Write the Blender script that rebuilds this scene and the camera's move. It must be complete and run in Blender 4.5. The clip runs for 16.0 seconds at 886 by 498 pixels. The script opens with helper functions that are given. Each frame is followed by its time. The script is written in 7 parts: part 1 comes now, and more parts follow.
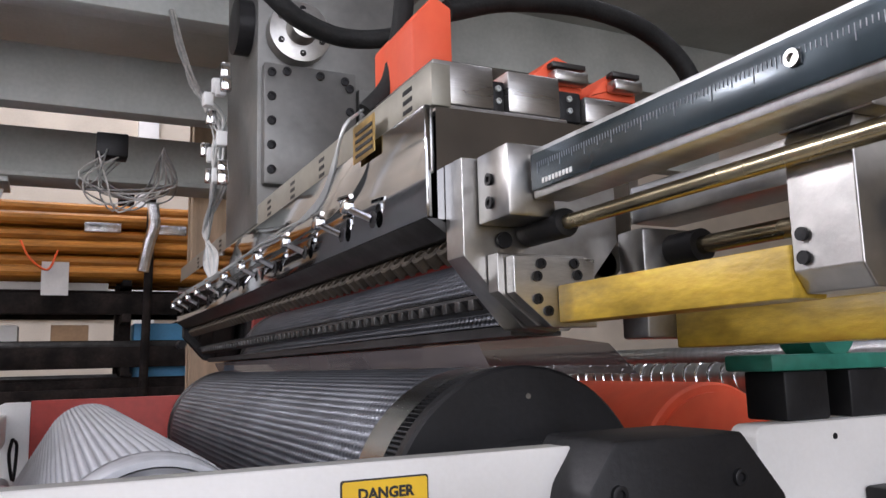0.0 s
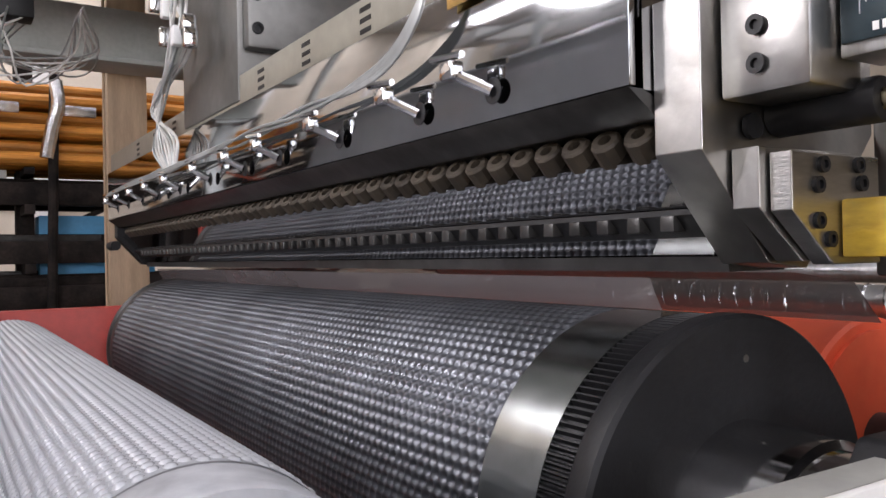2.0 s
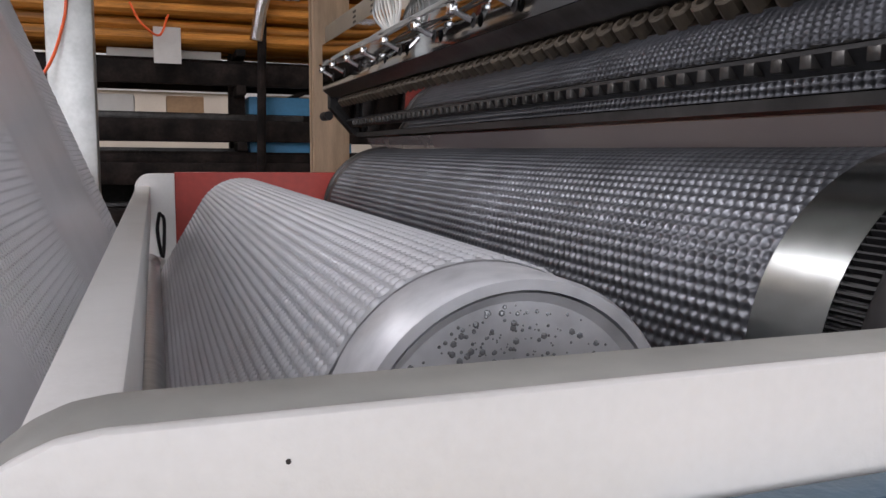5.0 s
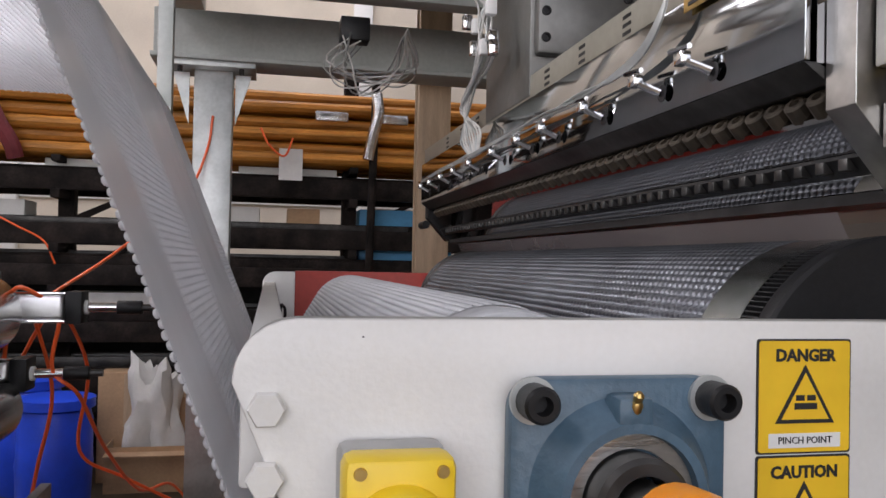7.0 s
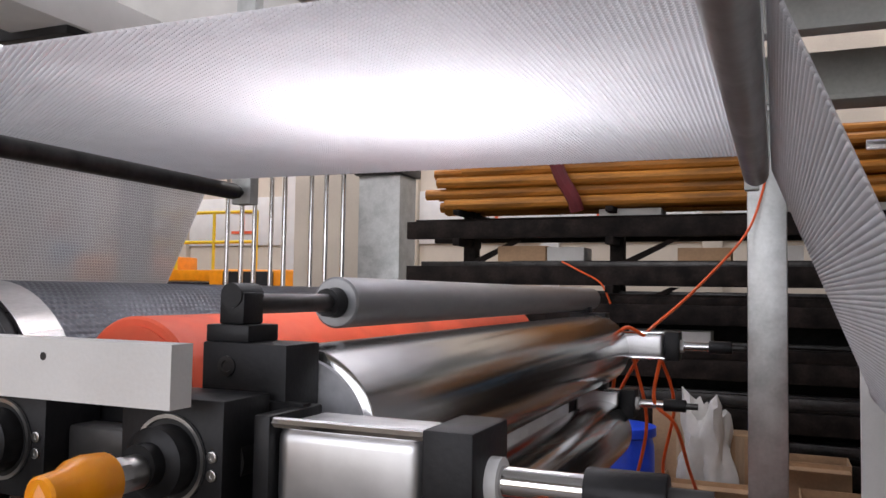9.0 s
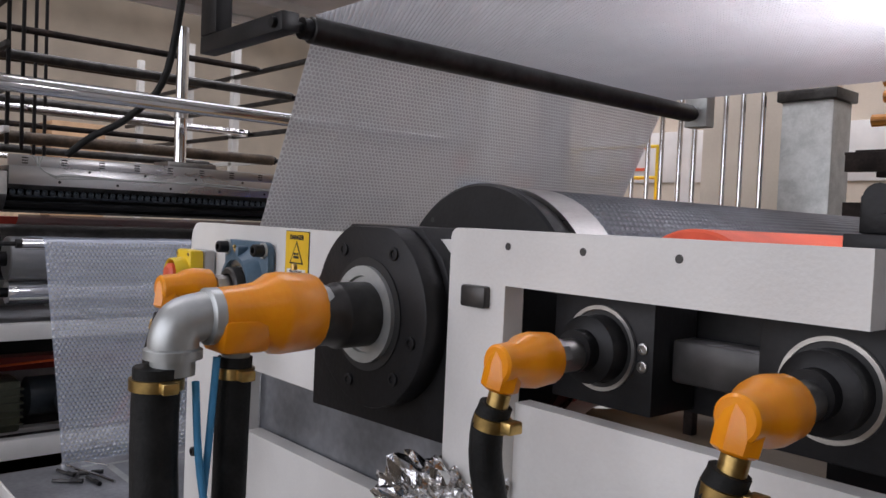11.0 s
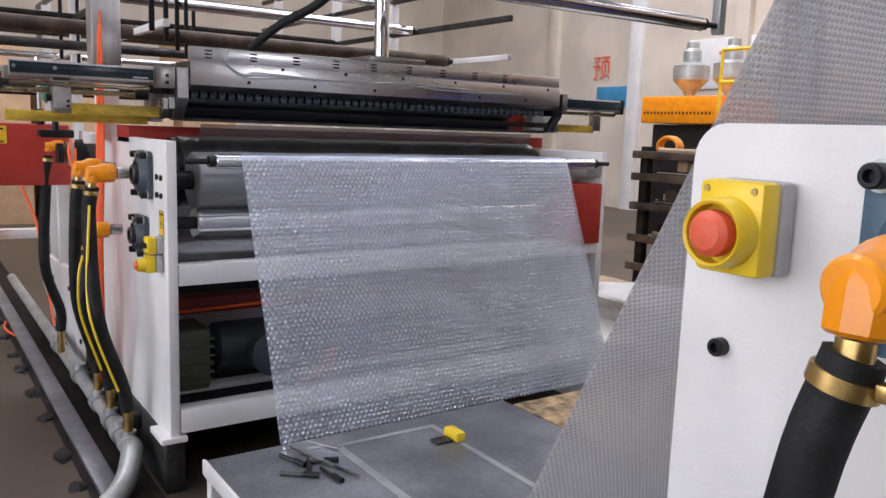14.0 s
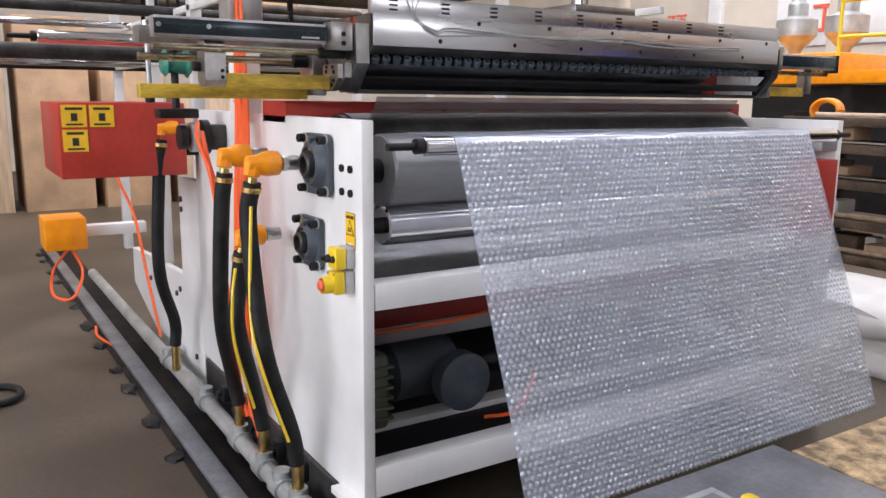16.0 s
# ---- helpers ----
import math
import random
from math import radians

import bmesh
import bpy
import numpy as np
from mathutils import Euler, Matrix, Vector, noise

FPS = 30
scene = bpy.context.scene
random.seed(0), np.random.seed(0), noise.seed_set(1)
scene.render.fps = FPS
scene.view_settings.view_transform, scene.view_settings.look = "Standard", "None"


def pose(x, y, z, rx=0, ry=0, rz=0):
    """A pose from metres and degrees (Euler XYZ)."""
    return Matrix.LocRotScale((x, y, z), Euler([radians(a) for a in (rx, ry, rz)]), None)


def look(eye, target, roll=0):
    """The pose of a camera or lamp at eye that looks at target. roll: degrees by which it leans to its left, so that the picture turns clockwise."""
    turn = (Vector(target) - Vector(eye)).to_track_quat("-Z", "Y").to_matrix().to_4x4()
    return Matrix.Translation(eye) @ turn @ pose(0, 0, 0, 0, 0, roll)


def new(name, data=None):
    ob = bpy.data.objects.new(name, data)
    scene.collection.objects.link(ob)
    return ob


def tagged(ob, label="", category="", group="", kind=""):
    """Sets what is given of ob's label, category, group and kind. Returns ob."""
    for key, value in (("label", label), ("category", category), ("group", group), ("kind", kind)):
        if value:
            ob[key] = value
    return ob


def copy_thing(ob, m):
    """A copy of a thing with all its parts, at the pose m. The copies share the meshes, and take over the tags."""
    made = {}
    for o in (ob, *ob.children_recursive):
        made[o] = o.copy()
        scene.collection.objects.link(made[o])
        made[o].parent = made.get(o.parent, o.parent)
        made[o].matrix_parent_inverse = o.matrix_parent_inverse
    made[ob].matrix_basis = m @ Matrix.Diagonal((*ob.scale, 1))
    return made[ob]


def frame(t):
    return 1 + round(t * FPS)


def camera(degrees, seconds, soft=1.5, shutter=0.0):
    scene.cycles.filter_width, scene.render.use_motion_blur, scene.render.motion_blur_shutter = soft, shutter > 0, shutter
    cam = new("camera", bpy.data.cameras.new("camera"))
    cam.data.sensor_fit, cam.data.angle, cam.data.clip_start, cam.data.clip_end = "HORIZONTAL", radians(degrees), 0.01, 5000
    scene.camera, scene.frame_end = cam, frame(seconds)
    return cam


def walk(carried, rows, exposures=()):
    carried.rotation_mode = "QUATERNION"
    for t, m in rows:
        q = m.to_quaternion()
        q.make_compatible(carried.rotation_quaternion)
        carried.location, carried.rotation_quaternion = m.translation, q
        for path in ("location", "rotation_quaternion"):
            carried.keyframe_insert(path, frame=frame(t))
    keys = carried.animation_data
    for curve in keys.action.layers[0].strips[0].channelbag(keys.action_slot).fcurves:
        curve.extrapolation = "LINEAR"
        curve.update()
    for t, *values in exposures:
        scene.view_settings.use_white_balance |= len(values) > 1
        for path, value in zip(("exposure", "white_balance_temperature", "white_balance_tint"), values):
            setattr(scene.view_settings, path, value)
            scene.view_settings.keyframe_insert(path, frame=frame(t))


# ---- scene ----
cam = camera(58.1, 16.0)
PATH = [
    (0, (0.017, -0.547, 1.154), (0.886, 1.23, 1.442), -1.5),
    (0.5, (-0.019, -0.417, 1.157), (1.01, 1.283, 1.387), -1.5),
    (1, (-0.048, -0.299, 1.165), (1.06, 1.36, 1.311), -2.2),
    (1.5, (-0.032, -0.222, 1.19), (1.075, 1.443, 1.259), -2.4),
    (2, (-0.019, -0.202, 1.196), (1.053, 1.486, 1.211), -1.1),
    (2.5, (-0.018, -0.203, 1.196), (1.055, 1.485, 1.179), -1.0),
    (3, (-0.019, -0.195, 1.179), (1.031, 1.508, 1.167), -0.6),
    (3.5, (-0.043, -0.176, 1.151), (0.844, 1.613, 1.034), 0.7),
    (4, (-0.063, -0.161, 1.141), (0.675, 1.684, 0.924), 1.6),
    (4.2, (-0.066, -0.159, 1.14), (0.646, 1.695, 0.905), 1.8),
    (6.3, (-0.092, -0.257, 1.148), (0.545, 1.628, 0.946), -0.6),
    (6.5, (-0.104, -0.3, 1.14), (0.537, 1.59, 1.015), -0.1),
    (7, (-0.098, -0.446, 1.119), (0.325, 1.508, 1.155), 1.2),
    (7.5, (-0.111, -0.533, 1.122), (0.09, 1.457, 1.172), 1.4),
    (8, (-0.183, -0.577, 1.128), (-0.365, 1.414, 1.159), -0.7),
    (8.5, (-0.255, -0.608, 1.13), (-0.725, 1.336, 1.151), -1.0),
    (9, (-0.328, -0.631, 1.135), (-1.097, 1.212, 1.24), 0.9),
    (9.5, (-0.379, -0.68, 1.135), (-1.455, 1.003, 1.231), 0.5),
    (10, (-0.441, -0.707, 1.117), (-1.743, 0.811, 1.141), 0.7),
    (10.2, (-0.475, -0.694, 1.11), (-1.827, 0.78, 1.122), 1.2),
    (12.3, (-0.953, -0.655, 1.07), (-2.585, 0.476, 0.828), 1.7),
    (12.5, (-1.027, -0.667, 1.072), (-2.644, 0.474, 0.787), 1.2),
    (13, (-1.248, -0.626, 1.076), (-2.909, 0.458, 0.819), 2.1),
    (13.5, (-1.42, -0.644, 1.068), (-3.066, 0.46, 0.795), 2.7),
    (14, (-1.618, -0.652, 1.049), (-3.25, 0.466, 0.752), 2.0),
    (14.5, (-1.82, -0.638, 1.035), (-3.477, 0.437, 0.726), 0.5),
    (15, (-2.055, -0.696, 1.024), (-3.743, 0.326, 0.701), 1.9),
    (15.5, (-2.263, -0.76, 1.038), (-3.909, 0.307, 0.647), 1.1),
    (16, (-2.431, -0.792, 1.039), (-4.092, 0.257, 0.665), 0.6),
]
walk(cam, [(t, look(eye, target, roll)) for t, eye, target, roll in PATH],
     [(0.0, 0.12, 6250, 19), (0.5, 0.2, 6250, 19), (2.0, 0.42, 6450, 19), (2.5, 0.55, 6450, 18), (3.0, 1.05, 6450, 18), (3.5, 0.8, 6450, 16), (4.0, 0.32, 6450, 17),
      (6.5, -0.12, 6450, 18), (7.5, -0.17, 6450, 18), (8.0, -0.05, 6450, 18), (9.0, -0.3, 6450, 18), (10.0, -0.82, 6400, 19), (12.5, 0.18, 6250, 19), (13.5, 0.1, 6200, 19), (14.5, 0.25, 6150, 19), (16.0, 0.5, 6250, 18)])

# ---- light ----
FLOOR = -0.12
world = bpy.data.worlds.new("hall_sky")
scene.world = world
world.use_nodes = True
wn = world.node_tree
sky = wn.nodes.new("ShaderNodeTexSky")
sky.sky_type, sky.sun_disc = "NISHITA", False
sky.sun_elevation, sky.sun_rotation = radians(50), radians(200)
wn.links.new(sky.outputs[0], wn.nodes["Background"].inputs[0])
wn.nodes["Background"].inputs[1].default_value = 0.12
scene.view_settings.exposure = 0.0


def skylight(x, y, z, sx, sy, watts, colour=(1, 0.99, 0.985)):
    d = bpy.data.lights.new("skylight", "AREA")
    d.shape, d.size, d.size_y, d.energy, d.color = "RECTANGLE", sx, sy, watts, colour
    ob = new("skylight", d)
    ob.matrix_world = pose(x, y, z)
    return ob


# daylight in the roof openings, and through an added, unseen gateway behind the camera
for sx, watts in ((-9.0, 520), (-4.5, 380), (0.0, 60), (4.5, 130)):
    skylight(sx, 2.75, 6.45, 1.4, 11.5, watts)
# extra lamp in the same opening, added to brighten the rack and back wall
skylight(0.0, 6.6, 6.44, 1.3, 3.6, 110)
# fill light for the faces that look towards -y
gate = skylight(-2.0, -6.4, 2.6, 9.0, 3.4, 320, (0.97, 0.985, 1))
gate.matrix_world = pose(-2.0, -6.4, 2.6, 90, 0, 0)
# the work lamp over the web
skylight(-1.0, 0.85, 1.92, 0.4, 0.2, 23, (1, 1, 1))

# ---- materials ----


def material(name, colour, rough=0.5, metal=0.0, vary=0.12, scale=6.0, bump=0.05, fine=60.0, spec=0.5,
             alpha=1.0, stretch=(1, 1, 1), coat=0.0, rvary=0.1, trans=0.0, ramp=(0.35, 0.65)):
    """Base colour with stains at one scale and grain at another, and a fine relief."""
    m = bpy.data.materials.new(name)
    m.use_nodes = True
    t = m.node_tree
    b = t.nodes["Principled BSDF"]
    tc = t.nodes.new("ShaderNodeTexCoord")
    mp = t.nodes.new("ShaderNodeMapping")
    mp.inputs["Scale"].default_value = stretch
    t.links.new(tc.outputs["Object"], mp.inputs[0])
    n1 = t.nodes.new("ShaderNodeTexNoise")
    n1.inputs["Scale"].default_value, n1.inputs["Detail"].default_value = scale, 6
    n2 = t.nodes.new("ShaderNodeTexNoise")
    n2.inputs["Scale"].default_value, n2.inputs["Detail"].default_value = fine, 4
    for n in (n1, n2):
        t.links.new(mp.outputs[0], n.inputs["Vector"])
    info = t.nodes.new("ShaderNodeObjectInfo")
    r1 = t.nodes.new("ShaderNodeValToRGB")
    lo = [max(0, c * (1 - vary * 1.6)) for c in colour]
    hi = [min(1, c * (1 + vary)) for c in colour]
    r1.color_ramp.elements[0].position, r1.color_ramp.elements[1].position = ramp
    r1.color_ramp.elements[0].color, r1.color_ramp.elements[1].color = (*lo, 1), (*hi, 1)
    t.links.new(n1.outputs[0], r1.inputs[0])
    mix = t.nodes.new("ShaderNodeMix")
    mix.data_type, mix.blend_type = "RGBA", "OVERLAY"
    mix.inputs[0].default_value = min(1, vary * 1.5)
    t.links.new(r1.outputs[0], mix.inputs[6])
    t.links.new(n2.outputs[0], mix.inputs[7])
    hsv = t.nodes.new("ShaderNodeHueSaturation")
    mul = t.nodes.new("ShaderNodeMath")
    mul.operation = "MULTIPLY_ADD"
    mul.inputs[1].default_value, mul.inputs[2].default_value = vary * 0.5, 1 - vary * 0.25
    t.links.new(info.outputs["Random"], mul.inputs[0])
    t.links.new(mul.outputs[0], hsv.inputs["Value"])
    t.links.new(mix.outputs[2], hsv.inputs["Color"])
    t.links.new(hsv.outputs[0], b.inputs["Base Color"])
    rr = t.nodes.new("ShaderNodeMapRange")
    rr.inputs["To Min"].default_value = max(0.02, rough - rvary)
    rr.inputs["To Max"].default_value = min(1, rough + rvary)
    t.links.new(n1.outputs[0], rr.inputs[0])
    t.links.new(rr.outputs[0], b.inputs["Roughness"])
    b.inputs["Metallic"].default_value = metal
    b.inputs["Specular IOR Level"].default_value = spec
    b.inputs["Coat Weight"].default_value = coat
    b.inputs["Alpha"].default_value = alpha
    b.inputs["Transmission Weight"].default_value = trans
    bp = t.nodes.new("ShaderNodeBump")
    bp.inputs["Strength"].default_value, bp.inputs["Distance"].default_value = bump, 0.004
    t.links.new(n2.outputs[0], bp.inputs["Height"])
    t.links.new(bp.outputs[0], b.inputs["Normal"])
    return m


WHITE = material("white_paint", (0.77, 0.76, 0.73), 0.42, vary=0.08, scale=3.5, bump=0.08, fine=220)
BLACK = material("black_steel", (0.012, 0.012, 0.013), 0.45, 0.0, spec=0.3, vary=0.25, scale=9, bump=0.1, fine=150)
DARKM = material("dark_metal", (0.06, 0.058, 0.056), 0.38, 0.6, vary=0.25, scale=12, bump=0.1)
STEEL = material("brushed_steel", (0.50, 0.49, 0.47), 0.30, 1.0, vary=0.12, scale=7, bump=0.08, stretch=(1, 1, 6), fine=90)
GROUND = material("ground_steel", (0.43, 0.42, 0.40), 0.32, 1.0, vary=0.15, scale=14, bump=0.1)
MIRROR = material("polished_steel", (0.36, 0.37, 0.38), 0.07, 1.0, vary=0.08, scale=5, bump=0.012, fine=25, rvary=0.04)
COVERST = material("bright_cover_steel", (0.70, 0.70, 0.71), 0.27, 1.0, vary=0.05, scale=4, bump=0.02, fine=40, stretch=(1, 0.4, 1))
FEEDGREY = material("dull_grey_casting", (0.19, 0.19, 0.18), 0.42, 0.6, vary=0.12, scale=8, bump=0.08)
CREAMP = material("cream_strip_paint", (0.30, 0.285, 0.235), 0.4, 0.3, vary=0.1, scale=6, bump=0.04)
CHROME = material("chrome", (0.72, 0.72, 0.73), 0.10, 1.0, vary=0.06, scale=8, bump=0.02, rvary=0.05)
ALU = material("aluminium", (0.66, 0.66, 0.66), 0.36, 1.0, vary=0.08, scale=10, bump=0.06, stretch=(1, 8, 1))
GALV = material("galvanised_steel", (0.50, 0.52, 0.51), 0.45, 0.7, vary=0.11, scale=9, bump=0.08)
GREYPAINT = material("grey_green_paint", (0.43, 0.455, 0.43), 0.5, vary=0.1, scale=3, bump=0.06)
ORANGE = material("orange_yellow_paint", (0.97, 0.32, 0.001), 0.34, vary=0.08, scale=14, bump=0.10, fine=120, coat=0.15)
YELLOW = material("yellow_plastic", (0.86, 0.60, 0.02), 0.38, vary=0.05, scale=12, bump=0.05)
SIGNY = material("yellow_label", (0.88, 0.55, 0.02), 0.45, vary=0.06, scale=20, bump=0.03)
# print on labels, and the shade painted into bearing recesses
INK_SHADE = material("black_ink_and_shade", (0.02, 0.02, 0.02), 0.5, vary=0.1, bump=0.0)
SIGNW = material("white_label", (0.8, 0.8, 0.78), 0.5, vary=0.03, bump=0.0)
OLDBAR = material("yellow_brown_paint", (0.52, 0.34, 0.035), 0.42, vary=0.3, scale=7, bump=0.12, stretch=(3, 1, 3))
RED = material("red_paint", (0.42, 0.035, 0.02), 0.45, vary=0.15, scale=4, bump=0.08)
ORUB = material("orange_red_rubber", (0.88, 0.12, 0.045), 0.55, vary=0.12, scale=6, bump=0.08)
RBTN = material("red_button", (0.80, 0.13, 0.06), 0.4, vary=0.05, scale=20)
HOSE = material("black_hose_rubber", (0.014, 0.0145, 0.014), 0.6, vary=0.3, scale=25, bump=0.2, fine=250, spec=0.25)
OTUBE = material("orange_air_tube", (0.95, 0.14, 0.03), 0.35, vary=0.05, scale=20)
BRASS = material("brass", (0.55, 0.38, 0.14), 0.33, 1.0, vary=0.2, scale=30, bump=0.1)
BLUEG = material("blue_grey_cast_iron", (0.075, 0.135, 0.19), 0.42, vary=0.12, scale=10, bump=0.25, fine=140)
BLUE = material("blue_plastic", (0.016, 0.075, 0.72), 0.35, vary=0.1, scale=6)
CYAN = material("blue_sheet", (0.05, 0.26, 0.48), 0.5, vary=0.1, scale=6)
TEAL = material("green_enamel", (0.03, 0.22, 0.16), 0.4, vary=0.15, scale=15, bump=0.15)
RUST = material("rusty_steel", (0.020, 0.015, 0.013), 0.8, 0.0, spec=0.2, vary=0.45, scale=8, bump=0.25)
PIPES = material("orange_card_tubes", (0.52, 0.21, 0.028), 0.55, vary=0.35, scale=5, bump=0.2, stretch=(0.4, 4, 4))
WOOD = material("tan_timber", (0.52, 0.38, 0.25), 0.6, vary=0.12, scale=5, bump=0.1, stretch=(5, 5, 0.6))
PLY = material("chipboard", (0.44, 0.31, 0.17), 0.7, vary=0.4, scale=22, bump=0.3, fine=120)
CARD = material("cardboard", (0.48, 0.31, 0.18), 0.75, vary=0.12, scale=4, bump=0.08)
PAPER = material("white_sacking", (0.70, 0.69, 0.66), 0.6, vary=0.08, scale=5, bump=0.25)
WALL = material("cream_wall_paint", (0.66, 0.59, 0.49), 0.8, vary=0.08, scale=1.3, bump=0.06)
CONC = material("stained_concrete", (0.088, 0.066, 0.043), 0.55, vary=0.24, scale=1.1, bump=0.1, fine=60)
PLATE = material("worn_steel_plate", (0.27, 0.28, 0.30), 0.42, 0.6, vary=0.2, scale=5, bump=0.12)
FOIL = material("crumpled_foil", (0.7, 0.7, 0.7), 0.2, 1.0, vary=0.15, scale=30, bump=0.6, fine=60)
WIRE = material("white_wire", (0.62, 0.61, 0.58), 0.45, vary=0.1, scale=30)
DULLROLL = material("grey_roll", (0.30, 0.305, 0.31), 0.36, 0.55, vary=0.1, scale=6, bump=0.05, stretch=(1, .3, 1))
MIRROR2 = material("bright_roll_steel", (0.50, 0.50, 0.49), 0.16, 1.0, vary=0.1, scale=4, bump=0.015, stretch=(1, 0.3, 1), rvary=0.06)
PERF = material("dark_embossed_metal", (0.125, 0.132, 0.146), 0.42, 0.8, vary=0.15, scale=10, bump=0.05)
SCALE = material("blue_scale_plate", (0.030, 0.048, 0.058), 0.22, 0.3, vary=0.2, scale=9, bump=0.04)
CREAMW = material("roof_sheet", (0.45, 0.45, 0.44), 0.7, vary=0.1, scale=1.0)


def film_material(name, alpha, rough, tint=(0.80, 0.82, 0.85), metal=0.0, glint=0.0, through_light=0.35):
    """Clear plastic film: part of the light passes straight, the rest is scattered and mirrored."""
    m = bpy.data.materials.new(name)
    m.use_nodes = True
    t = m.node_tree
    out, b = t.nodes["Material Output"], t.nodes["Principled BSDF"]
    b.inputs["Base Color"].default_value, b.inputs["Roughness"].default_value = (*tint, 1), rough
    b.inputs["Specular IOR Level"].default_value, b.inputs["Metallic"].default_value = 0.8, metal
    if glint:
        gc = t.nodes.new("ShaderNodeTexCoord")
        gn = t.nodes.new("ShaderNodeTexNoise")
        gn.inputs["Scale"].default_value, gn.inputs["Detail"].default_value = 140, 2
        t.links.new(gc.outputs["Object"], gn.inputs["Vector"])
        gb = t.nodes.new("ShaderNodeBump")
        gb.inputs["Strength"].default_value, gb.inputs["Distance"].default_value = glint, 0.006
        t.links.new(gn.outputs[0], gb.inputs["Height"])
        t.links.new(gb.outputs[0], b.inputs["Normal"])
    tl = t.nodes.new("ShaderNodeBsdfTranslucent")
    tl.inputs[0].default_value = (*tint, 1)
    mx = t.nodes.new("ShaderNodeMixShader")
    mx.inputs[0].default_value = through_light
    tr = t.nodes.new("ShaderNodeBsdfTransparent")
    mix = t.nodes.new("ShaderNodeMixShader")
    tc = t.nodes.new("ShaderNodeTexCoord")
    n = t.nodes.new("ShaderNodeTexNoise")
    n.inputs["Scale"].default_value, n.inputs["Detail"].default_value = 5, 5
    t.links.new(tc.outputs["Object"], n.inputs["Vector"])
    rg = t.nodes.new("ShaderNodeMapRange")
    rg.inputs["To Min"].default_value, rg.inputs["To Max"].default_value = max(0, alpha - 0.15), min(1, alpha + 0.15)
    t.links.new(n.outputs[0], rg.inputs[0])
    t.links.new(rg.outputs[0], mix.inputs[0])
    t.links.new(b.outputs[0], mx.inputs[1])
    t.links.new(tl.outputs[0], mx.inputs[2])
    t.links.new(tr.outputs[0], mix.inputs[1])
    t.links.new(mx.outputs[0], mix.inputs[2])
    t.links.new(mix.outputs[0], out.inputs[0])
    return m


FILM = film_material("bubble_film", 0.86, 0.2, (0.80, 0.815, 0.84), through_light=0.38)
FBUB = film_material("bubble_film_dome", 0.85, 0.2, (0.88, 0.89, 0.91), 0.2, through_light=0.45)
HANG = film_material("hanging_bubble_film", 0.80, 0.18, (0.80, 0.815, 0.83))
HBUB = film_material("hanging_film_dome", 0.62, 0.22, (0.84, 0.855, 0.87), 0.25)
CLEAR = film_material("clear_bubble_film", 0.38, 0.10, (0.74, 0.83, 1.0), glint=0.10)
BUBBLE = film_material("clear_bubble", 0.58, 0.07, (0.92, 0.96, 1.0), 0.7, glint=0.28)
BROWNST = material("brown_oily_steel", (0.085, 0.06, 0.04), 0.6, 0.2, vary=0.4, scale=7, bump=0.2)
DARKCAST = material("dark_cast_iron", (0.062, 0.078, 0.092), 0.45, vary=0.15, scale=12, bump=0.2)
BANDST = material("bright_band_steel", (0.36, 0.375, 0.365), 0.22, 1.0, vary=0.12, scale=9, bump=0.02)
EDGEGREY = material("grey_plate_edge", (0.36, 0.36, 0.33), 0.5, vary=0.12, scale=8, bump=0.08)
ENDGREY = material("dull_end_casting", (0.64, 0.65, 0.67), 0.36, 0.3, vary=0.2, scale=14, bump=0.12)
WATER = material("water_bead", (0.16, 0.165, 0.17), 0.06, spec=1.0, vary=0.1, bump=0.0)
MELT = film_material("smoked_melt_film", 0.75, 0.15, (0.22, 0.19, 0.19))

# glow that replaces the daylight seen between the overhead beams
GLOW = bpy.data.materials.new("daylight_glow")
GLOW.use_nodes = True
GLOW.node_tree.nodes["Principled BSDF"].inputs["Base Color"].default_value = (0.8, 0.8, 0.8, 1)
GLOW.node_tree.nodes["Principled BSDF"].inputs["Emission Color"].default_value = (0.92, 0.96, 1, 1)
GLOW.node_tree.nodes["Principled BSDF"].inputs["Emission Strength"].default_value = 3.0

# ---- building helpers ----


def thing(name, at, label, category, group="", kind=""):
    ob = new(name)
    ob.location = at
    ob.empty_display_size = 0.05
    return tagged(ob, label, category, group, kind)


def origin_of(ob):
    p = Vector(ob.location)
    while ob.parent:
        ob = ob.parent
        p += Vector(ob.location)
    return p


def part(name, bm, mat, parent=None, label="", smooth=True):
    """Links a bmesh, given in world coordinates, as one mesh under parent."""
    me = bpy.data.meshes.new(name)
    if parent is not None:
        bmesh.ops.translate(bm, verts=bm.verts, vec=-origin_of(parent))
    bmesh.ops.recalc_face_normals(bm, faces=bm.faces)
    bm.to_mesh(me)
    bm.free()
    if smooth:
        me.shade_smooth()
        me.set_sharp_from_angle(angle=radians(35))
    me.materials.append(mat)
    ob = new(name, me)
    if parent is not None:
        ob.parent = parent
    if label:
        ob["label"] = label
    return ob


def solid(name, bm, mat, label, category, group="", kind=""):
    ob = part(name, bm, mat)
    return tagged(ob, label, category, group, kind)


def box(x0, x1, y0, y1, z0, z1, bevel=0.0, bm=None, seg=2):
    own = bmesh.new()
    bmesh.ops.create_cube(own, size=1, matrix=Matrix.Translation(((x0 + x1) / 2, (y0 + y1) / 2, (z0 + z1) / 2))
                          @ Matrix.Diagonal((abs(x1 - x0), abs(y1 - y0), abs(z1 - z0), 1)))
    if bevel:
        bmesh.ops.bevel(own, geom=list(own.edges), offset=bevel, segments=seg, affect="EDGES", profile=0.5)
    return merge(bm, own)


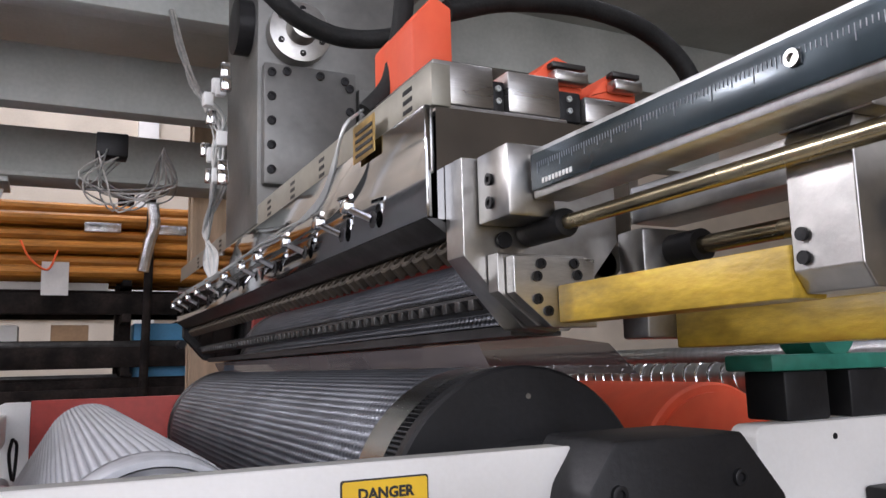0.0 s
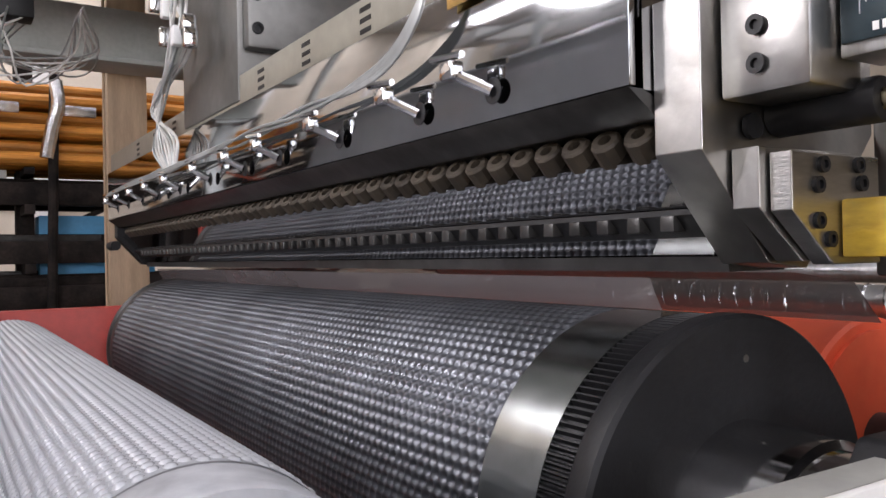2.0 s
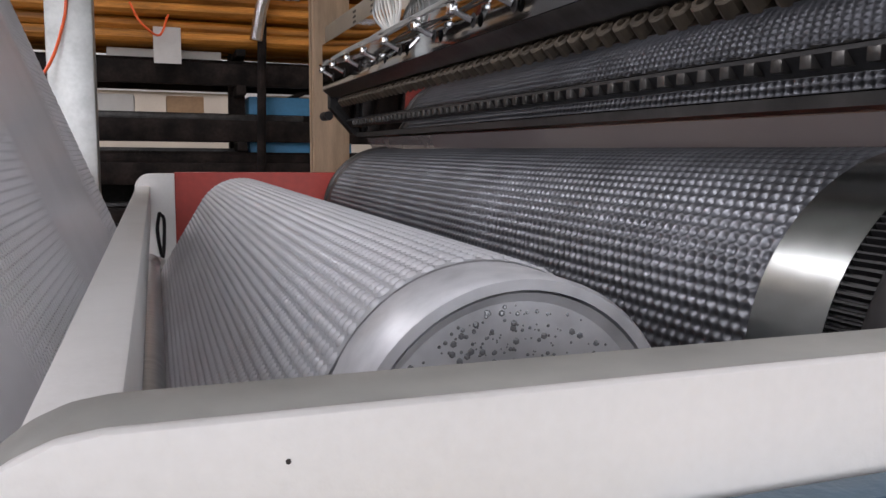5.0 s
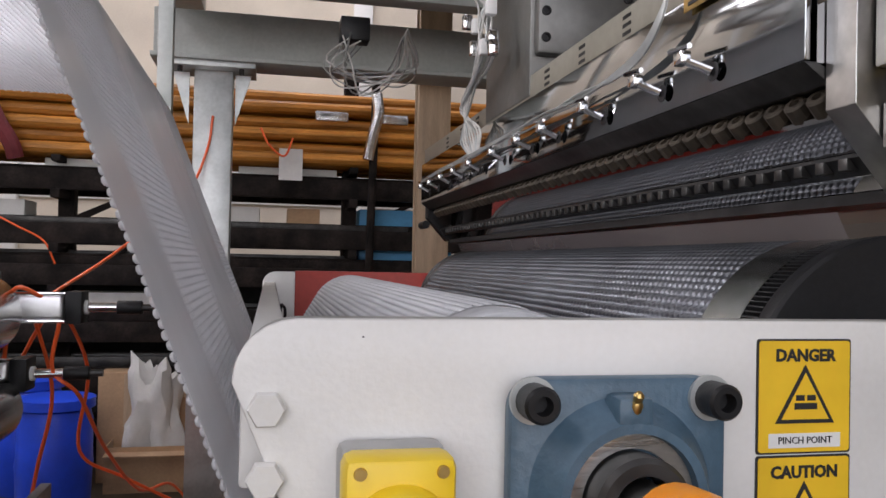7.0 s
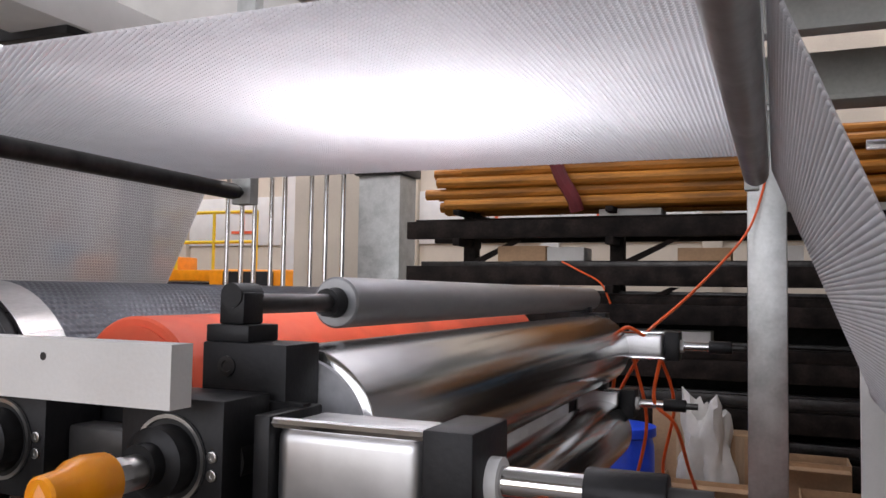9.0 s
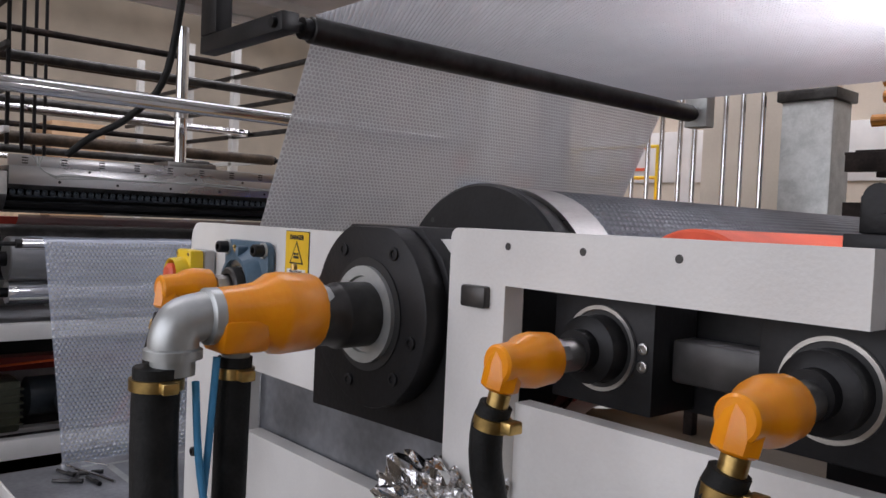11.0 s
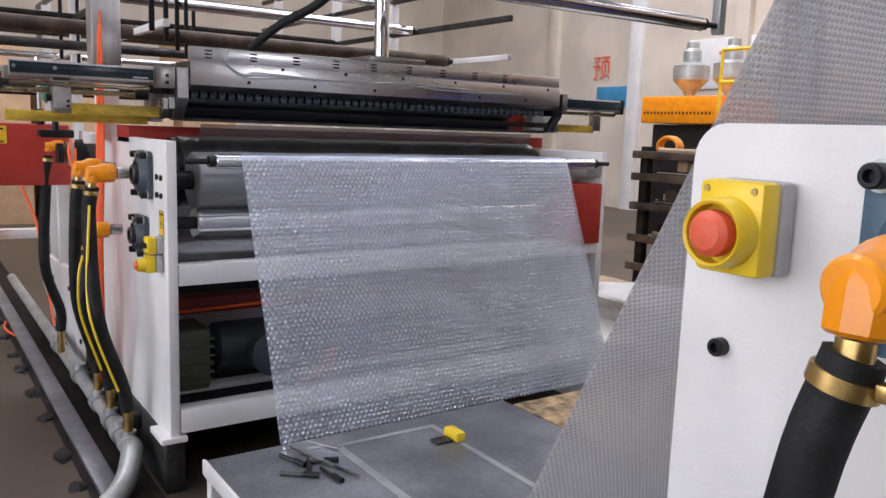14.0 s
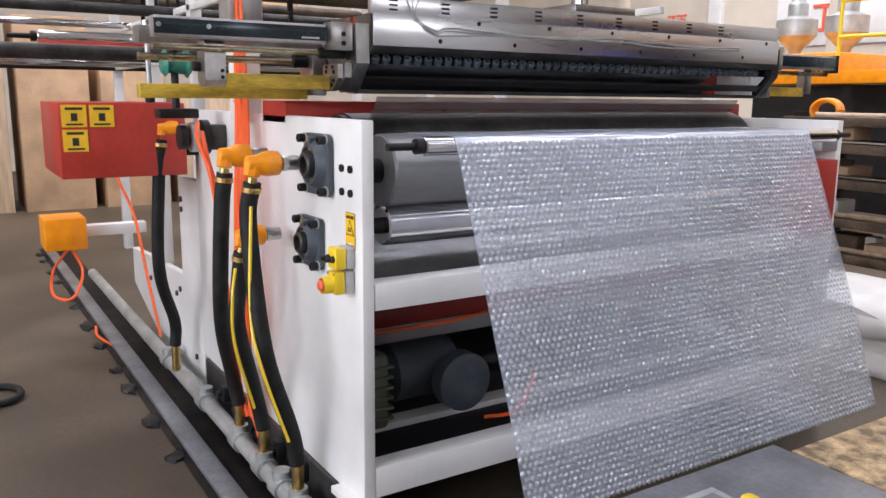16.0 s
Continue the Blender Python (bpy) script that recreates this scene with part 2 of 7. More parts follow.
def merge(bm, own):
    if bm is None:
        return own
    me = bpy.data.meshes.new("tmp")
    own.to_mesh(me)
    own.free()
    bm.from_mesh(me)
    bpy.data.meshes.remove(me)
    return bm


def rod(p0, p1, r, seg=20, bm=None, r2=None, bevel=0.0):
    p0, p1 = Vector(p0), Vector(p1)
    d = p1 - p0
    own = bmesh.new()
    m = Matrix.Translation((p0 + p1) / 2) @ d.to_track_quat("Z", "Y").to_matrix().to_4x4()
    bmesh.ops.create_cone(own, cap_ends=True, segments=seg, radius1=r, radius2=r if r2 is None else r2, depth=d.length, matrix=m)
    if bevel:
        rim = [e for e in own.edges if any(len(f.verts) > 4 for f in e.link_faces)]
        bmesh.ops.bevel(own, geom=rim, offset=bevel, segments=2, affect="EDGES", profile=0.5)
    return merge(bm, own)


def lathe(axis0, way, profile, seg=48, bm=None):
    """Turns profile (distance along the axis, radius) round the axis through axis0."""
    q = Vector(way).to_track_quat("Z", "Y").to_matrix()
    own = bmesh.new()
    rings = []
    for d, r in profile:
        rings.append([own.verts.new(Vector(axis0) + q @ Vector((r * math.cos(a), r * math.sin(a), d)))
                      for a in (2 * math.pi * k / seg for k in range(seg))])
    for a, b in zip(rings, rings[1:]):
        for k in range(seg):
            own.faces.new((a[k], a[(k + 1) % seg], b[(k + 1) % seg], b[k]))
    own.faces.new(rings[0])
    own.faces.new(rings[-1])
    return merge(bm, own)


def prism(pts, y0, y1, bevel=0.0, bm=None):
    """Extrudes an outline in x, z from y0 to y1."""
    own = bmesh.new()
    a = [own.verts.new((x, y0, z)) for x, z in pts]
    b = [own.verts.new((x, y1, z)) for x, z in pts]
    own.faces.new(a)
    own.faces.new(b[::-1])
    for k in range(len(pts)):
        j = (k + 1) % len(pts)
        own.faces.new((a[k], b[k], b[j], a[j]))
    bmesh.ops.recalc_face_normals(own, faces=own.faces)
    if bevel:
        bmesh.ops.bevel(own, geom=list(own.edges), offset=bevel, segments=2, affect="EDGES", profile=0.5)
    return merge(bm, own)


def rounded(x0, x1, z0, z1, r, corners="lrLR", n=6):
    """A rectangle's outline with some corners rounded: l, r above; L, R below."""
    out = []
    for key, cx, cz, a0, px, pz in (("l", x0 + r, z1 - r, 180, x0, z1), ("r", x1 - r, z1 - r, 90, x1, z1),
                                    ("R", x1 - r, z0 + r, 0, x1, z0), ("L", x0 + r, z0 + r, -90, x0, z0)):
        if key in corners:
            out += [(cx + r * math.cos(radians(a0 - 90 * k / n)), cz + r * math.sin(radians(a0 - 90 * k / n))) for k in range(n + 1)]
        else:
            out.append((px, pz))
    return out


def cable(points, r, seg=8, bm=None, steps=6):
    """A round cable on a smooth line through the points."""
    p = [Vector(v) for v in points]
    p = [2 * p[0] - p[1]] + p + [2 * p[-1] - p[-2]]
    line = []
    for k in range(1, len(p) - 2):
        a, b, c, d = p[k - 1:k + 3]
        for s in range(steps):
            u = s / steps
            line.append(0.5 * (2 * b + (c - a) * u + (2 * a - 5 * b + 4 * c - d) * u * u + (3 * b - a - 3 * c + d) * u ** 3))
    line.append(p[-2])
    own = bmesh.new()
    rings, side = [], None
    for k, v in enumerate(line):
        d = (line[min(k + 1, len(line) - 1)] - line[max(k - 1, 0)]).normalized()
        side = (side or d.orthogonal())
        side = (side - d * side.dot(d)).normalized()
        up = d.cross(side)
        rings.append([own.verts.new(v + r * (math.cos(t) * side + math.sin(t) * up)) for t in (2 * math.pi * j / seg for j in range(seg))])
    for a, b in zip(rings, rings[1:]):
        for k in range(seg):
            own.faces.new((a[k], a[(k + 1) % seg], b[(k + 1) % seg], b[k]))
    own.faces.new(rings[0][::-1])
    own.faces.new(rings[-1])
    return merge(bm, own)


def sheet_points(line, y0, y1, ny):
    return [[(x, y0 + (y1 - y0) * k / ny, z) for k in range(ny + 1)] for x, z in line]


def web(line, y0, y1, bm=None, ny=24, sag=0.0):
    """A thin film over the path line (x, z), from y0 to y1."""
    own = bmesh.new()
    rows = []
    for i, row in enumerate(sheet_points(line, y0, y1, ny)):
        rows.append([own.verts.new((x + sag * math.sin(7 * y + i), y, z + sag * math.sin(9 * y + 2 * i))) for x, y, z in row])
    for a, b in zip(rows, rows[1:]):
        for k in range(ny):
            own.faces.new((a[k], a[k + 1], b[k + 1], b[k]))
    return merge(bm, own)


def grid_mesh(name, verts, faces, mat, parent=None, label=""):
    me = bpy.data.meshes.new(name)
    if parent is not None:
        verts = verts - np.array(origin_of(parent))
    me.from_pydata(verts.tolist(), [], faces.tolist())
    me.shade_smooth()
    me.materials.append(mat)
    ob = new(name, me)
    if parent is not None:
        ob.parent = parent
    if label:
        ob["label"] = label
    return ob


def bubbles(name, line, y0, y1, pitch, r, height, mat, parent, label="", side=1, uneven=0.0):
    """Domes in a hexagonal net over the film path (x, z)."""
    p = np.array(line, float)
    seg = np.diff(p, axis=0)
    ln = np.hypot(seg[:, 0], seg[:, 1])
    cum = np.r_[0, np.cumsum(ln)]
    s = np.arange(pitch / 2, cum[-1], pitch * 0.866)
    centres, ups, alongs = [], [], []
    for i, v in enumerate(s):
        k = min(np.searchsorted(cum, v, side="right") - 1, len(seg) - 1)
        d = seg[k] / ln[k]
        c = p[k] + d * (v - cum[k])
        ys = np.arange(y0 + pitch / 2 + (i % 2) * pitch / 2, y1 - pitch / 2, pitch)
        centres.append(np.c_[np.full(len(ys), c[0]), ys, np.full(len(ys), c[1])])
        ups.append(np.tile((-d[1] * side, 0, d[0] * side), (len(ys), 1)))
        alongs.append(np.tile((d[0], 0, d[1]), (len(ys), 1)))
    c, u, a = np.vstack(centres), np.vstack(ups), np.vstack(alongs)
    w = np.tile((0, 1, 0), (len(c), 1))
    rings = []
    for rad, h, n in ((r, 0.0, 6), (r * 0.7, height * 0.75, 6)):
        for k in range(n):
            t = 2 * math.pi * k / n
            rings.append(c + rad * (math.cos(t) * a + math.sin(t) * w) + h * u)
    jit = np.random.default_rng(4).normal(0, uneven * r + 1e-9, (len(c), 2))
    rings.append(c + height * u + jit[:, :1] * a + jit[:, 1:] * w)
    n = len(c)
    verts = np.stack(rings, 1).reshape(-1, 3)
    base = (np.arange(n) * 13)[:, None]
    f4 = np.vstack([base + np.array([k, (k + 1) % 6, 6 + (k + 1) % 6, 6 + k]) for k in range(6)])
    f3 = np.vstack([base + np.array([6 + k, 6 + (k + 1) % 6, 12]) for k in range(6)])
    me = bpy.data.meshes.new(name)
    if parent is not None:
        verts = verts - np.array(origin_of(parent))
    me.from_pydata(verts.tolist(), [], f4.tolist() + f3.tolist())
    me.shade_smooth()
    me.materials.append(mat)
    ob = new(name, me)
    if parent is not None:
        ob.parent = parent
    return tagged(ob, label, "", "", "stuff")


def arc(cx, cz, r, a0, a1, n=14):
    return [(cx + r * math.cos(radians(a0 + (a1 - a0) * k / n)), cz + r * math.sin(radians(a0 + (a1 - a0) * k / n))) for k in range(n + 1)]


def dimpled_roll(name, x, z, r, y0, y1, pitch, depth, mat, parent, a0=0.0, a1=360.0, fine=5, label="", sign=-1):
    """A roll face with cavities (sign -1) or bumps (+1) in a hexagonal net."""
    nrow = max(6, int(round(math.radians(a1 - a0) * r / (pitch * 0.866) / 2)) * 2)
    nu, nv = int((y1 - y0) / pitch * fine), nrow * fine
    u = np.linspace(0, y1 - y0, nu + 1)
    v = np.linspace(0, nrow, nv + 1)
    uu, vv = np.meshgrid(u / pitch, v)
    best = np.full(uu.shape, 9.0)
    for k in (-1, 0, 1):
        row = np.round(vv) + k
        off = (row % 2) * 0.5
        du = (uu - off) - np.round(uu - off)
        best = np.minimum(best, np.hypot(du, (vv - row) * 0.866))
    h = np.clip((0.42 - best) / 0.22, 0, 1)
    h = h * h * (3 - 2 * h)
    rr = r + sign * depth * h
    ang = np.radians(a0 + (a1 - a0) * vv / nrow)
    verts = np.stack([x + rr * np.cos(ang), y0 + uu * pitch, z + rr * np.sin(ang)], -1).reshape(-1, 3)
    i = np.arange(nv)[:, None] * (nu + 1) + np.arange(nu)[None, :]
    f = np.stack([i, i + 1, i + nu + 2, i + nu + 1], -1).reshape(-1, 4)
    return tagged(grid_mesh(name, verts, f, mat, parent, label), "", "", "", "stuff")


def roll_profile(name, x, z, pts, mat, parent, label="", seg=64):
    """A turned part on an axis along y: pts are (y, radius)."""
    y = pts[0][0]
    return part(name, lathe((x, y, z), (0, 1, 0), [(p - y, r) for p, r in pts], seg), mat, parent, label)


def screws(parent, at, way, r=0.006, h=0.006, name="screw", mat=None, washer=0.0):
    """Socket-head screws: a head with a hexagon hole, at each of the places."""
    made = []
    w = Vector(way).normalized()
    for p in at:
        p = Vector(p)
        if washer:
            part("washer", lathe(p, w, [(0, washer), (0.002, washer)], 20), STEEL, parent)
        made.append(part(name, lathe(p, w, [(0, r), (h * 0.9, r), (h, r * 0.9), (h, r * 0.55), (h * 0.4, r * 0.5)], 16), mat or BLACK, parent))
    return made


def text(body, size, at, mat, parent, name="lettering", rot=(90, 0, 0), bold=0.0):
    cu = bpy.data.curves.new(name, "FONT")
    cu.body, cu.size, cu.align_x, cu.align_y = body, size, "CENTER", "CENTER"
    cu.offset, cu.extrude, cu.resolution_u = bold, 0.0002, 2
    ob = new(name, cu)
    me = bpy.data.meshes.new_from_object(ob)
    bpy.data.objects.remove(ob)
    me.materials.append(mat)
    ob = new(name, me)
    ob.parent = parent
    ob.matrix_basis = pose(*(Vector(at) - origin_of(parent)), *rot)
    return ob
# ---- the hall ----
solid("floor", box(-16, 12, -6.6, 9, FLOOR - 0.1, FLOOR), CONC, "dark stained concrete factory floor", "floor", kind="structure")
solid("wall_north", box(-16, 12, 9, 9.25, FLOOR, 6.5), WALL, "cream painted factory wall behind the racks", "wall", kind="structure")
solid("wall_west", box(-16.25, -16, -6.6, 9.25, FLOOR, 6.5), WALL, "cream painted factory end wall", "wall", kind="structure")
solid("wall_east", box(12, 12.25, -6.6, 9.25, FLOOR, 6.5), WALL, "cream painted factory end wall", "wall", kind="structure")
bm = box(-16, -6.6, -6.85, -6.6, FLOOR, 6.5)
box(2.6, 12, -6.85, -6.6, FLOOR, 6.5, bm=bm)
box(-6.6, 2.6, -6.85, -6.6, 4.4, 6.5, bm=bm)
solid("wall_south", bm, WALL, "unseen cream painted wall with an added wide gateway for light", "wall", kind="structure")
bm = bmesh.new()
edge = [-16.25]
for sx in (-9.0, -4.5, 0.0, 4.5):
    edge += [sx - 0.75, sx + 0.75]
edge.append(12.25)
for a, b in zip(edge[::2], edge[1::2]):
    box(a, b, -6.85, 9.25, 6.5, 6.62, bm=bm)
for a, b in zip(edge[1::2], edge[2::2]):
    box(a, b, -6.85, -3.1, 6.5, 6.62, bm=bm)
    box(a, b, 8.6, 9.25, 6.5, 6.62, bm=bm)
solid("ceiling", bm, CREAMW, "grey sheet roof with long daylight openings", "ceiling", kind="structure")


def bearing(name, x, y, z, w, parent=None, m=BLUEG, group="flange bearings"):
    """A square flange bearing, its face towards -y, with four socket screws."""
    b = thing(name, (x, y, z), "blue-grey cast flange bearing bolted to a white side plate", "bearing", group)
    h = w / 2
    part("flange", prism(rounded(x - h, x + h, z - h, z + h, w * 0.13), y - 0.014, y, 0.003), m, b)
    part("hub", lathe((x, y - 0.012, z), (0, -1, 0), [(0, h * 0.86), (0.006, h * 0.8), (0.016, h * 0.72), (0.022, h * 0.66), (0.022, h * 0.58), (0.012, h * 0.56)], 48), m, b)
    part("bearing_ring", lathe((x, y - 0.02, z), (0, -1, 0), [(0, h * 0.57), (0.008, h * 0.57), (0.008, h * 0.44), (0.002, h * 0.43)], 40), STEEL, b)
    part("inner_ring", lathe((x, y - 0.014, z), (0, -1, 0), [(0, h * 0.42), (0.03, h * 0.42), (0.033, h * 0.38), (0.033, h * 0.28), (0.01, h * 0.27)], 40), DARKM, b)
    boss = part("grease_boss", box(x - 0.011, x + 0.011, y - 0.034, y - 0.012, z + h * 0.6, z + h * 0.88, 0.004), m, b)
    part("grease_nipple", lathe((x, y - 0.03, z + h * 0.74), (0, -0.5, 1), [(0, 0.0038), (0.006, 0.0038), (0.008, 0.0026), (0.012, 0.003), (0.014, 0.0015)], 12), BRASS, boss)
    q = w * 0.41
    for sx in (-1, 1):
        for sz in (-1, 1):
            p = (x + sx * q, y - 0.014, z + sz * q)
            bolt = part("bolt", lathe((p[0], p[1] - 0.003, p[2]), (0, -1, 0), [(0, 0.0105), (0.016, 0.0105), (0.018, 0.009), (0.018, 0.0055), (0.009, 0.005)], 20), BLACK, b)
            part("washer", lathe(p, (0, -1, 0), [(0, 0.0135), (0.003, 0.0135)], 24), GALV, bolt, "bright zinc washer")
    return b


def warning_label(x, z, y=0.0, w=0.067, h=0.072, word="DANGER", foot="PINCH POINT", mat_y=None):
    s = thing("warning_label", (x, y - 0.002, z - h), "yellow " + word.lower() + " label with a black triangle on a white plate", "label", "warning labels")
    part("plate", prism(rounded(x, x + w, z - h, z, 0.002), y - 0.0012, y - 0.0002), INK_SHADE, s, "black label edge")
    face = part("face", prism(rounded(x + 0.0012, x + w - 0.0012, z - h + 0.0012, z - 0.0012, 0.002), y - 0.0018, y - 0.0012), SIGNY, s)
    text(word, 0.0105, (x + w / 2, y - 0.0024, z - 0.0105), INK_SHADE, face, bold=0.0004)
    cx, cz, t = x + w / 2, z - 0.036, 0.021
    tri = [(cx, cz + t * 0.95), (cx + t, cz - t * 0.8), (cx - t, cz - t * 0.8)]
    ins = [(cx, cz + t * 0.70), (cx + t * 0.8, cz - t * 0.68), (cx - t * 0.8, cz - t * 0.68)]
    tria = part("triangle", prism(tri, y - 0.0023, y - 0.0019), INK_SHADE, s, smooth=False)
    part("triangle_field", prism(ins, y - 0.0027, y - 0.0023), SIGNY, tria, smooth=False)
    bm = box(cx - 0.008, cx + 0.008, y - 0.0031, y - 0.0027, cz - 0.008, cz - 0.004)
    box(cx - 0.007, cx - 0.001, y - 0.0031, y - 0.0027, cz - 0.0025, cz + 0.001, bm=bm)
    box(cx + 0.001, cx + 0.007, y - 0.0031, y - 0.0027, cz - 0.0025, cz + 0.001, bm=bm)
    part("pictogram", bm, INK_SHADE, tria)
    strip = part("strip", box(x + 0.008, x + w - 0.008, y - 0.0023, y - 0.0019, z - h + 0.004, z - h + 0.013), SIGNW, s)
    text(foot, 0.0062, (x + w / 2, y - 0.0027, z - h + 0.0085), INK_SHADE, strip)
    return s


def emergency_stop(x, y, z, s=1.0, face=(0, -1, 0)):
    """A yellow box with a red mushroom button, its back on the plate at y."""
    e = thing("emergency_stop", (x, y, z), "yellow and grey emergency stop box with a red button", "switch", "emergency stops")
    w = 0.029 * s
    part("base", box(x - w, x + w, y - 0.022, y, z - w * 1.25, z + w * 1.25, 0.005), material("grey_plastic", (0.45, 0.45, 0.44), 0.5) if "grey_plastic" not in bpy.data.materials else bpy.data.materials["grey_plastic"], e)
    cover = part("cover", box(x - w, x + w, y - 0.05, y - 0.0225, z - w * 1.25, z + w * 1.25, 0.006), YELLOW, e)
    guard = part("guard", lathe((x, y - 0.05, z - 0.004), (0, -1, 0), [(0, w * 0.95), (0.022, w * 0.9), (0.024, w * 0.86), (0.022, w * 0.78), (0.004, w * 0.8)], 32), YELLOW, e)
    part("button", lathe((x, y - 0.052, z - 0.004), (0, -1, 0), [(0, 0.010), (0.012, 0.010), (0.014, w * 0.62), (0.024, w * 0.60), (0.029, w * 0.42), (0.030, 0.0)], 32), RBTN, guard, "red mushroom button")
    for sx in (-1, 1):
        part("screw", lathe((x + sx * w * 0.72, y - 0.0497, z + w * 1.0), (0, -1, 0), [(0, 0.0035), (0.002, 0.003)], 12), BRASS, cover)
    return e


def rotary_union(x, y, z, s=1.0, hose=None, lean=0.0, elbow=False, group="rotary unions"):
    """An orange water union on a shaft that comes out of the plate towards -y."""
    u = thing("rotary_union", (x, y, z), "orange painted water union on a steel shaft end", "pipe fitting", group)
    part("shaft", lathe((x, y, z), (0, -1, 0), [(0, 0.020 * s), (0.03 * s, 0.020 * s), (0.031 * s, 0.016 * s), (0.055 * s, 0.016 * s)], 28), STEEL, u)
    part("nut", lathe((x, y - 0.03 * s, z), (0, -1, 0), [(0, 0.0215 * s), (0.014 * s, 0.0215 * s), (0.016 * s, 0.019 * s)], 8), STEEL, u)
    part("body", lathe((x, y - 0.05 * s, z), (0, -1, 0), [(0, 0.026 * s), (0.004 * s, 0.031 * s), (0.03 * s, 0.033 * s), (0.045 * s, 0.031 * s), (0.058 * s, 0.024 * s), (0.085 * s, 0.022 * s), (0.088 * s, 0.019 * s)], 24), ORANGE, u)
    e = Vector((x, y - 0.118 * s, z))
    outlet = part("outlet", lathe(e + Vector((0, 0, 0.012 * s)), (lean, -0.15, -1), [(0, 0.020 * s), (0.01 * s, 0.023 * s), (0.042 * s, 0.022 * s), (0.045 * s, 0.018 * s)], 8), ORANGE, u)
    tip = e + Vector((lean, -0.15, -1)).normalized() * 0.035 * s
    part("barb", lathe(tip, (lean, -0.15, -1), [(0, 0.013 * s), (0.03 * s, 0.013 * s)], 16), BRASS, outlet)
    return u, tip


def clamp_band(name, p, way, r, parent):
    c = part(name, lathe(Vector(p), way, [(0, r), (0.012, r), (0.012, r * 0.95), (0, r * 0.95)], 20), BRASS, parent, "worn brass hose clamp")
    part("clamp_screw", box(p[0] + r * 0.9, p[0] + r * 0.9 + 0.014, p[1] - 0.009, p[1] + 0.009, p[2] - 0.012, p[2], 0.002), BRASS, c)
    return c


def hose(points, r, label="black rubber water hose with a clamp", mat=None, name="water_hose", group="water hoses"):
    h = thing(name, points[-1], label, "hose", group)
    part("tube", cable(points, r, 12), mat or HOSE, h)
    d = (Vector(points[1]) - Vector(points[0])).normalized()
    if mat is None:
        clamp_band("clamp", Vector(points[0]) + d * 0.012, d, r * 1.14, h)
    return h


# ---- unit one: the forming roll, the cooling roll and the side plates ----
plate1 = thing("side_plate", (0.1, 0, FLOOR), "white painted steel side plate with rounded corner and bolts", "machine frame", "side plates")
part("plate", prism([*rounded(-0.117, 0.39, FLOOR, 1.087, 0.035, "l")[:8], (0.395, 1.087), (0.372, 1.04), (0.372, FLOOR)], 0.0, 0.006, 0.002), WHITE, plate1)
part("plate_edge", prism([*rounded(-0.1165, 0.39, FLOOR, 1.0865, 0.035, "l")[:8], (0.3945, 1.0865), (0.3715, 1.04), (0.3715, FLOOR)], 0.0062, 0.032, 0.002), EDGEGREY, plate1, "bare grey plate edge")
for z in (1.038, 1.0):
    part("bolt", lathe((-0.098, 0, z), (0, -1, 0), [(0, 0.0105), (0.006, 0.0105), (0.0075, 0.0095)], 6), WHITE, plate1)
for x, z in ((-0.046, 1.077),):
    part("hole", lathe((x, 0.0, z), (0, -1, 0), [(0, 0.0006), (0.0004, 0.0006)], 10), DARKM, plate1)
bearing("flange_bearing", 0.103, -0.002, 0.988, 0.134)
warning_label(0.2, 1.076)
warning_label(0.2, 1.003, word="CAUTION", foot="HOT SURFACE")
emergency_stop(-0.031, -0.002, 0.985)
u, tip = rotary_union(0.103, -0.035, 0.987, 0.8)
hose([tip + Vector((0, 0, -0.01)), tip + Vector((0.0, -0.01, -0.15)), tip + Vector((0.03, 0.0, -0.5)), (0.16, -0.05, FLOOR + 0.02)], 0.017)

blk1 = thing("roll_bearing", (0.46, -0.02, 0.84), "black steel bearing housing of the forming roll", "bearing", "roll bearings")
part("housing", prism([(0.375, 1.06), (0.40, 1.094), (0.53, 1.094), (0.575, 1.04), (0.585, 0.82), (0.36, 0.82), (0.36, 1.0)], -0.05, 0.045, 0.004), BLACK, blk1)
part("hub", lathe((0.445, -0.05, 0.97), (0, -1, 0), [(0, 0.062), (0.012, 0.06), (0.012, 0.045)], 40), BLACK, blk1)
part("collar", lathe((0.445, -0.05, 0.97), (0, -1, 0), [(0, 0.044), (0.02, 0.044), (0.022, 0.036)], 40), STEEL, blk1)
screws(blk1, [(0.40, -0.05, 1.055), (0.522, -0.05, 1.058), (0.395, -0.05, 0.9), (0.53, -0.05, 0.9)], (0, -1, 0), 0.007, 0.004)

brk1 = thing("roll_bracket", (0.7, 0, FLOOR), "white painted bracket plate with small holes", "machine frame", "roll brackets")
part("plate", prism([*rounded(0.585, 1.10, FLOOR, 1.093, 0.012, "l")], -0.012, 0.02, 0.002), WHITE, brk1)
for x in (0.687, 0.80):
    part("hole", lathe((x, -0.012, 1.078), (0, -1, 0), [(0, 0.003), (0.0006, 0.003)], 12), BLACK, brk1)
part("bearing_block", box(0.72, 0.86, -0.05, -0.012, 0.90, 1.03, 0.004), BLACK, brk1)
part("bearing_ring", lathe((0.79, -0.05, 0.965), (0, -1, 0), [(0, 0.04), (0.01, 0.038), (0.01, 0.028)], 32), STEEL, brk1)
pil = thing("roller_support", (0.69, 0.03, 1.09), "green bearing on black steel blocks", "bearing")
part("block", box(0.64, 0.70, 0.0, 0.05, 1.093, 1.14, 0.003), BLACK, pil)
part("block", box(0.73, 0.79, 0.0, 0.05, 1.093, 1.14, 0.003), BLACK, pil)
part("base", box(0.62, 0.81, -0.005, 0.055, 1.14, 1.156, 0.003), TEAL, pil)
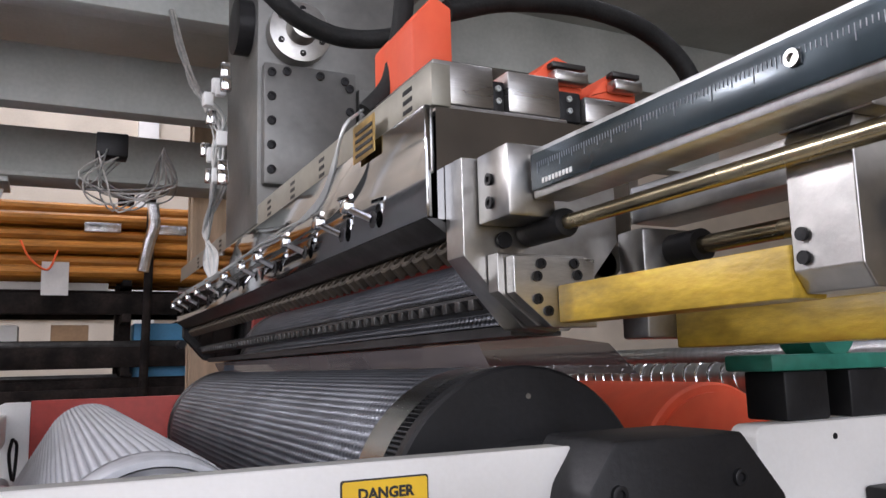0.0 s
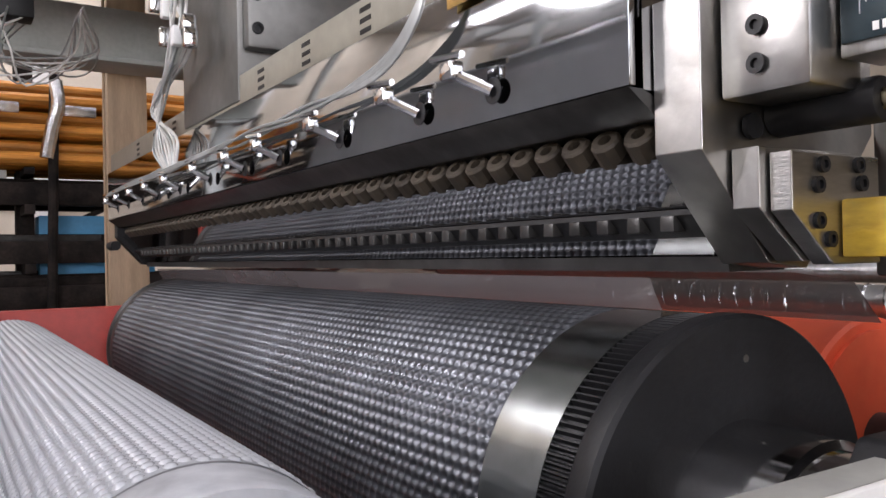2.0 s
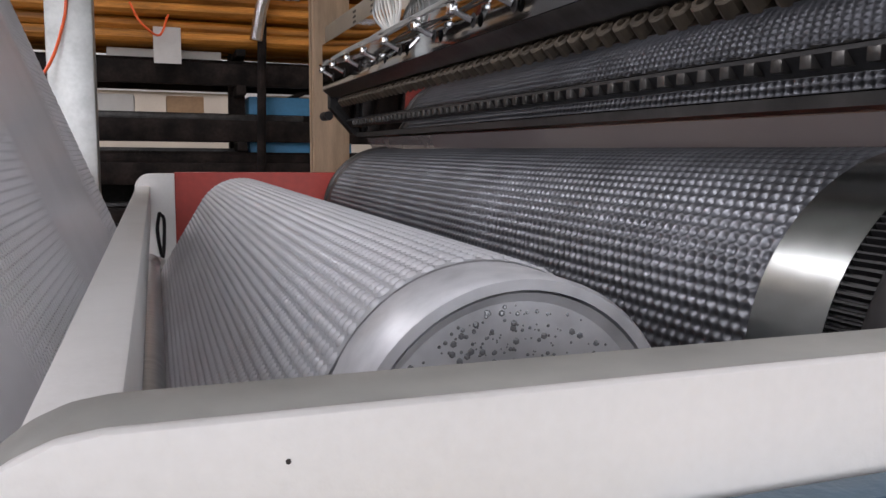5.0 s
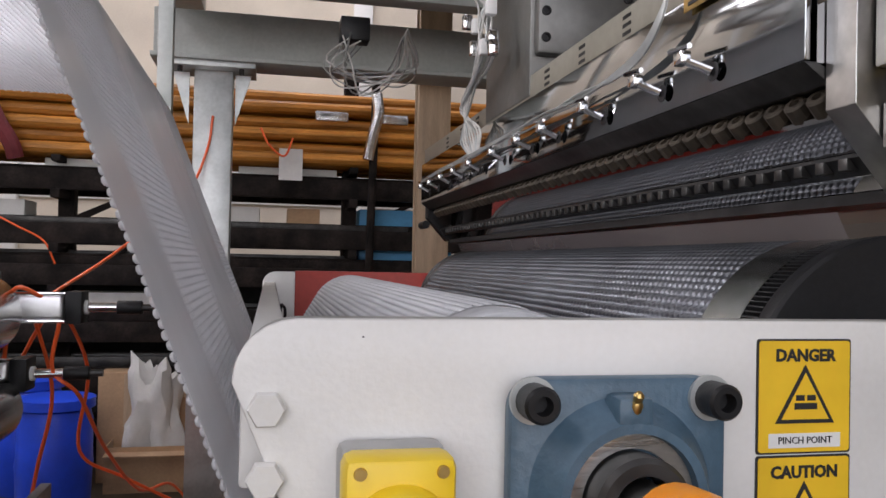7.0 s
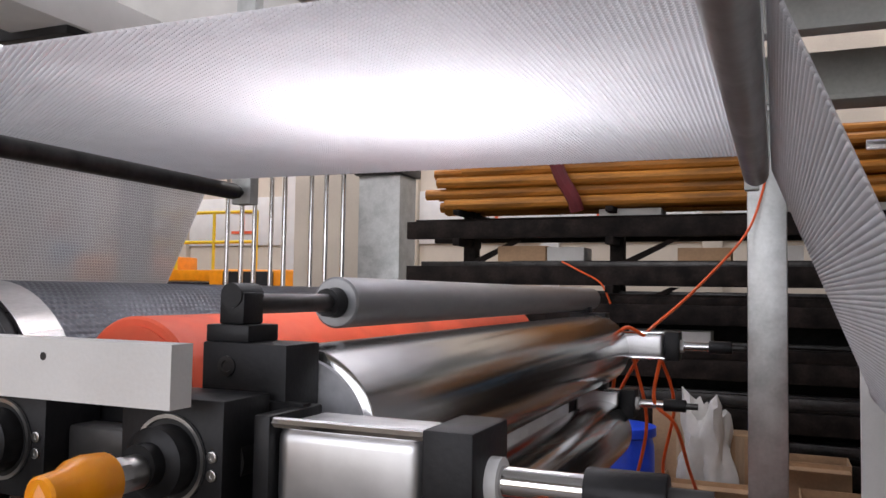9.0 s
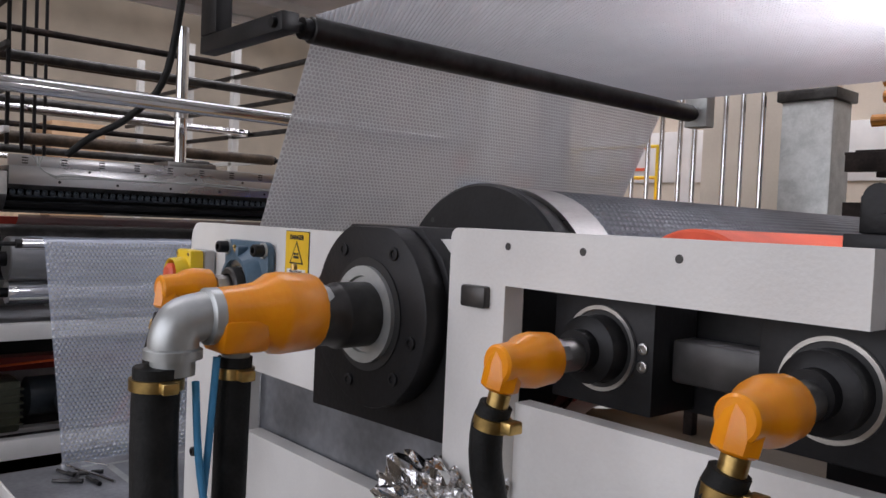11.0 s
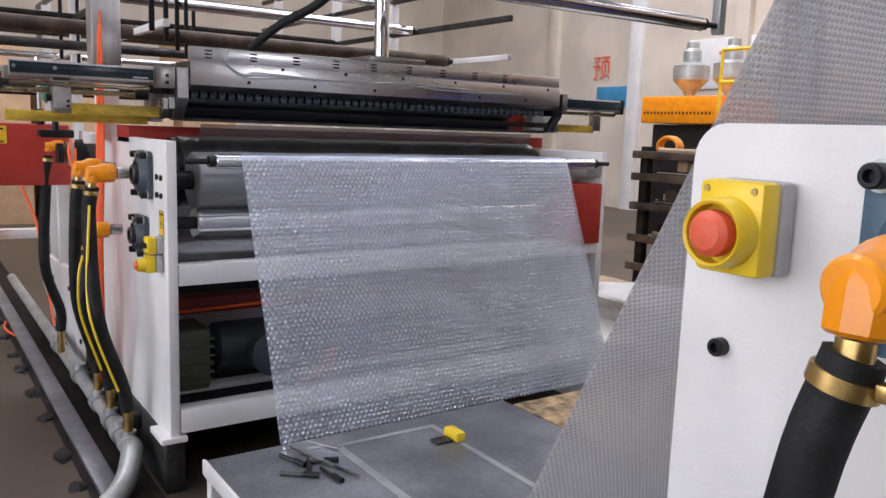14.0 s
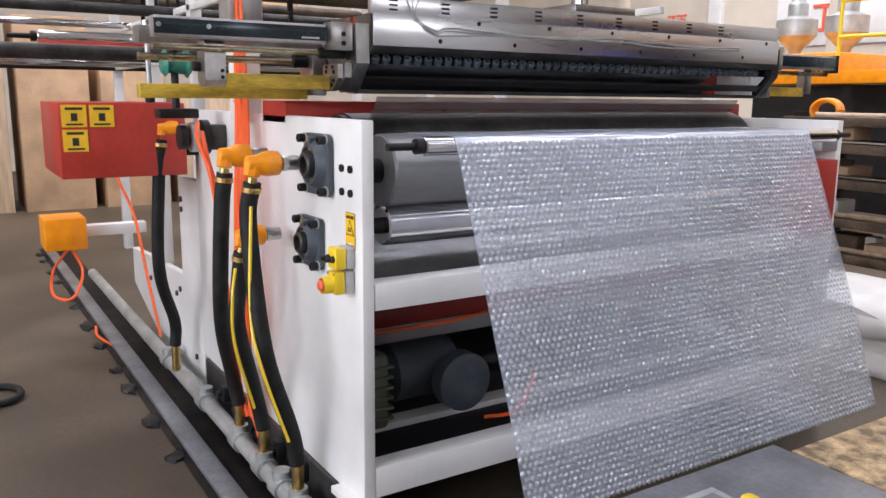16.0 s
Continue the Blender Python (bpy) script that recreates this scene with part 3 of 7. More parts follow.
part("housing", lathe((0.715, -0.004, 1.178), (0, 1, 0), [(0, 0.024), (0.01, 0.032), (0.045, 0.032), (0.055, 0.024)], 28), TEAL, pil)

roll1 = thing("forming_roll", (0.443, 0.9, 1.003), "dark forming roll with small cavities and a geared rim", "roller")
roll_profile("end_plate", 0.443, 1.003, [(0.150, 0.05), (0.150, 0.146), (0.153, 0.149), (0.168, 0.149), (0.172, 0.147)], BLACK, roll1, "matt black round end plate", 96)
bm = bmesh.new()
nt = 170
ring = [[], []]
for k in range(nt * 4):
    a = 2 * math.pi * k / (nt * 4)
    rr = 0.1472 if (k // 2) % 2 else 0.1425
    for j, y in enumerate((0.172, 0.197)):
        ring[j].append(bm.verts.new((0.443 + rr * math.cos(a), y, 1.003 + rr * math.sin(a))))
for k in range(nt * 4):
    j = (k + 1) % (nt * 4)
    bm.faces.new((ring[0][k], ring[0][j], ring[1][j], ring[1][k]))
bm.faces.new(ring[0])
bm.faces.new(ring[1][::-1])
part("gear_rim", bm, BLACK, roll1, "black toothed rim", smooth=False)
roll_profile("bare_band", 0.443, 1.003, [(0.197, 0.1), (0.197, 0.1475), (0.258, 0.1475), (0.258, 0.1)], BANDST, roll1, "bright bare steel band", 96)
dimpled_roll("embossed_face", 0.443, 1.003, 0.1475, 0.258, 1.62, 0.0112, 0.0028, PERF, roll1, -20, 215, 5, "grey metal face with a hexagonal net of cavities")
roll_profile("core", 0.443, 1.003, [(0.258, 0.138), (1.62, 0.138)], DARKM, roll1)
roll_profile("far_band", 0.443, 1.003, [(1.62, 0.1), (1.62, 0.1475), (1.65, 0.1475), (1.655, 0.152), (1.665, 0.152), (1.665, 0.05)], DARKM, roll1, seg=96)
roll_profile("shaft", 0.443, 1.003, [(-0.02, 0.045), (0.03, 0.05), (0.055, 0.052), (0.057, 0.066), (0.085, 0.068), (0.087, 0.074), (0.152, 0.077)], CHROME, roll1, "bright turned shaft end")
part("dot", lathe((0.449, 0.150, 1.121), (0, -1, 0), [(0, 0.0028), (0.0006, 0.0028)], 10), GROUND, roll1)

cool1 = thing("cooling_roll", (0.103, 0.9, 0.987), "matt grey cooling roll with condensation on its end", "roller")
roll_profile("end_face", 0.103, 0.987, [(0.19, 0.012), (0.19, 0.03), (0.203, 0.034), (0.203, 0.08), (0.198, 0.0852), (0.24, 0.0854), (0.24, 0.01)], ENDGREY, cool1, "dull grey end face with water drops", 64)
roll_profile("rim", 0.103, 0.987, [(0.214, 0.0856), (0.197, 0.0868), (0.197, 0.0925), (0.200, 0.0945), (0.25, 0.0945)], ENDGREY, cool1, "dull turned rim")
roll_profile("drum", 0.103, 0.987, [(0.25, 0.0935), (1.62, 0.0935)], DULLROLL, cool1)
rng = random.Random(3)
bm = bmesh.new()
for k in range(250):
    a, rad = rng.gauss(1.75, 0.62), 0.080 * math.sqrt(rng.uniform(0.2, 0.95))
    s = rng.choice((0.0005, 0.0006, 0.0008, 0.0010, 0.0013, 0.0019))
    bmesh.ops.create_icosphere(bm, subdivisions=1, radius=s, matrix=Matrix.Translation((0.103 + rad * math.cos(a), 0.2028, 0.987 + rad * math.sin(a))))
tagged(part("water_drop", bm, WATER, cool1, "beads of water"), kind="stuff")

# the film that wraps the cooling roll, drops to a low guide and climbs to the overhead guide
wrap = thing("bubble_web", (-0.05, 0.9, 0.9), "silvery bubble film led from cooling roll to high guide", "film")
YA, YB = 0.25, 1.60
over = arc(0.103, 0.987, 0.0955, -25, 150, 34)
part("wrap_film", web(over, YA, YB), FILM, wrap)
bubbles("bubble", over, YA, YB, 0.0105, 0.0044, 0.0021, FBUB, wrap, side=-1)
turn = arc(-0.087, 0.893, 0.0215, -31, -157, 8)
drop = [over[-1], turn[0]]
climb = [turn[-1], (-0.335, 1.462)]
UY0, UY1 = 0.2, 1.56
part("falling_film", web(drop, YA, YB), FILM, wrap)
bubbles("bubble", drop, YA, YB, 0.0105, 0.0044, 0.0021, FBUB, wrap, side=-1)
part("turning_film", web(turn, UY0, YB), FILM, wrap)
part("rising_film", web(climb, UY0, UY1, sag=0.0015), FILM, wrap)
bubbles("bubble", climb, UY0, UY1, 0.0105, 0.0046, 0.0036, FBUB, wrap, side=1)
TOPX, TOPZ = -2.068, 1.502
level = [*arc(-0.375, 1.462, 0.036, 10, 95, 10), (-1.0, 1.499), (-1.6, 1.500), (TOPX, TOPZ)]
part("level_film", web(level, UY0 + 0.02, UY1, ny=40), FILM, wrap)
bubbles("bubble", level[10:], UY0 + 0.02, UY1, 0.0105, 0.0046, 0.0036, FBUB, wrap, side=1)
fall2 = [*arc(-2.068, 1.47, 0.031, 90, 154, 8), (-2.234, 1.2), (-2.358, 0.95), (-2.472, 0.72), (-2.58, 0.5), (-2.728, 0.2)]
part("hanging_film", web(fall2, UY0 + 0.04, UY1 - 0.02, ny=40, sag=0.001), HANG, wrap)
bubbles("bubble", fall2[8:], UY0 + 0.04, UY1 - 0.02, 0.0105, 0.0046, 0.0018, HBUB, wrap, side=1)


def guide_roller(x, z, y0, y1, r, label, mat=None, rod_r=None, group="guide rollers"):
    g = thing("guide_roller", (x, (y0 + y1) / 2, z), label, "roller", group)
    roll_profile("tube", x, z, [(y0, r * 0.9), (y0 + 0.003, r), (y1 - 0.003, r), (y1, r * 0.9)], mat or GALV, g, seg=32)
    k = rod_r or r * 0.4
    roll_profile("shaft", x, z, [(y0 - 0.09, k), (y0, k)], BLACK, g, seg=16)
    roll_profile("shaft", x, z, [(y1, k), (y1 + 0.09, k)], BLACK, g, seg=16)
    for y in (y0 - 0.02, y1 + 0.002):
        roll_profile("collar", x, z, [(y, r * 0.8), (y + 0.018, r * 0.8)], BLACK, g, seg=24)
    return g


guide_roller(-0.375, 1.462, 0.17, 1.66, 0.033, "dark grey steel guide tube under the raised film")
guide_roller(-2.068, 1.47, 0.21, 1.64, 0.028, "dark brown-grey steel guide tube under the raised film", DARKM)

far1 = thing("far_side_plate", (0.5, 1.82, FLOOR), "white and red painted side plate beyond the rolls", "machine frame")
part("white_plate", prism(rounded(-0.117, -0.029, FLOOR, 1.087, 0.035, "l"), 1.80, 1.83, 0.002), WHITE, far1)
part("red_plate", box(-0.029, 1.6, 1.805, 1.835, FLOOR, 1.09, 0.002), RED, far1, "red painted plate")
tie = thing("tie_plate", (-0.09, 0.9, 0.6), "white painted cross plate with a lifting ring between the side plates", "machine frame")
part("plate", box(-0.113, -0.083, 0.033, 1.80, 0.985, 1.058, 0.003), WHITE, tie)
part("cord", cable([(-0.065, 1.74, 1.0), (-0.07, 1.72, 0.96), (-0.06, 1.74, 0.90), (-0.055, 1.75, 0.98), (-0.065, 1.74, 1.0)], 0.004), BLACK, tie, "black cord loop")
slim = guide_roller(-0.087, 0.893, 0.14, 1.70, 0.0205, "slim pale ribbed guide roller beside the cooling roll", ALU)
for k in range(14):
    roll_profile("rib", -0.087, 0.893, [(1.62 + 0.006 * k - 0.03, 0.0205), (1.5915 + 0.006 * k, 0.0222), (1.5935 + 0.006 * k, 0.0222), (1.595 + 0.006 * k, 0.0205)], ALU, slim, seg=24)

rub1 = thing("rubber_roll", (0.79, 0.95, 0.985), "orange-red rubber pressure roll", "roller", "rubber rolls")
roll_profile("rubber_face", 0.80, 0.995, [(0.26, 0.02), (0.26, 0.124), (0.264, 0.128), (1.65, 0.128), (1.655, 0.02)], ORUB, rub1, seg=72)
roll_profile("shaft", 0.80, 0.995, [(0.0, 0.03), (0.26, 0.03)], DARKM, rub1)
roll_profile("end_disc", 0.80, 0.995, [(0.255, 0.03), (0.255, 0.115), (0.2595, 0.115)], ORUB, rub1)
spread = guide_roller(1.02, 1.12, 0.15, 1.6, 0.026, "bright spiral grooved spreader roller", ALU)
for sgn in (1, -1):
    coil = [(1.02 + 0.0265 * math.cos(a), 0.875 + sgn * 0.0045 * a, 1.12 + 0.0265 * math.sin(a)) for a in (math.pi / 4 * k for k in range(196))]
    part("spiral_rib", cable(coil, 0.0022, 5, steps=2), CHROME, spread)
guide_roller(1.12, 1.16, 0.15, 1.6, 0.016, "bright slim steel guide roller", ALU)


def die_head(x, y0, y1, z, face, label, mirror_face=True, top=0.305):
    """A flat film die. x: the front cover's plane; z: the lip's height; face: -1 when the front looks to -x."""
    d = thing("film_die", (x - face * 0.12, (y0 + y1) / 2, z), label, "extrusion die", "film dies")

    def fx(v):
        return x - face * v
    part("front_cover", box(fx(0.0), fx(0.006), y0 + 0.037, y1, z + 0.113, z + top - 0.045, 0.001), MIRROR if mirror_face else COVERST, d, "polished stainless cover")
    part("ledge", prism([(fx(-0.001), z + 0.112), (fx(0.024), z + 0.094), (fx(0.05), z + 0.094), (fx(0.05), z + 0.112)], y0 + 0.037, y1, 0.0008), DARKM, d, "bevelled steel ledge under the cover")
    vent = part("vent_strip", box(fx(0.008), fx(0.03), y0 + 0.037, y1, z + top - 0.0445, z + top, 0.001), CREAMP if mirror_face else COVERST, d, "pale slotted strip")
    n = int((y1 - y0 - 0.12) / 0.153)
    for k in range(n):
        yy = y0 + 0.085 + 0.153 * k
        for j in range(3):
            part("slot", box(fx(0.0074), fx(0.0081), yy, yy + 0.024, z + top - 0.036 + 0.011 * j, z + top - 0.031 + 0.011 * j), BLACK, vent)
    bm = prism([(fx(0.012), z + 0.1118), (fx(0.05), z + 0.0935), (fx(0.034), z + 0.070), (fx(0.080), z + 0.020), (fx(0.094), z + 0.001), (fx(0.16), z + 0.001),
                (fx(0.25), z + 0.083), (fx(0.25), z + top - 0.046), (fx(0.012), z + top - 0.046)], y0 + 0.037, y1, 0)
    part("body", bm, POLISH, d, "mirror polished sloping die face", smooth=False)
    # lip bolts under the ledge, a dark toothed bar for the second bolt row, a mirror strip and the lip
    m = int((y1 - y0 - 0.1) / 0.031)
    for k in range(m):
        yy = y0 + 0.062 + 0.031 * k
        part("lip_bolt", lathe((fx(0.050), yy, z + 0.0665), (face * 0.70, -0.15, 0.66), [(0, 0.0048), (0.012, 0.0048), (0.0125, 0.0104), (0.0135, 0.0114), (0.029, 0.0114), (0.031, 0.0098), (0.031, 0.0052), (0.020, 0.005), (0.020, 0)], 10), BRONZE if mirror_face else DARKCAST, d)
        if mirror_face:
            part("heater_tooth", box(fx(0.058), fx(0.072), yy - 0.006, yy + 0.006, z + 0.0235, z + 0.0345, 0.001), DARKM, d)
    part("heater_bar", prism([(fx(0.0620), z + 0.0385), (fx(0.0600), z + 0.0345), (fx(0.0740), z + 0.0195), (fx(0.0775), z + 0.0215)], y0 + 0.037, y1), BLACK, d, "black bar of the second bolt row")
    part("lip", prism([(fx(0.0885), z + 0.0065), (fx(0.090), z - 0.004), (fx(0.15), z - 0.004), (fx(0.15), z + 0.0008), (fx(0.094), z + 0.0008)], y0 + 0.037, y1), DARKM, d, "dark lower lip")
    for yy in (y0, y1):
        part("end_plate", prism([(fx(0.020), z + 0.165), (fx(0.020), z + 0.070), (fx(0.081), z + 0.002), (fx(0.12), z - 0.002), (fx(0.2), z + 0.09), (fx(0.2), z + 0.165)], yy, yy + 0.036, 0.0007), GROUND if yy == y0 else BLACK, d, "ground steel end plate", smooth=False)
    return d


POLISH = material("lapped_steel", (0.33, 0.33, 0.335), 0.035, 1.0, vary=0.06, scale=6, bump=0.004, fine=20, rvary=0.015)
BRONZE = material("browned_steel", (0.06, 0.047, 0.033), 0.6, 0.2, vary=0.25, scale=40, bump=0.1)
die1 = die_head(0.34, 0.11, 1.90, 1.185, -1, "mirror polished flat film die above the forming roll", True, 0.272)
part("end_pin", rod((0.36, 1.92, 1.235), (0.36, 1.985, 1.235), 0.012, 16), BLACK, die1)
# the molten film between lip and roll
melt = thing("melt_film", (0.47, 0.9, 1.16), "smoky molten film falling from the die to the roll", "film")
part("sheet", web([(0.432, 1.176), (0.437, 1.165), (0.445, 1.151)], 0.22, 1.80), MELT, melt)
part("skirt", web([(0.46, 1.18), (0.53, 1.172), (0.565, 1.14)], 0.12, 1.6), MELT, melt)


def die_carriage(x, z, y, face, parent_label, reach=0.47, bar=0.30):
    """The scale rail, guide rods and yellow bar that stick out at a die's end, towards -y."""
    c = thing("deckle_carriage", (x, y - reach / 2, z), parent_label, "machine arm", "deckle carriages")

    def fx(v):
        return x - face * v
    part("end_block", box(fx(0.035), fx(0.085), y - 0.06, y - 0.002, z + 0.099, z + 0.166, 0.003), GROUND, c)
    part("clamp_block", prism([(fx(0.052), z + 0.067), (fx(0.142), z + 0.067), (fx(0.142), z + 0.001), (fx(0.092), z + 0.001), (fx(0.052), z + 0.033)], y - 0.036, y - 0.022, 0.0007), STEEL, c, smooth=False)
    part("thin_block", prism([(fx(0.044), z + 0.071), (fx(0.142), z + 0.071), (fx(0.142), z + 0.003), (fx(0.085), z + 0.003), (fx(0.044), z + 0.035)], y - 0.0205, y - 0.002, 0.0007), GROUND, c, smooth=False)
    part("rail", box(fx(0.0605), fx(0.1), y - reach, y - 0.061, z + 0.114, z + 0.160, 0.002), ALU, c, "aluminium rail")
    scale_bar = part("scale", box(fx(0.057), fx(0.0603), y - reach, y - 0.064, z + 0.121, z + 0.154, 0.0005), SCALE, c, "dark blue engraved scale")
    bm = bmesh.new()
    for k in range(110):
        yy = y - 0.075 - 0.0035 * k
        if yy < y - reach + 0.02:
            break
        h = 0.010 if k % 10 == 0 else (0.007 if k % 5 == 0 else 0.0045)
        box(fx(0.0564), fx(0.0571), yy - 0.00025, yy + 0.00025, z + 0.145 - h, z + 0.145, bm=bm)
    part("graduation", bm, DARKCAST if face > 0 else PLATE, scale_bar)
    bm = bmesh.new()
    for k in range(9):
        box(fx(0.0564), fx(0.0571), y - 0.085 - 0.0052 * k, y - 0.0818 - 0.0052 * k, z + 0.1245, z + 0.129, bm=bm)
    part("lettering", bm, SIGNW, scale_bar)
    for yy in (0.33, 0.44):
        part("rail_screw", lathe((fx(0.057), y - yy - 0.02, z + 0.140), (face, 0, 0), [(0, 0.0055), (0.003, 0.0055), (0.003, 0.003), (0.001, 0.0028)], 14), GROUND, c)
    part("rod_socket", rod((fx(0.09), y - 0.07, z + 0.094), (fx(0.09), y - 0.0, z + 0.094), 0.0135, 20, bevel=0.003), BLACK, c)
    part("guide_rod", rod((fx(0.09), y - reach, z + 0.094), (fx(0.09), y - 0.05, z + 0.094), 0.0068, 16), BRASSY, c, "worn brassy guide rod")
    part("yellow_bar", box(fx(0.098), fx(0.13), y - bar, y - 0.037, z + 0.005, z + 0.040, 0.002), OLDBAR, c, "scuffed yellow painted bar")
    part("bracket", prism([(fx(0.100), z + 0.022), (fx(0.100), z + 0.105), (fx(0.104), z + 0.1125), (fx(0.165), z + 0.1125), (fx(0.165), z + 0.025), (fx(0.15), z + 0.008), (fx(0.110), z + 0.008)], y - 0.35, y - 0.3005, 0.001), GROUND, c, smooth=False)
    part("bracket_cap", box(fx(0.101), fx(0.153), y - 0.365, y - 0.295, z + 0.1128, z + 0.143, 0.003), GROUND, c)
    for dz in (0.02, 0.035):
        part("screw", lathe((fx(0.1), y - 0.31, z + dz + 0.01), (face, 0, 0), [(0, 0.0045), (0.003, 0.0045), (0.003, 0.0025)], 12), BLACK, c)
    part("stop_screw", rod((fx(0.145), y - 0.365, z + 0.055), (fx(0.145), y - 0.345, z + 0.055), 0.012, 14), BLACK, c)
    for j, (dy, dz) in enumerate(((0.081, 0.060), (0.118, 0.061), (0.076, 0.048), (0.121, 0.050), (0.076, 0.027), (0.087, 0.016))):
        part("screw", lathe((fx(dy), y - 0.036, z + dz), (0, -1, 0), [(0, 0.005), (0.003, 0.005), (0.003, 0.0028), (0.001, 0.0027)], 14), BLACK, c)
    for dz in (0.116, 0.138):
        part("screw", lathe((fx(0.035), y - 0.028, z + dz), (face, 0, 0), [(0, 0.0055), (0.003, 0.006), (0.003, 0.003), (0.001, 0.0027)], 14), BLACK, c)
    part("screw", lathe((fx(0.062), y - 0.002, z + 0.086), (0, -1, 0), [(0, 0.008), (0.004, 0.008), (0.004, 0.004)], 16), BLACK, c)
    # the same arm behind
    part("rear_rod", rod((fx(0.24), y - reach, z + 0.078), (fx(0.24), y, z + 0.078), 0.009, 16), BRASSY, c)
    part("rear_socket", rod((fx(0.24), y - 0.08, z + 0.078), (fx(0.24), y, z + 0.078), 0.0165, 20), BLACK, c)
    part("rear_bar", box(fx(0.235), fx(0.27), y - reach, y - 0.04, z - 0.02, z + 0.015, 0.002), OLDBAR, c)
    part("rear_rail", box(fx(0.22), fx(0.28), y - reach, y, z + 0.11, z + 0.15, 0.003), GROUND, c)
    part("rear_block", box(fx(0.2), fx(0.29), y - 0.04, y + 0.0, z - 0.01, z + 0.10, 0.003), GROUND, c)
    return c


BRASSY = material("worn_brass_rod", (0.42, 0.36, 0.24), 0.25, 1.0, vary=0.15, scale=20)
die_carriage(0.34, 1.185, 0.11, -1, "graduated aluminium rail, guide rods and scuffed yellow bar")

# above the die: feed block, heater blocks and orange covers
feed = thing("feed_block", (0.45, 0.95, 1.42), "grey steel feed block with a screwed front plate", "machine part")
part("front_plate", box(0.352, 0.535, 0.88, 0.905, 1.492, 1.728, 0.006), FEEDGREY, feed, "grey plate with a border of screws")
part("side_plate", box(0.541, 0.64, 0.885, 0.905, 1.45, 1.70, 0.004), FEEDGREY, feed)
part("body", box(0.345, 0.66, 0.906, 1.20, 1.42, 2.26, 0.004), FEEDGREY, feed)
part("collar", lathe((0.42, 0.885, 1.795), (0, -1, 0), [(-0.02, 0.06), (0.012, 0.06), (0.014, 0.05), (0.016, 0.03), (0.05, 0.028), (0.052, 0.02)], 36), GROUND, feed, "bright round collar")
part("ring", lathe((0.365, 0.98, 1.83), (-1, 0, 0), [(0, 0.055), (0.05, 0.055), (0.052, 0.045), (0.052, 0.02)], 32), BLACK, feed)
screws(feed, [(0.366, 0.88, 1.52 + 0.047 * k) for k in range(5)] + [(0.52, 0.88, 1.60 + 0.047 * k) for k in range(3)] + [(0.395, 0.88, 1.713), (0.46, 0.88, 1.712), (0.51, 0.88, 1.708)], (0, -1, 0), 0.0085, 0.004)
screws(feed, [(0.42 + 0.045 * math.cos(a), 0.872, 1.795 + 0.045 * math.sin(a)) for a in (0.4, 1.5, 2.6, 3.7, 4.8, 5.9)], (0, -1, 0), 0.006, 0.004)
screws(feed, [(0.555, 0.885, 1.56), (0.58, 0.885, 1.60), (0.555, 0.885, 1.64)], (0, -1, 0), 0.008, 0.004)
heat = thing("heater_blocks", (0.48, 0.25, 1.41), "bright ground steel blocks on the end of the die", "machine part")
part("front_plate", box(0.349, 0.519, 0.157, 0.175, 1.345, 1.419, 0.002), STEEL, heat, "bright milled end plate")
part("block", box(0.353, 0.62, 0.1755, 0.34, 1.4145, 1.4185, 0.001), STEEL, heat)
part("side_block", box(0.522, 0.62, 0.165, 0.1752, 1.33, 1.405, 0.002), GROUND, heat)
for x0, x1, z1 in ((0.355, 0.426, 1.466), (0.444, 0.51, 1.4655), (0.544, 0.61, 1.449)):
    part("cap", box(x0, x1, 0.157, 0.32, 1.4195, z1, 0.002), STEEL, heat)
for x0, x1 in ((0.427, 0.4435), (0.511, 0.5435)):
    part("clip", box(x0, x1, 0.165, 0.22, 1.4195, 1.455, 0.002), BLACK, heat)
    screws(heat, [((x0 + x1) / 2, 0.165, 1.432), ((x0 + x1) / 2, 0.165, 1.446)], (0, -1, 0), 0.0035, 0.003, mat=GALV)
for x0, y0, z1, sx in ((0.374, 0.25, 1.585, 0.052), (0.495, 0.20, 1.512, 0.078), (0.583, 0.20, 1.505, 0.07)):
    h = thing("heater_cover", (x0, y0, 1.467), "orange painted box cover on the die heater", "cover", "heater covers")
    part("cover", prism([(x0, 1.467), (x0 + sx, 1.467), (x0 + sx, z1 - 0.012), (x0 + sx * 0.55, z1), (x0, z1 - 0.035)], y0, y0 + 0.12, 0.003), ORUB, h)
    part("terminal", box(x0 + sx * 0.35, x0 + sx - 0.004, y0 - 0.02, y0 - 0.001, 1.474, 1.488, 0.003), STEEL, h)
    part("terminal", box(x0 + sx * 0.35, x0 + sx - 0.004, y0 - 0.015, y0 - 0.001, 1.492, 1.499, 0.002), DARKM, h)
for pts, r in ((((0.16, 0.95, 2.505), (0.19, 0.80, 2.1), (0.25, 0.63, 1.80), (0.305, 0.6, 1.716), (0.349, 0.6, 1.687), (0.414, 0.6, 1.672), (0.486, 0.58, 1.677), (0.55, 0.55, 1.70)), 0.015),
               (((0.445, 0.3, 1.594), (0.536, 0.3, 1.624), (0.664, 0.3, 1.637), (0.771, 0.3, 1.618), (0.843, 0.3, 1.56), (0.86, 0.3, 1.45)), 0.014),
               (((0.405, 0.33, 1.75), (0.400, 0.33, 1.614), (0.391, 0.33, 1.552), (0.379, 0.33, 1.499), (0.350, 0.335, 1.462)), 0.013)):
    hose(list(pts), r, "black braided cable hose above the die", HOSE, "cable_hose", "cable hoses")

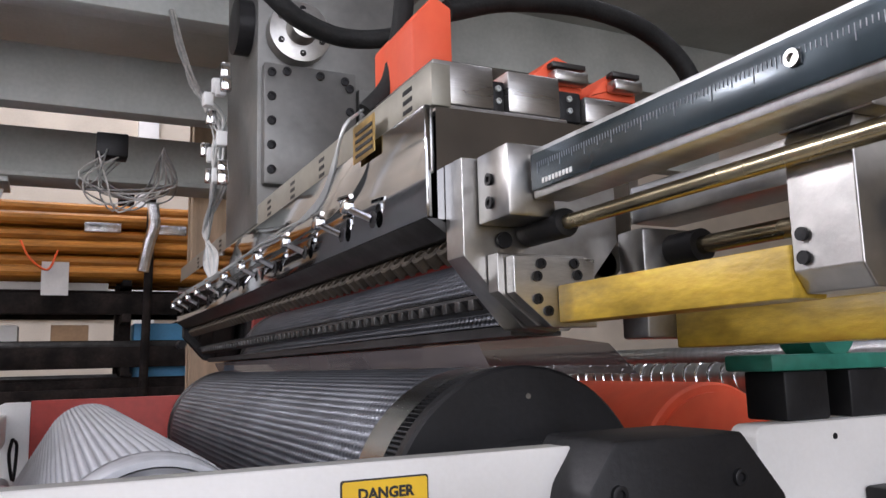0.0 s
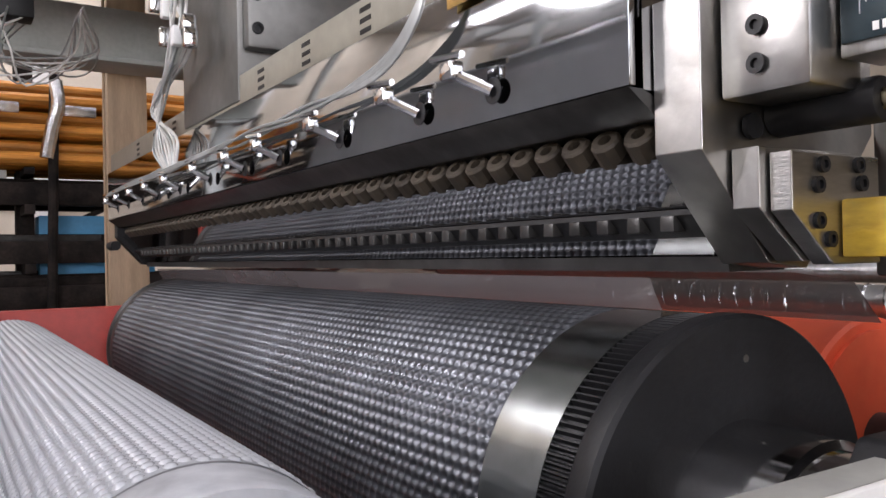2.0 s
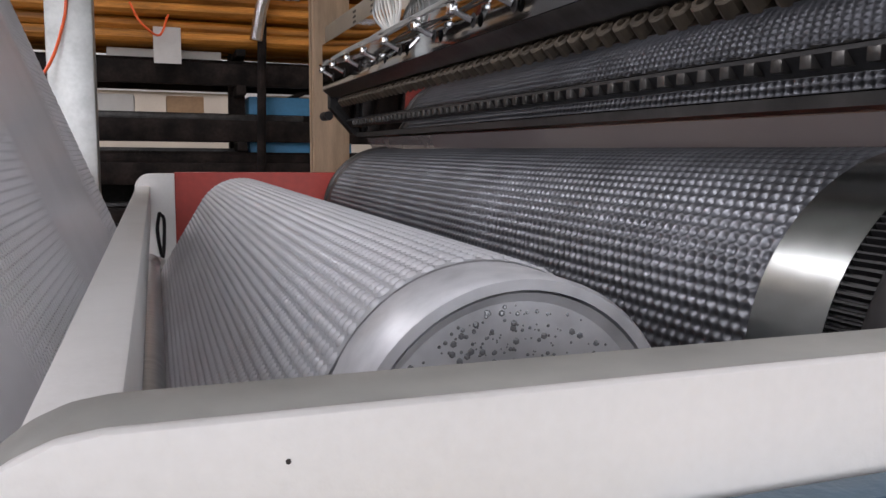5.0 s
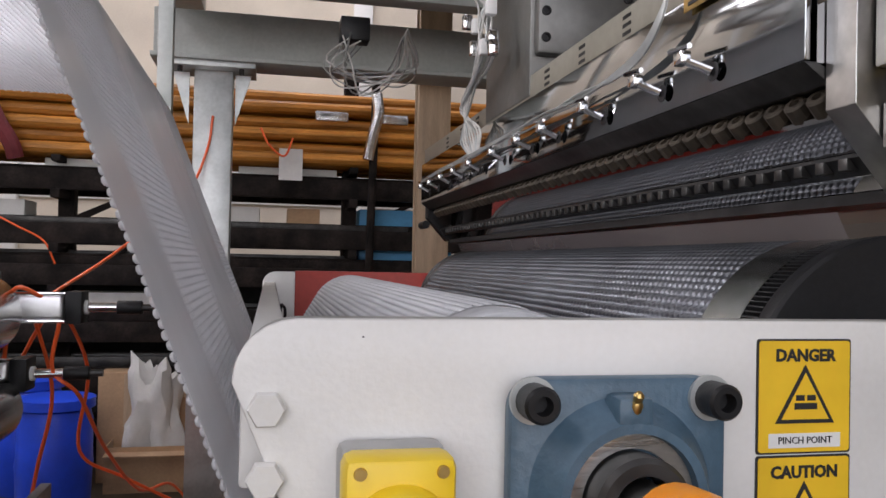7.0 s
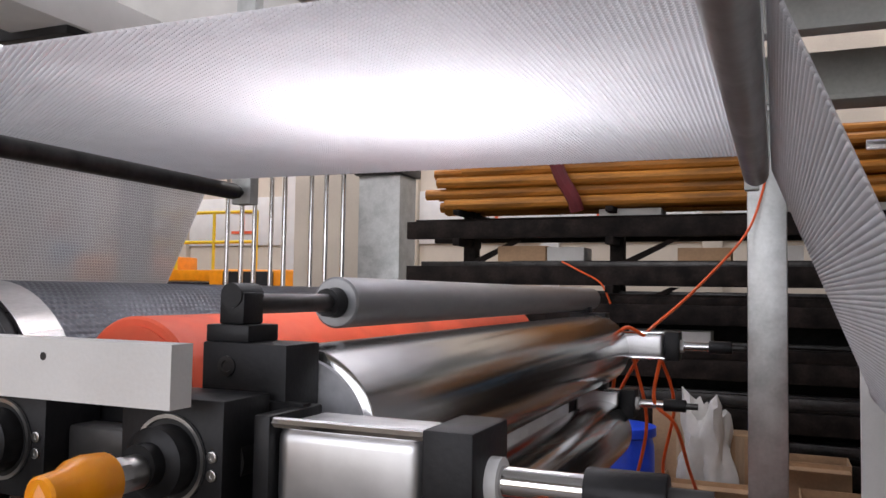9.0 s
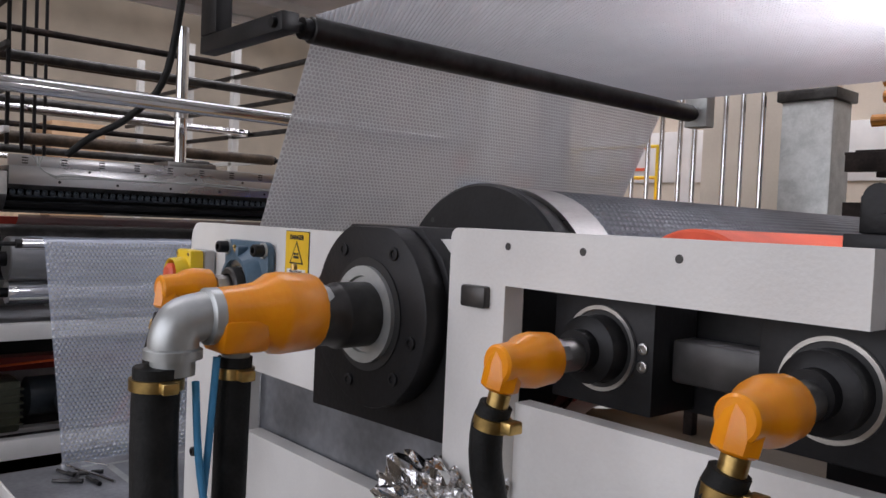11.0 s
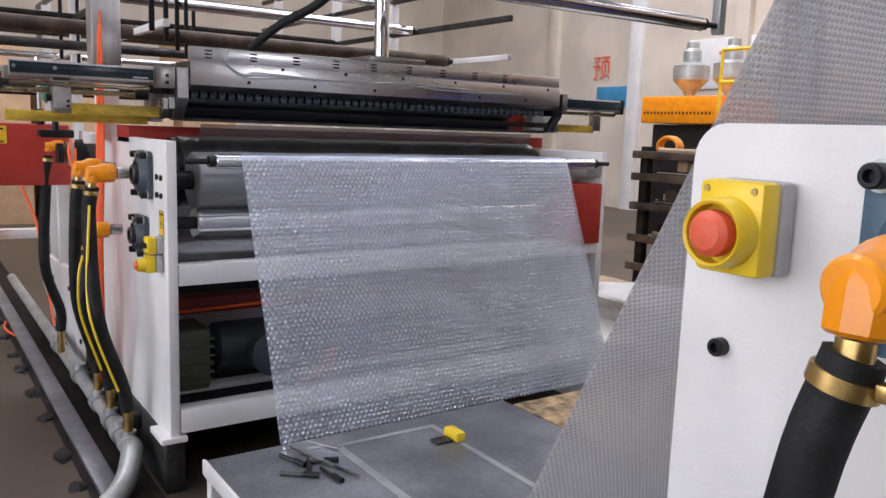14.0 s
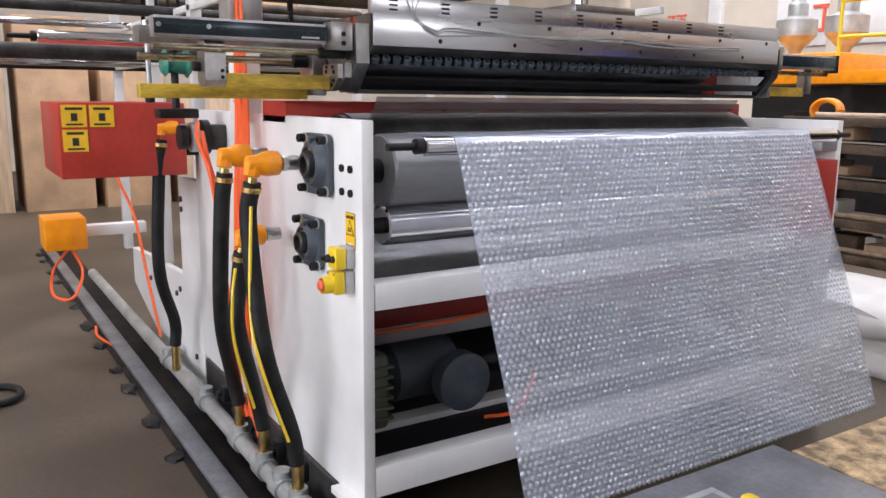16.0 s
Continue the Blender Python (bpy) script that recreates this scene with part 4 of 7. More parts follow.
# thermocouples on the die's front, with their wires
for k, yy in enumerate((0.30, 0.408, 0.57, 0.741, 0.87, 1.03, 1.209, 1.36, 1.50, 1.64, 1.76)):
    t = thing("thermocouple", (0.33, yy, 1.325), "bright clip with a probe in the die's front cover", "sensor", "thermocouples")
    part("hole", lathe((0.3345, yy - 0.02, 1.318), (-1, 0, 0), [(0, 0.010), (0.0008, 0.010)], 20), BLACK, t)
    part("probe", rod((0.333, yy - 0.02, 1.318), (0.312, yy, 1.333), 0.0045, 10), CHROME, t)
    clip = part("clip", box(0.306, 0.318, yy - 0.006, yy + 0.012, 1.328, 1.342, 0.002), CHROME, t)
    part("lever", rod((0.312, yy - 0.012, 1.345), (0.312, yy + 0.03, 1.349), 0.003, 8), CHROME, clip)
rng = random.Random(8)
for j in range(5):
    w = thing("wire", (0.32, 1.0, 1.37), "grey sheathed wire along the die cover", "wire", "die wires")
    pts = [(0.318 - 0.004 * (j % 3), yy, 1.349 + 0.004 * (j % 2) + rng.uniform(-0.005, 0.006)) for yy in (1.75, 1.5, 1.21, 1.0, 0.87, 0.741, 0.6)]
    pts += [(0.315, 0.47, 1.352 + 0.002 * j), (0.315, 0.40, 1.362 + 0.003 * j), (0.313, 0.35, 1.39 + 0.003 * j), (0.320, 0.335 - 0.002 * j, 1.44), (0.345, 0.335, 1.464)]
    part("lead", cable(pts, 0.0018, 6, steps=4), GALV, w)
plug = thing("die_plate", (0.333, 0.36, 1.40), "small brass name plate on the die cover", "plate")
part("plate", box(0.3335, 0.3348, 0.27, 0.34, 1.395, 1.44), BRASS, plug)
bm = bmesh.new()
for k in range(4):
    box(0.3325, 0.3334, 0.275, 0.33, 1.40 + 0.009 * k, 1.404 + 0.009 * k, bm=bm)
part("lettering", bm, INK_SHADE, plug)

# the loom of white wires and plugs that hangs from the platform
loom = thing("wire_loom", (0.31, 1.1, 1.6), "tangle of white wires and ceramic plugs hanging at the die", "wire")
for j in range(9):
    q = [rng.uniform(-0.012, 0.012) for _ in range(6)]
    pts = [(0.31 + q[0], 2.02 + q[1], 2.34), (0.31 + q[2], 1.72 + q[3], 2.08), (0.31 + q[1], 1.44 + q[4], 1.865), (0.31 + q[4], 1.12 + 2.5 * q[0], 1.676 + q[5])]
    pts += [(0.30 + q[3], 1.06 + 3 * q[2], 1.60), (0.305 + q[5], 1.07 + 4 * q[1], 1.52), (0.312, 1.20 + 0.012 * j, 1.47 + q[0]), (0.316, 1.30 - 0.02 * j, 1.40), (0.316, 1.22 - 0.01 * j, 1.352)]
    part("lead", cable(pts, 0.0024, 6, steps=5), WIRE if j % 3 else GALV, loom)
for j in range(14):
    a = rng.uniform(0.94, 1.22), rng.uniform(1.50, 1.72)
    part("plug", box(0.285, 0.305, a[0], a[0] + 0.018, a[1], a[1] + 0.03, 0.003), CHROME if j % 2 else SIGNW, loom)
loom2 = thing("wire_loom", (0.2, 2.3, 1.8), "tangle of wires and terminals under the platform", "wire")
part("terminal_box", box(0.12, 0.22, 2.28, 2.36, 1.88, 1.96, 0.004), BLACK, loom2)
for j in range(10):
    y0 = 2.3 + rng.uniform(-0.03, 0.1)
    pts = [(0.17 + rng.uniform(-0.06, 0.06), y0, 1.90), (0.10 + rng.uniform(-0.05, 0.12), y0 - 0.1, 1.78), (0.18 + rng.uniform(-0.1, 0.15), y0 - 0.05, 1.70 + rng.uniform(-0.03, 0.05)), (0.26 + rng.uniform(-0.02, 0.12), y0 - 0.15, 1.76), (0.30, y0 - 0.3, 1.84)]
    part("lead", cable(pts, 0.003, 6, steps=5), WIRE if j % 2 else GALV, loom2)

# ---- unit two: the laminating rolls ----
plate2 = thing("side_plate", (-1.7, 0, FLOOR), "white painted steel side plate with a cut-out and bolts", "machine frame", "side plates")
bm = prism([*rounded(-2.135, -1.35, 0.815, 1.064, 0.035, "l")], 0.0, 0.03)
box(-2.135, -1.895, 0.0, 0.03, FLOOR, 0.8149, bm=bm)
box(-1.885, -1.25, 0.0, 0.03, FLOOR, 0.705, bm=bm)
part("plate", bm, WHITE, plate2)
screws(plate2, [(-2.085, 0.0, 0.85), (-2.08, 0.0, 0.62)], (0, -1, 0), 0.009, 0.012)
part("inner_plate", box(-1.9, -1.26, 0.035, 0.05, 0.55, 0.83), PLATE, plate2, "grey steel plate behind the cut-out")
part("ledge", box(-1.44, -1.24, -0.12, -0.002, 0.685, 0.702, 0.003), PLATE, plate2, "bare grey steel ledge")
bearing("flange_bearing", -1.877, -0.002, 0.960, 0.158)
warning_label(-1.767, 1.061, w=0.072, h=0.074)
warning_label(-1.767, 0.9855, w=0.072, h=0.074, word="CAUTION", foot="HOT SURFACE")
emergency_stop(-2.053, -0.002, 0.972, 1.15)
u, tip = rotary_union(-1.878, -0.027, 0.959, 1.0)
hose([tip + Vector((0, 0, -0.01)), tip + Vector((-0.02, -0.01, -0.1)), tip + Vector((-0.05, 0.0, -0.3)), (-1.92, -0.16, 0.3), (-1.85, -0.12, FLOOR + 0.02)], 0.021)

hous2 = thing("roll_bearing", (-1.462, -0.03, 0.8), "large black round bearing housing of the forming roll", "bearing", "roll bearings")
part("plate", prism([(-1.555, 1.078), (-1.40, 1.078), (-1.355, 1.04), (-1.335, 0.998), (-1.29, 0.998), (-1.29, 0.815), (-1.64, 0.805), (-1.64, 0.99), (-1.60, 1.04)], -0.02, 0.06, 0.003), BLACK, hous2)
part("flange", prism([(-1.462 + 0.122 * math.cos(t), min(1.076, 0.962 + 0.122 * math.sin(t))) for t in (2 * math.pi * k / 64 for k in range(64))], -0.055, -0.02, 0.003), BLACK, hous2)
# flat black disc: the shade of the ring's gap as colour
part("recess", lathe((-1.462, -0.056, 0.962), (0, -1, 0), [(0, 0.074), (0.001, 0.074)], 48), INK_SHADE, hous2)
part("outer_ring", lathe((-1.462, -0.057, 0.962), (0, -1, 0), [(0, 0.063), (0.006, 0.063), (0.006, 0.050), (0.0015, 0.049)], 48), GALV, hous2, "bright bearing ring")
part("shaft", lathe((-1.462, -0.05, 0.962), (0, -1, 0), [(0, 0.042), (0.055, 0.042), (0.06, 0.038), (0.085, 0.036)], 40), DARKM, hous2)
screws(hous2, [(-1.462 + 0.098 * math.cos(radians(a)), -0.055, 0.962 + 0.098 * math.sin(radians(a))) for a in (56, 124, 200, 250, 310, 345)], (0, -1, 0), 0.0085, 0.003)
part("lug", box(-1.30, -1.26, -0.04, 0.0, 0.99, 1.015, 0.003), DARKM, hous2)

big = thing("rotary_union", (-1.462, -0.12, 0.97), "large orange painted water union with a galvanised elbow", "pipe fitting", "rotary unions")
UZ = 0.969
part("nut", lathe((-1.462, -0.122, UZ), (0, -1, 0), [(0, 0.033), (0.012, 0.033), (0.016, 0.029)], 16), GALV, big)
part("body", lathe((-1.462, -0.138, UZ), (0, -1, 0), [(0, 0.036), (0.002, 0.0455), (0.006, 0.047), (0.05, 0.0495), (0.058, 0.0485), (0.076, 0.038), (0.10, 0.0345), (0.126, 0.0325), (0.129, 0.028)], 20), ORANGE, big)
part("drain_port", prism([(-1.490, UZ - 0.042), (-1.434, UZ - 0.042), (-1.424, UZ - 0.002), (-1.500, UZ - 0.002)], -0.268, -0.208, 0.008), ORANGE, big)
part("drain_nipple", lathe((-1.462, -0.238, UZ - 0.04), (0, 0, -1), [(0, 0.017), (0.014, 0.017), (0.014, 0.013)], 8), GALV, big)
part("elbow", cable([(-1.462, -0.264, UZ), (-1.462, -0.283, UZ), (-1.462, -0.303, UZ - 0.006), (-1.462, -0.311, UZ - 0.022), (-1.462, -0.312, UZ - 0.036)], 0.0275, 22), GALV, big, "galvanised pipe elbow")
part("elbow_ring", lathe((-1.462, -0.262, UZ), (0, -1, 0), [(0, 0.027), (0.002, 0.0325), (0.014, 0.0325), (0.017, 0.028)], 28), GALV, big)
part("elbow_ring", lathe((-1.462, -0.312, UZ - 0.032), (0, 0, -1), [(0, 0.028), (0.002, 0.0315), (0.012, 0.0315), (0.013, 0.024), (0.03, 0.024)], 28), GALV, big)
part("nipple", lathe((-1.462, -0.165, UZ + 0.051), (0, 0, 1), [(0, 0.004), (0.006, 0.004), (0.008, 0.002)], 10), BRASS, big)
hose([(-1.462, -0.329, UZ - 0.052), (-1.4624, -0.329, 0.80), (-1.43, -0.327, 0.55), (-1.40, -0.30, 0.2), (-1.36, -0.26, FLOOR + 0.03)], 0.0255)
hose([(-1.462, -0.238, UZ - 0.048), (-1.462, -0.240, 0.80), (-1.462, -0.24, 0.5), (-1.42, -0.22, 0.2), (-1.40, -0.2, FLOOR + 0.03)], 0.020)
hose([(-1.447, -0.268, 0.925), (-1.444, -0.275, 0.84), (-1.44, -0.285, 0.70), (-1.41, -0.29, 0.5), (-1.38, -0.27, 0.2), (-1.36, -0.23, FLOOR + 0.03)], 0.0042, "thin blue air hose with printed marks", CYAN, "air_hose", "air hoses")
hose([(-1.447, -0.292, 0.90), (-1.437, -0.288, 0.80), (-1.40, -0.278, 0.66), (-1.40, -0.28, 0.5), (-1.37, -0.27, 0.2), (-1.35, -0.23, FLOOR + 0.03)], 0.0042, "thin blue air hose with printed marks", CYAN, "air_hose", "air hoses")
# crumpled clear plastic lying in the cut-out
crum = thing("crumpled_plastic", (-1.33, 0, 0.705), "crumpled clear plastic film lying on the plate", "plastic waste")
bm = bmesh.new()
bmesh.ops.create_icosphere(bm, subdivisions=5, radius=1)
for v in bm.verts:
    c = v.co.copy()
    n = abs(noise.noise(c * 3.1)) * 0.5 + abs(noise.noise(c * 8.3 + Vector((3, 1, 0)))) * 0.25
    v.co = Vector((c.x * 0.11, c.y * 0.075, max(c.z, -0.35) * 0.075)) * (0.75 + n)
bmesh.ops.translate(bm, verts=bm.verts, vec=(-1.32, -0.03, 0.728))
part("film", bm, FOIL, crum, smooth=False)

roll2 = thing("forming_roll", (-1.45, 1.0, 0.96), "dark embossed forming roll with a black end disc", "roller")
roll_profile("end_plate", -1.45, 0.96, [(0.13, 0.05), (0.13, 0.180), (0.134, 0.184), (0.15, 0.184), (0.155, 0.18)], BLACK, roll2, "matt black round end plate", 96)
roll_profile("gear_rim", -1.45, 0.96, [(0.155, 0.175), (0.18, 0.175)], BLACK, roll2, seg=200)
roll_profile("bare_band", -1.45, 0.96, [(0.18, 0.1), (0.18, 0.181), (0.25, 0.181), (0.25, 0.1)], STEEL, roll2, seg=96)
dimpled_roll("embossed_face", -1.45, 0.96, 0.181, 0.25, 2.0, 0.0125, 0.0028, PERF, roll2, 20, 160, 4)
roll_profile("core", -1.45, 0.96, [(0.25, 0.165), (2.0, 0.165)], DARKM, roll2)
part("dot", lathe((-1.554, 0.13, 1.088), (0, -1, 0), [(0, 0.004), (0.0006, 0.004)], 10), INK_SHADE, roll2)
rub2 = thing("rubber_roll", (-1.2, 1.1, 0.985), "orange-red rubber pressure roll", "roller", "rubber rolls")
roll_profile("rubber_face", -1.195, 0.985, [(0.28, 0.02), (0.28, 0.102), (0.284, 0.106), (2.0, 0.106), (2.004, 0.02)], ORUB, rub2, seg=64)
roll_profile("shaft", -1.195, 0.985, [(0.06, 0.03), (0.28, 0.03)], DARKM, rub2, seg=24)
roll_profile("end_disc", -1.195, 0.985, [(0.2755, 0.03), (0.2755, 0.092), (0.2795, 0.092)], ORUB, rub2)
steel2 = thing("chill_roll", (-0.865, 1.1, 0.955), "large mirror bright steel roll", "roller")
roll_profile("drum", -0.865, 0.955, [(0.2, 0.03), (0.2, 0.105), (0.204, 0.111), (1.92, 0.111), (1.924, 0.03)], MIRROR2, steel2, seg=72)
roll_profile("shaft", -0.865, 0.955, [(0.06, 0.03), (0.2, 0.03)], DARKM, steel2, seg=24)
roll_profile("end_face", -0.865, 0.955, [(0.1965, 0.03), (0.1965, 0.098), (0.1995, 0.1)], ENDGREY, steel2, "dull end face with smears of oil", 64)
steel3 = thing("chill_roll", (-0.86, 1.1, 0.70), "lower dark polished steel roll", "roller")
roll_profile("drum", -0.84, 0.70, [(0.25, 0.03), (0.25, 0.092), (0.254, 0.096), (1.92, 0.096), (1.924, 0.03)], MIRROR2, steel3, seg=64)
roll_profile("shaft", -0.84, 0.70, [(0.06, 0.03), (0.25, 0.03)], DARKM, steel3, seg=24)
roll_profile("end_face", -0.84, 0.70, [(0.2465, 0.03), (0.2465, 0.085), (0.2495, 0.087)], ENDGREY, steel3)
nip = thing("nip_roll", (-0.91, 1.2, 1.116), "dull grey steel roll with a slim dark shaft", "roller")
roll_profile("drum", -0.912, 1.116, [(0.37, 0.012), (0.37, 0.034), (0.373, 0.037), (2.07, 0.037), (2.075, 0.012)], DULLROLL, nip, seg=48)
roll_profile("shaft", -0.912, 1.116, [(0.17, 0.0125), (0.375, 0.0125)], DARKM, nip, seg=24)
roll_profile("collar", -0.912, 1.116, [(0.345, 0.02), (0.369, 0.022)], BLACK, nip, seg=24)

brk2 = thing("roll_bracket", (-1.1, -0.03, FLOOR), "white painted bracket plate with small holes and an open middle", "machine frame", "roll brackets")
bm = prism(rounded(-1.33, -0.855, 1.018, 1.080, 0.012, "l"), -0.03, 0.0)
box(-1.33, -1.237, -0.03, 0.0, 0.5, 1.018, bm=bm)
box(-1.237, -0.83, -0.005, 0.02, FLOOR, 0.885, bm=bm)
part("plate", bm, WHITE, brk2)
for x in (-1.235, -1.13, -1.02):
    part("hole", lathe((x, -0.03, 1.062), (0, -1, 0), [(0, 0.0042), (0.0006, 0.0042)], 12), DARKM, brk2)
part("rear_frame", box(-1.24, -0.8, 0.115, 0.13, 0.89, 1.01), BLACK, brk2)
part("slide", box(-1.08, -0.975, 0.06, 0.1, 0.93, 0.975, 0.004), DARKM, brk2)
for cx, cz, w in ((-1.148, 0.958, 0.066), (-0.905, 0.958, 0.066)):
    b = thing("roll_bearing", (cx, 0.03, cz - w), "black steel slide block with a bearing", "bearing", "slide bearings")
    part("block", box(cx - w, cx + w, 0.03, 0.11, cz - w * 0.95, cz + w * 0.95, 0.002), BLACK, b)
    # flat disc, coloured black for the shade in the bearing bore
    part("recess", lathe((cx, 0.0295, cz), (0, -1, 0), [(0, 0.047), (0.001, 0.047)], 40), INK_SHADE, b)
    part("snap_ring", lathe((cx, 0.029, cz), (0, -1, 0), [(0, 0.046), (0.003, 0.046), (0.003, 0.042), (0, 0.042)], 40), STEEL, b)
    part("shaft_end", lathe((cx, 0.029, cz), (0, -1, 0), [(0, 0.036), (0.025, 0.036), (0.028, 0.03), (0.03, 0.022), (0.045, 0.022)], 32), BLACK, b)
    screws(b, [(cx + w * 0.82, 0.03, cz + w * 0.1), (cx + w * 0.82, 0.03, cz - w * 0.18)], (0, -1, 0), 0.006, 0.003, mat=STEEL)
    u, tip = rotary_union(cx, -0.012, cz - 0.004, 0.85, lean=-0.15)
    hose([tip + Vector((-0.003, -0.002, -0.012)), tip + Vector((-0.012, -0.005, -0.06)), tip + Vector((0.0, 0.0, -0.25)), (cx + 0.03, -0.2, FLOOR + 0.02)], 0.0165)

post = thing("pressure_block", (-0.887, 0.16, 0.8), "stepped black steel block that holds the nip roll", "machine part", "pressure blocks")
part("block", box(-0.945, -0.83, 0.125, 0.195, 0.80, 1.072, 0.002), BLACK, post)
part("step", box(-0.945, -0.885, 0.13, 0.19, 1.072, 1.092, 0.002), BLACK, post)
part("neck", box(-0.935, -0.90, 0.14, 0.18, 1.092, 1.13, 0.003), BLACK, post)
part("eye", rod((-0.917, 0.138, 1.126), (-0.917, 0.182, 1.126), 0.015, 16), BLACK, post)
screws(post, [(-0.91, 0.125, 1.045)], (0, -1, 0), 0.012, 0.002, mat=DARKM)
post2 = copy_thing(post, pose(-0.887, 1.96, 0.8))


def air_cylinder(x0, y, z, s, stroke=1.0, group="air cylinders"):
    c = thing("air_cylinder", (x0 + 0.1, y, z), "grey pneumatic cylinder with black end caps and a bright rod", "cylinder", group)
    h, x1, x2 = 0.032 * s, x0 + 0.115 * s, x0 + 0.150 * s
    part("barrel", box(x0, x1, y - h, y + h, z - h, z + h, h * 0.42, seg=5), ALU, c)
    part("end_cap", box(x1, x2, y - h * 1.1, y + h * 1.1, z - h * 1.12, z + h * 1.12, 0.003), BLACK, c)
    part("rear_cap", box(x0 - 0.02, x0, y - h * 1.1, y + h * 1.1, z - h * 1.12, z + h * 1.12, 0.003), BLACK, c)
    for sz in (-1, 1):
        part("tie_rod", rod((x0, y - h * 0.93, z + sz * h * 0.96), (x1, y - h * 0.93, z + sz * h * 0.96), 0.004 * s, 8), CHROME, c)
    part("gland", rod((x2, y, z), (x2 + 0.008 * s, y, z), 0.016 * s, 20), SIGNW, c)
    prod = part("rod", rod((x2, y, z), (x2 + 0.075 * s * stroke, y, z), 0.0105 * s, 20), CHROME, c)
    part("coupling", rod((x2 + 0.068 * s * stroke, y, z), (x2 + 0.122 * s * stroke, y, z), 0.0155 * s, 20, bevel=0.002), BLACK, prod)
    part("tip", rod((x2 + 0.122 * s * stroke, y, z), (x2 + 0.15 * s * stroke, y, z), 0.008 * s, 16), DARKM, prod)
    return c


air_cylinder(-0.797, 0.10, 0.955, 1.45, 0.93)
cyl2 = air_cylinder(-0.79, 1.96, 0.975, 1.25)
air_cylinder(-0.925, 1.96, 0.79, 1.25)
blk = thing("cylinder_mount", (-0.8, 0.2, 0.85), "black steel mounting plate of the air cylinder", "bracket")
part("plate", box(-0.83, -0.60, 0.14, 0.16, 0.80, 0.93, 0.003), BLACK, blk)
part("foot", box(-0.83, -0.60, 0.06, 0.1395, 0.86, 0.895, 0.003), BLACK, blk)
base2 = thing("unit_base", (-0.8, 1.1, FLOOR), "red-brown painted base frame of the laminating unit", "machine frame")
part("side", box(-1.33, -0.88, 2.10, 2.16, FLOOR, 0.90, 0.003), GALV, base2)
part("far_plate", box(-1.1, -0.86, 1.99, 2.02, FLOOR, 0.94, 0.003), GALV, base2)
part("bed", box(-1.33, -0.70, 0.05, 2.10, 0.2, 0.26, 0.003), RED, base2)
part("front", box(-0.74, -0.71, 0.2, 2.1, FLOOR, 0.45, 0.003), PLATE, base2)

# ---- behind the line: platform, storage rack, clutter ----
plat = thing("steel_platform", (0, 3.3, 2.0), "grey-green painted steel platform frame over the extruder", "platform")
part("front_beam", box(-0.62, 3.2, 3.22, 3.30, 2.0, 2.22, 0.004), GREYPAINT, plat)
part("front_flange", box(-0.62, 3.2, 3.12, 3.34, 1.98, 2.0, 0.003), GREYPAINT, plat)
part("beam", box(-0.62, 3.2, 2.55, 2.65, 2.12, 2.34, 0.004), GREYPAINT, plat)
part("beam", box(-0.62, 3.2, 1.95, 2.05, 2.26, 2.5, 0.004), GREYPAINT, plat)
part("cross_beam", box(-0.58, -0.42, 0.9, 3.4, 2.26, 2.42, 0.004), GREYPAINT, plat)
part("cross_beam", box(0.9, 1.02, 1.2, 3.4, 2.3, 2.42, 0.004), GREYPAINT, plat)
part("deck", box(-0.62, 3.2, 0.8, 3.4, 2.5, 2.53, 0.003), GREYPAINT, plat)
part("column", box(-0.445, -0.278, 3.22, 3.34, FLOOR, 1.98, 0.006), GALV, plat, "pale galvanised column")
part("head_plate", box(-0.56, -0.18, 3.14, 3.38, 1.955, 1.979, 0.002), GALV, plat)
for s in (-1, 1):
    part("gusset", prism([(-0.37 + s * 0.10, 1.95), (-0.37 + s * 0.17, 1.95), (-0.37 + s * 0.10, 1.72)], 3.27, 3.29), GALV, plat)
    for y in (3.17, 3.35):
        part("bolt", rod((-0.37 + s * 0.13, y, 1.93), (-0.37 + s * 0.13, y, 1.956), 0.012, 6), DARKM, plat)

rbeam = thing("red_beam", (-0.5, 2.6, FLOOR), "red painted low floor beam joining the two units", "beam")
part("beam", box(-1.15, 0.3, 2.57, 2.64, 0.08, 0.20, 0.003), RBTN, rbeam)
for x in (-1.1, 0.2):
    part("foot", box(x, x + 0.06, 2.575, 2.635, FLOOR, 0.0795, 0.002), RBTN, rbeam)
tpost = thing("timber_post", (0.73, 3.4, FLOOR), "tan timber post beside the storage rack", "post")
part("post", box(0.60, 0.76, 3.40, 3.5, FLOOR, 2.6, 0.004), WOOD, tpost)
part("rope", cable([(0.585, 3.39, 2.4), (0.583, 3.39, 1.6), (0.587, 3.39, 0.6)], 0.006), WOOD, tpost, "thin hanging rope")

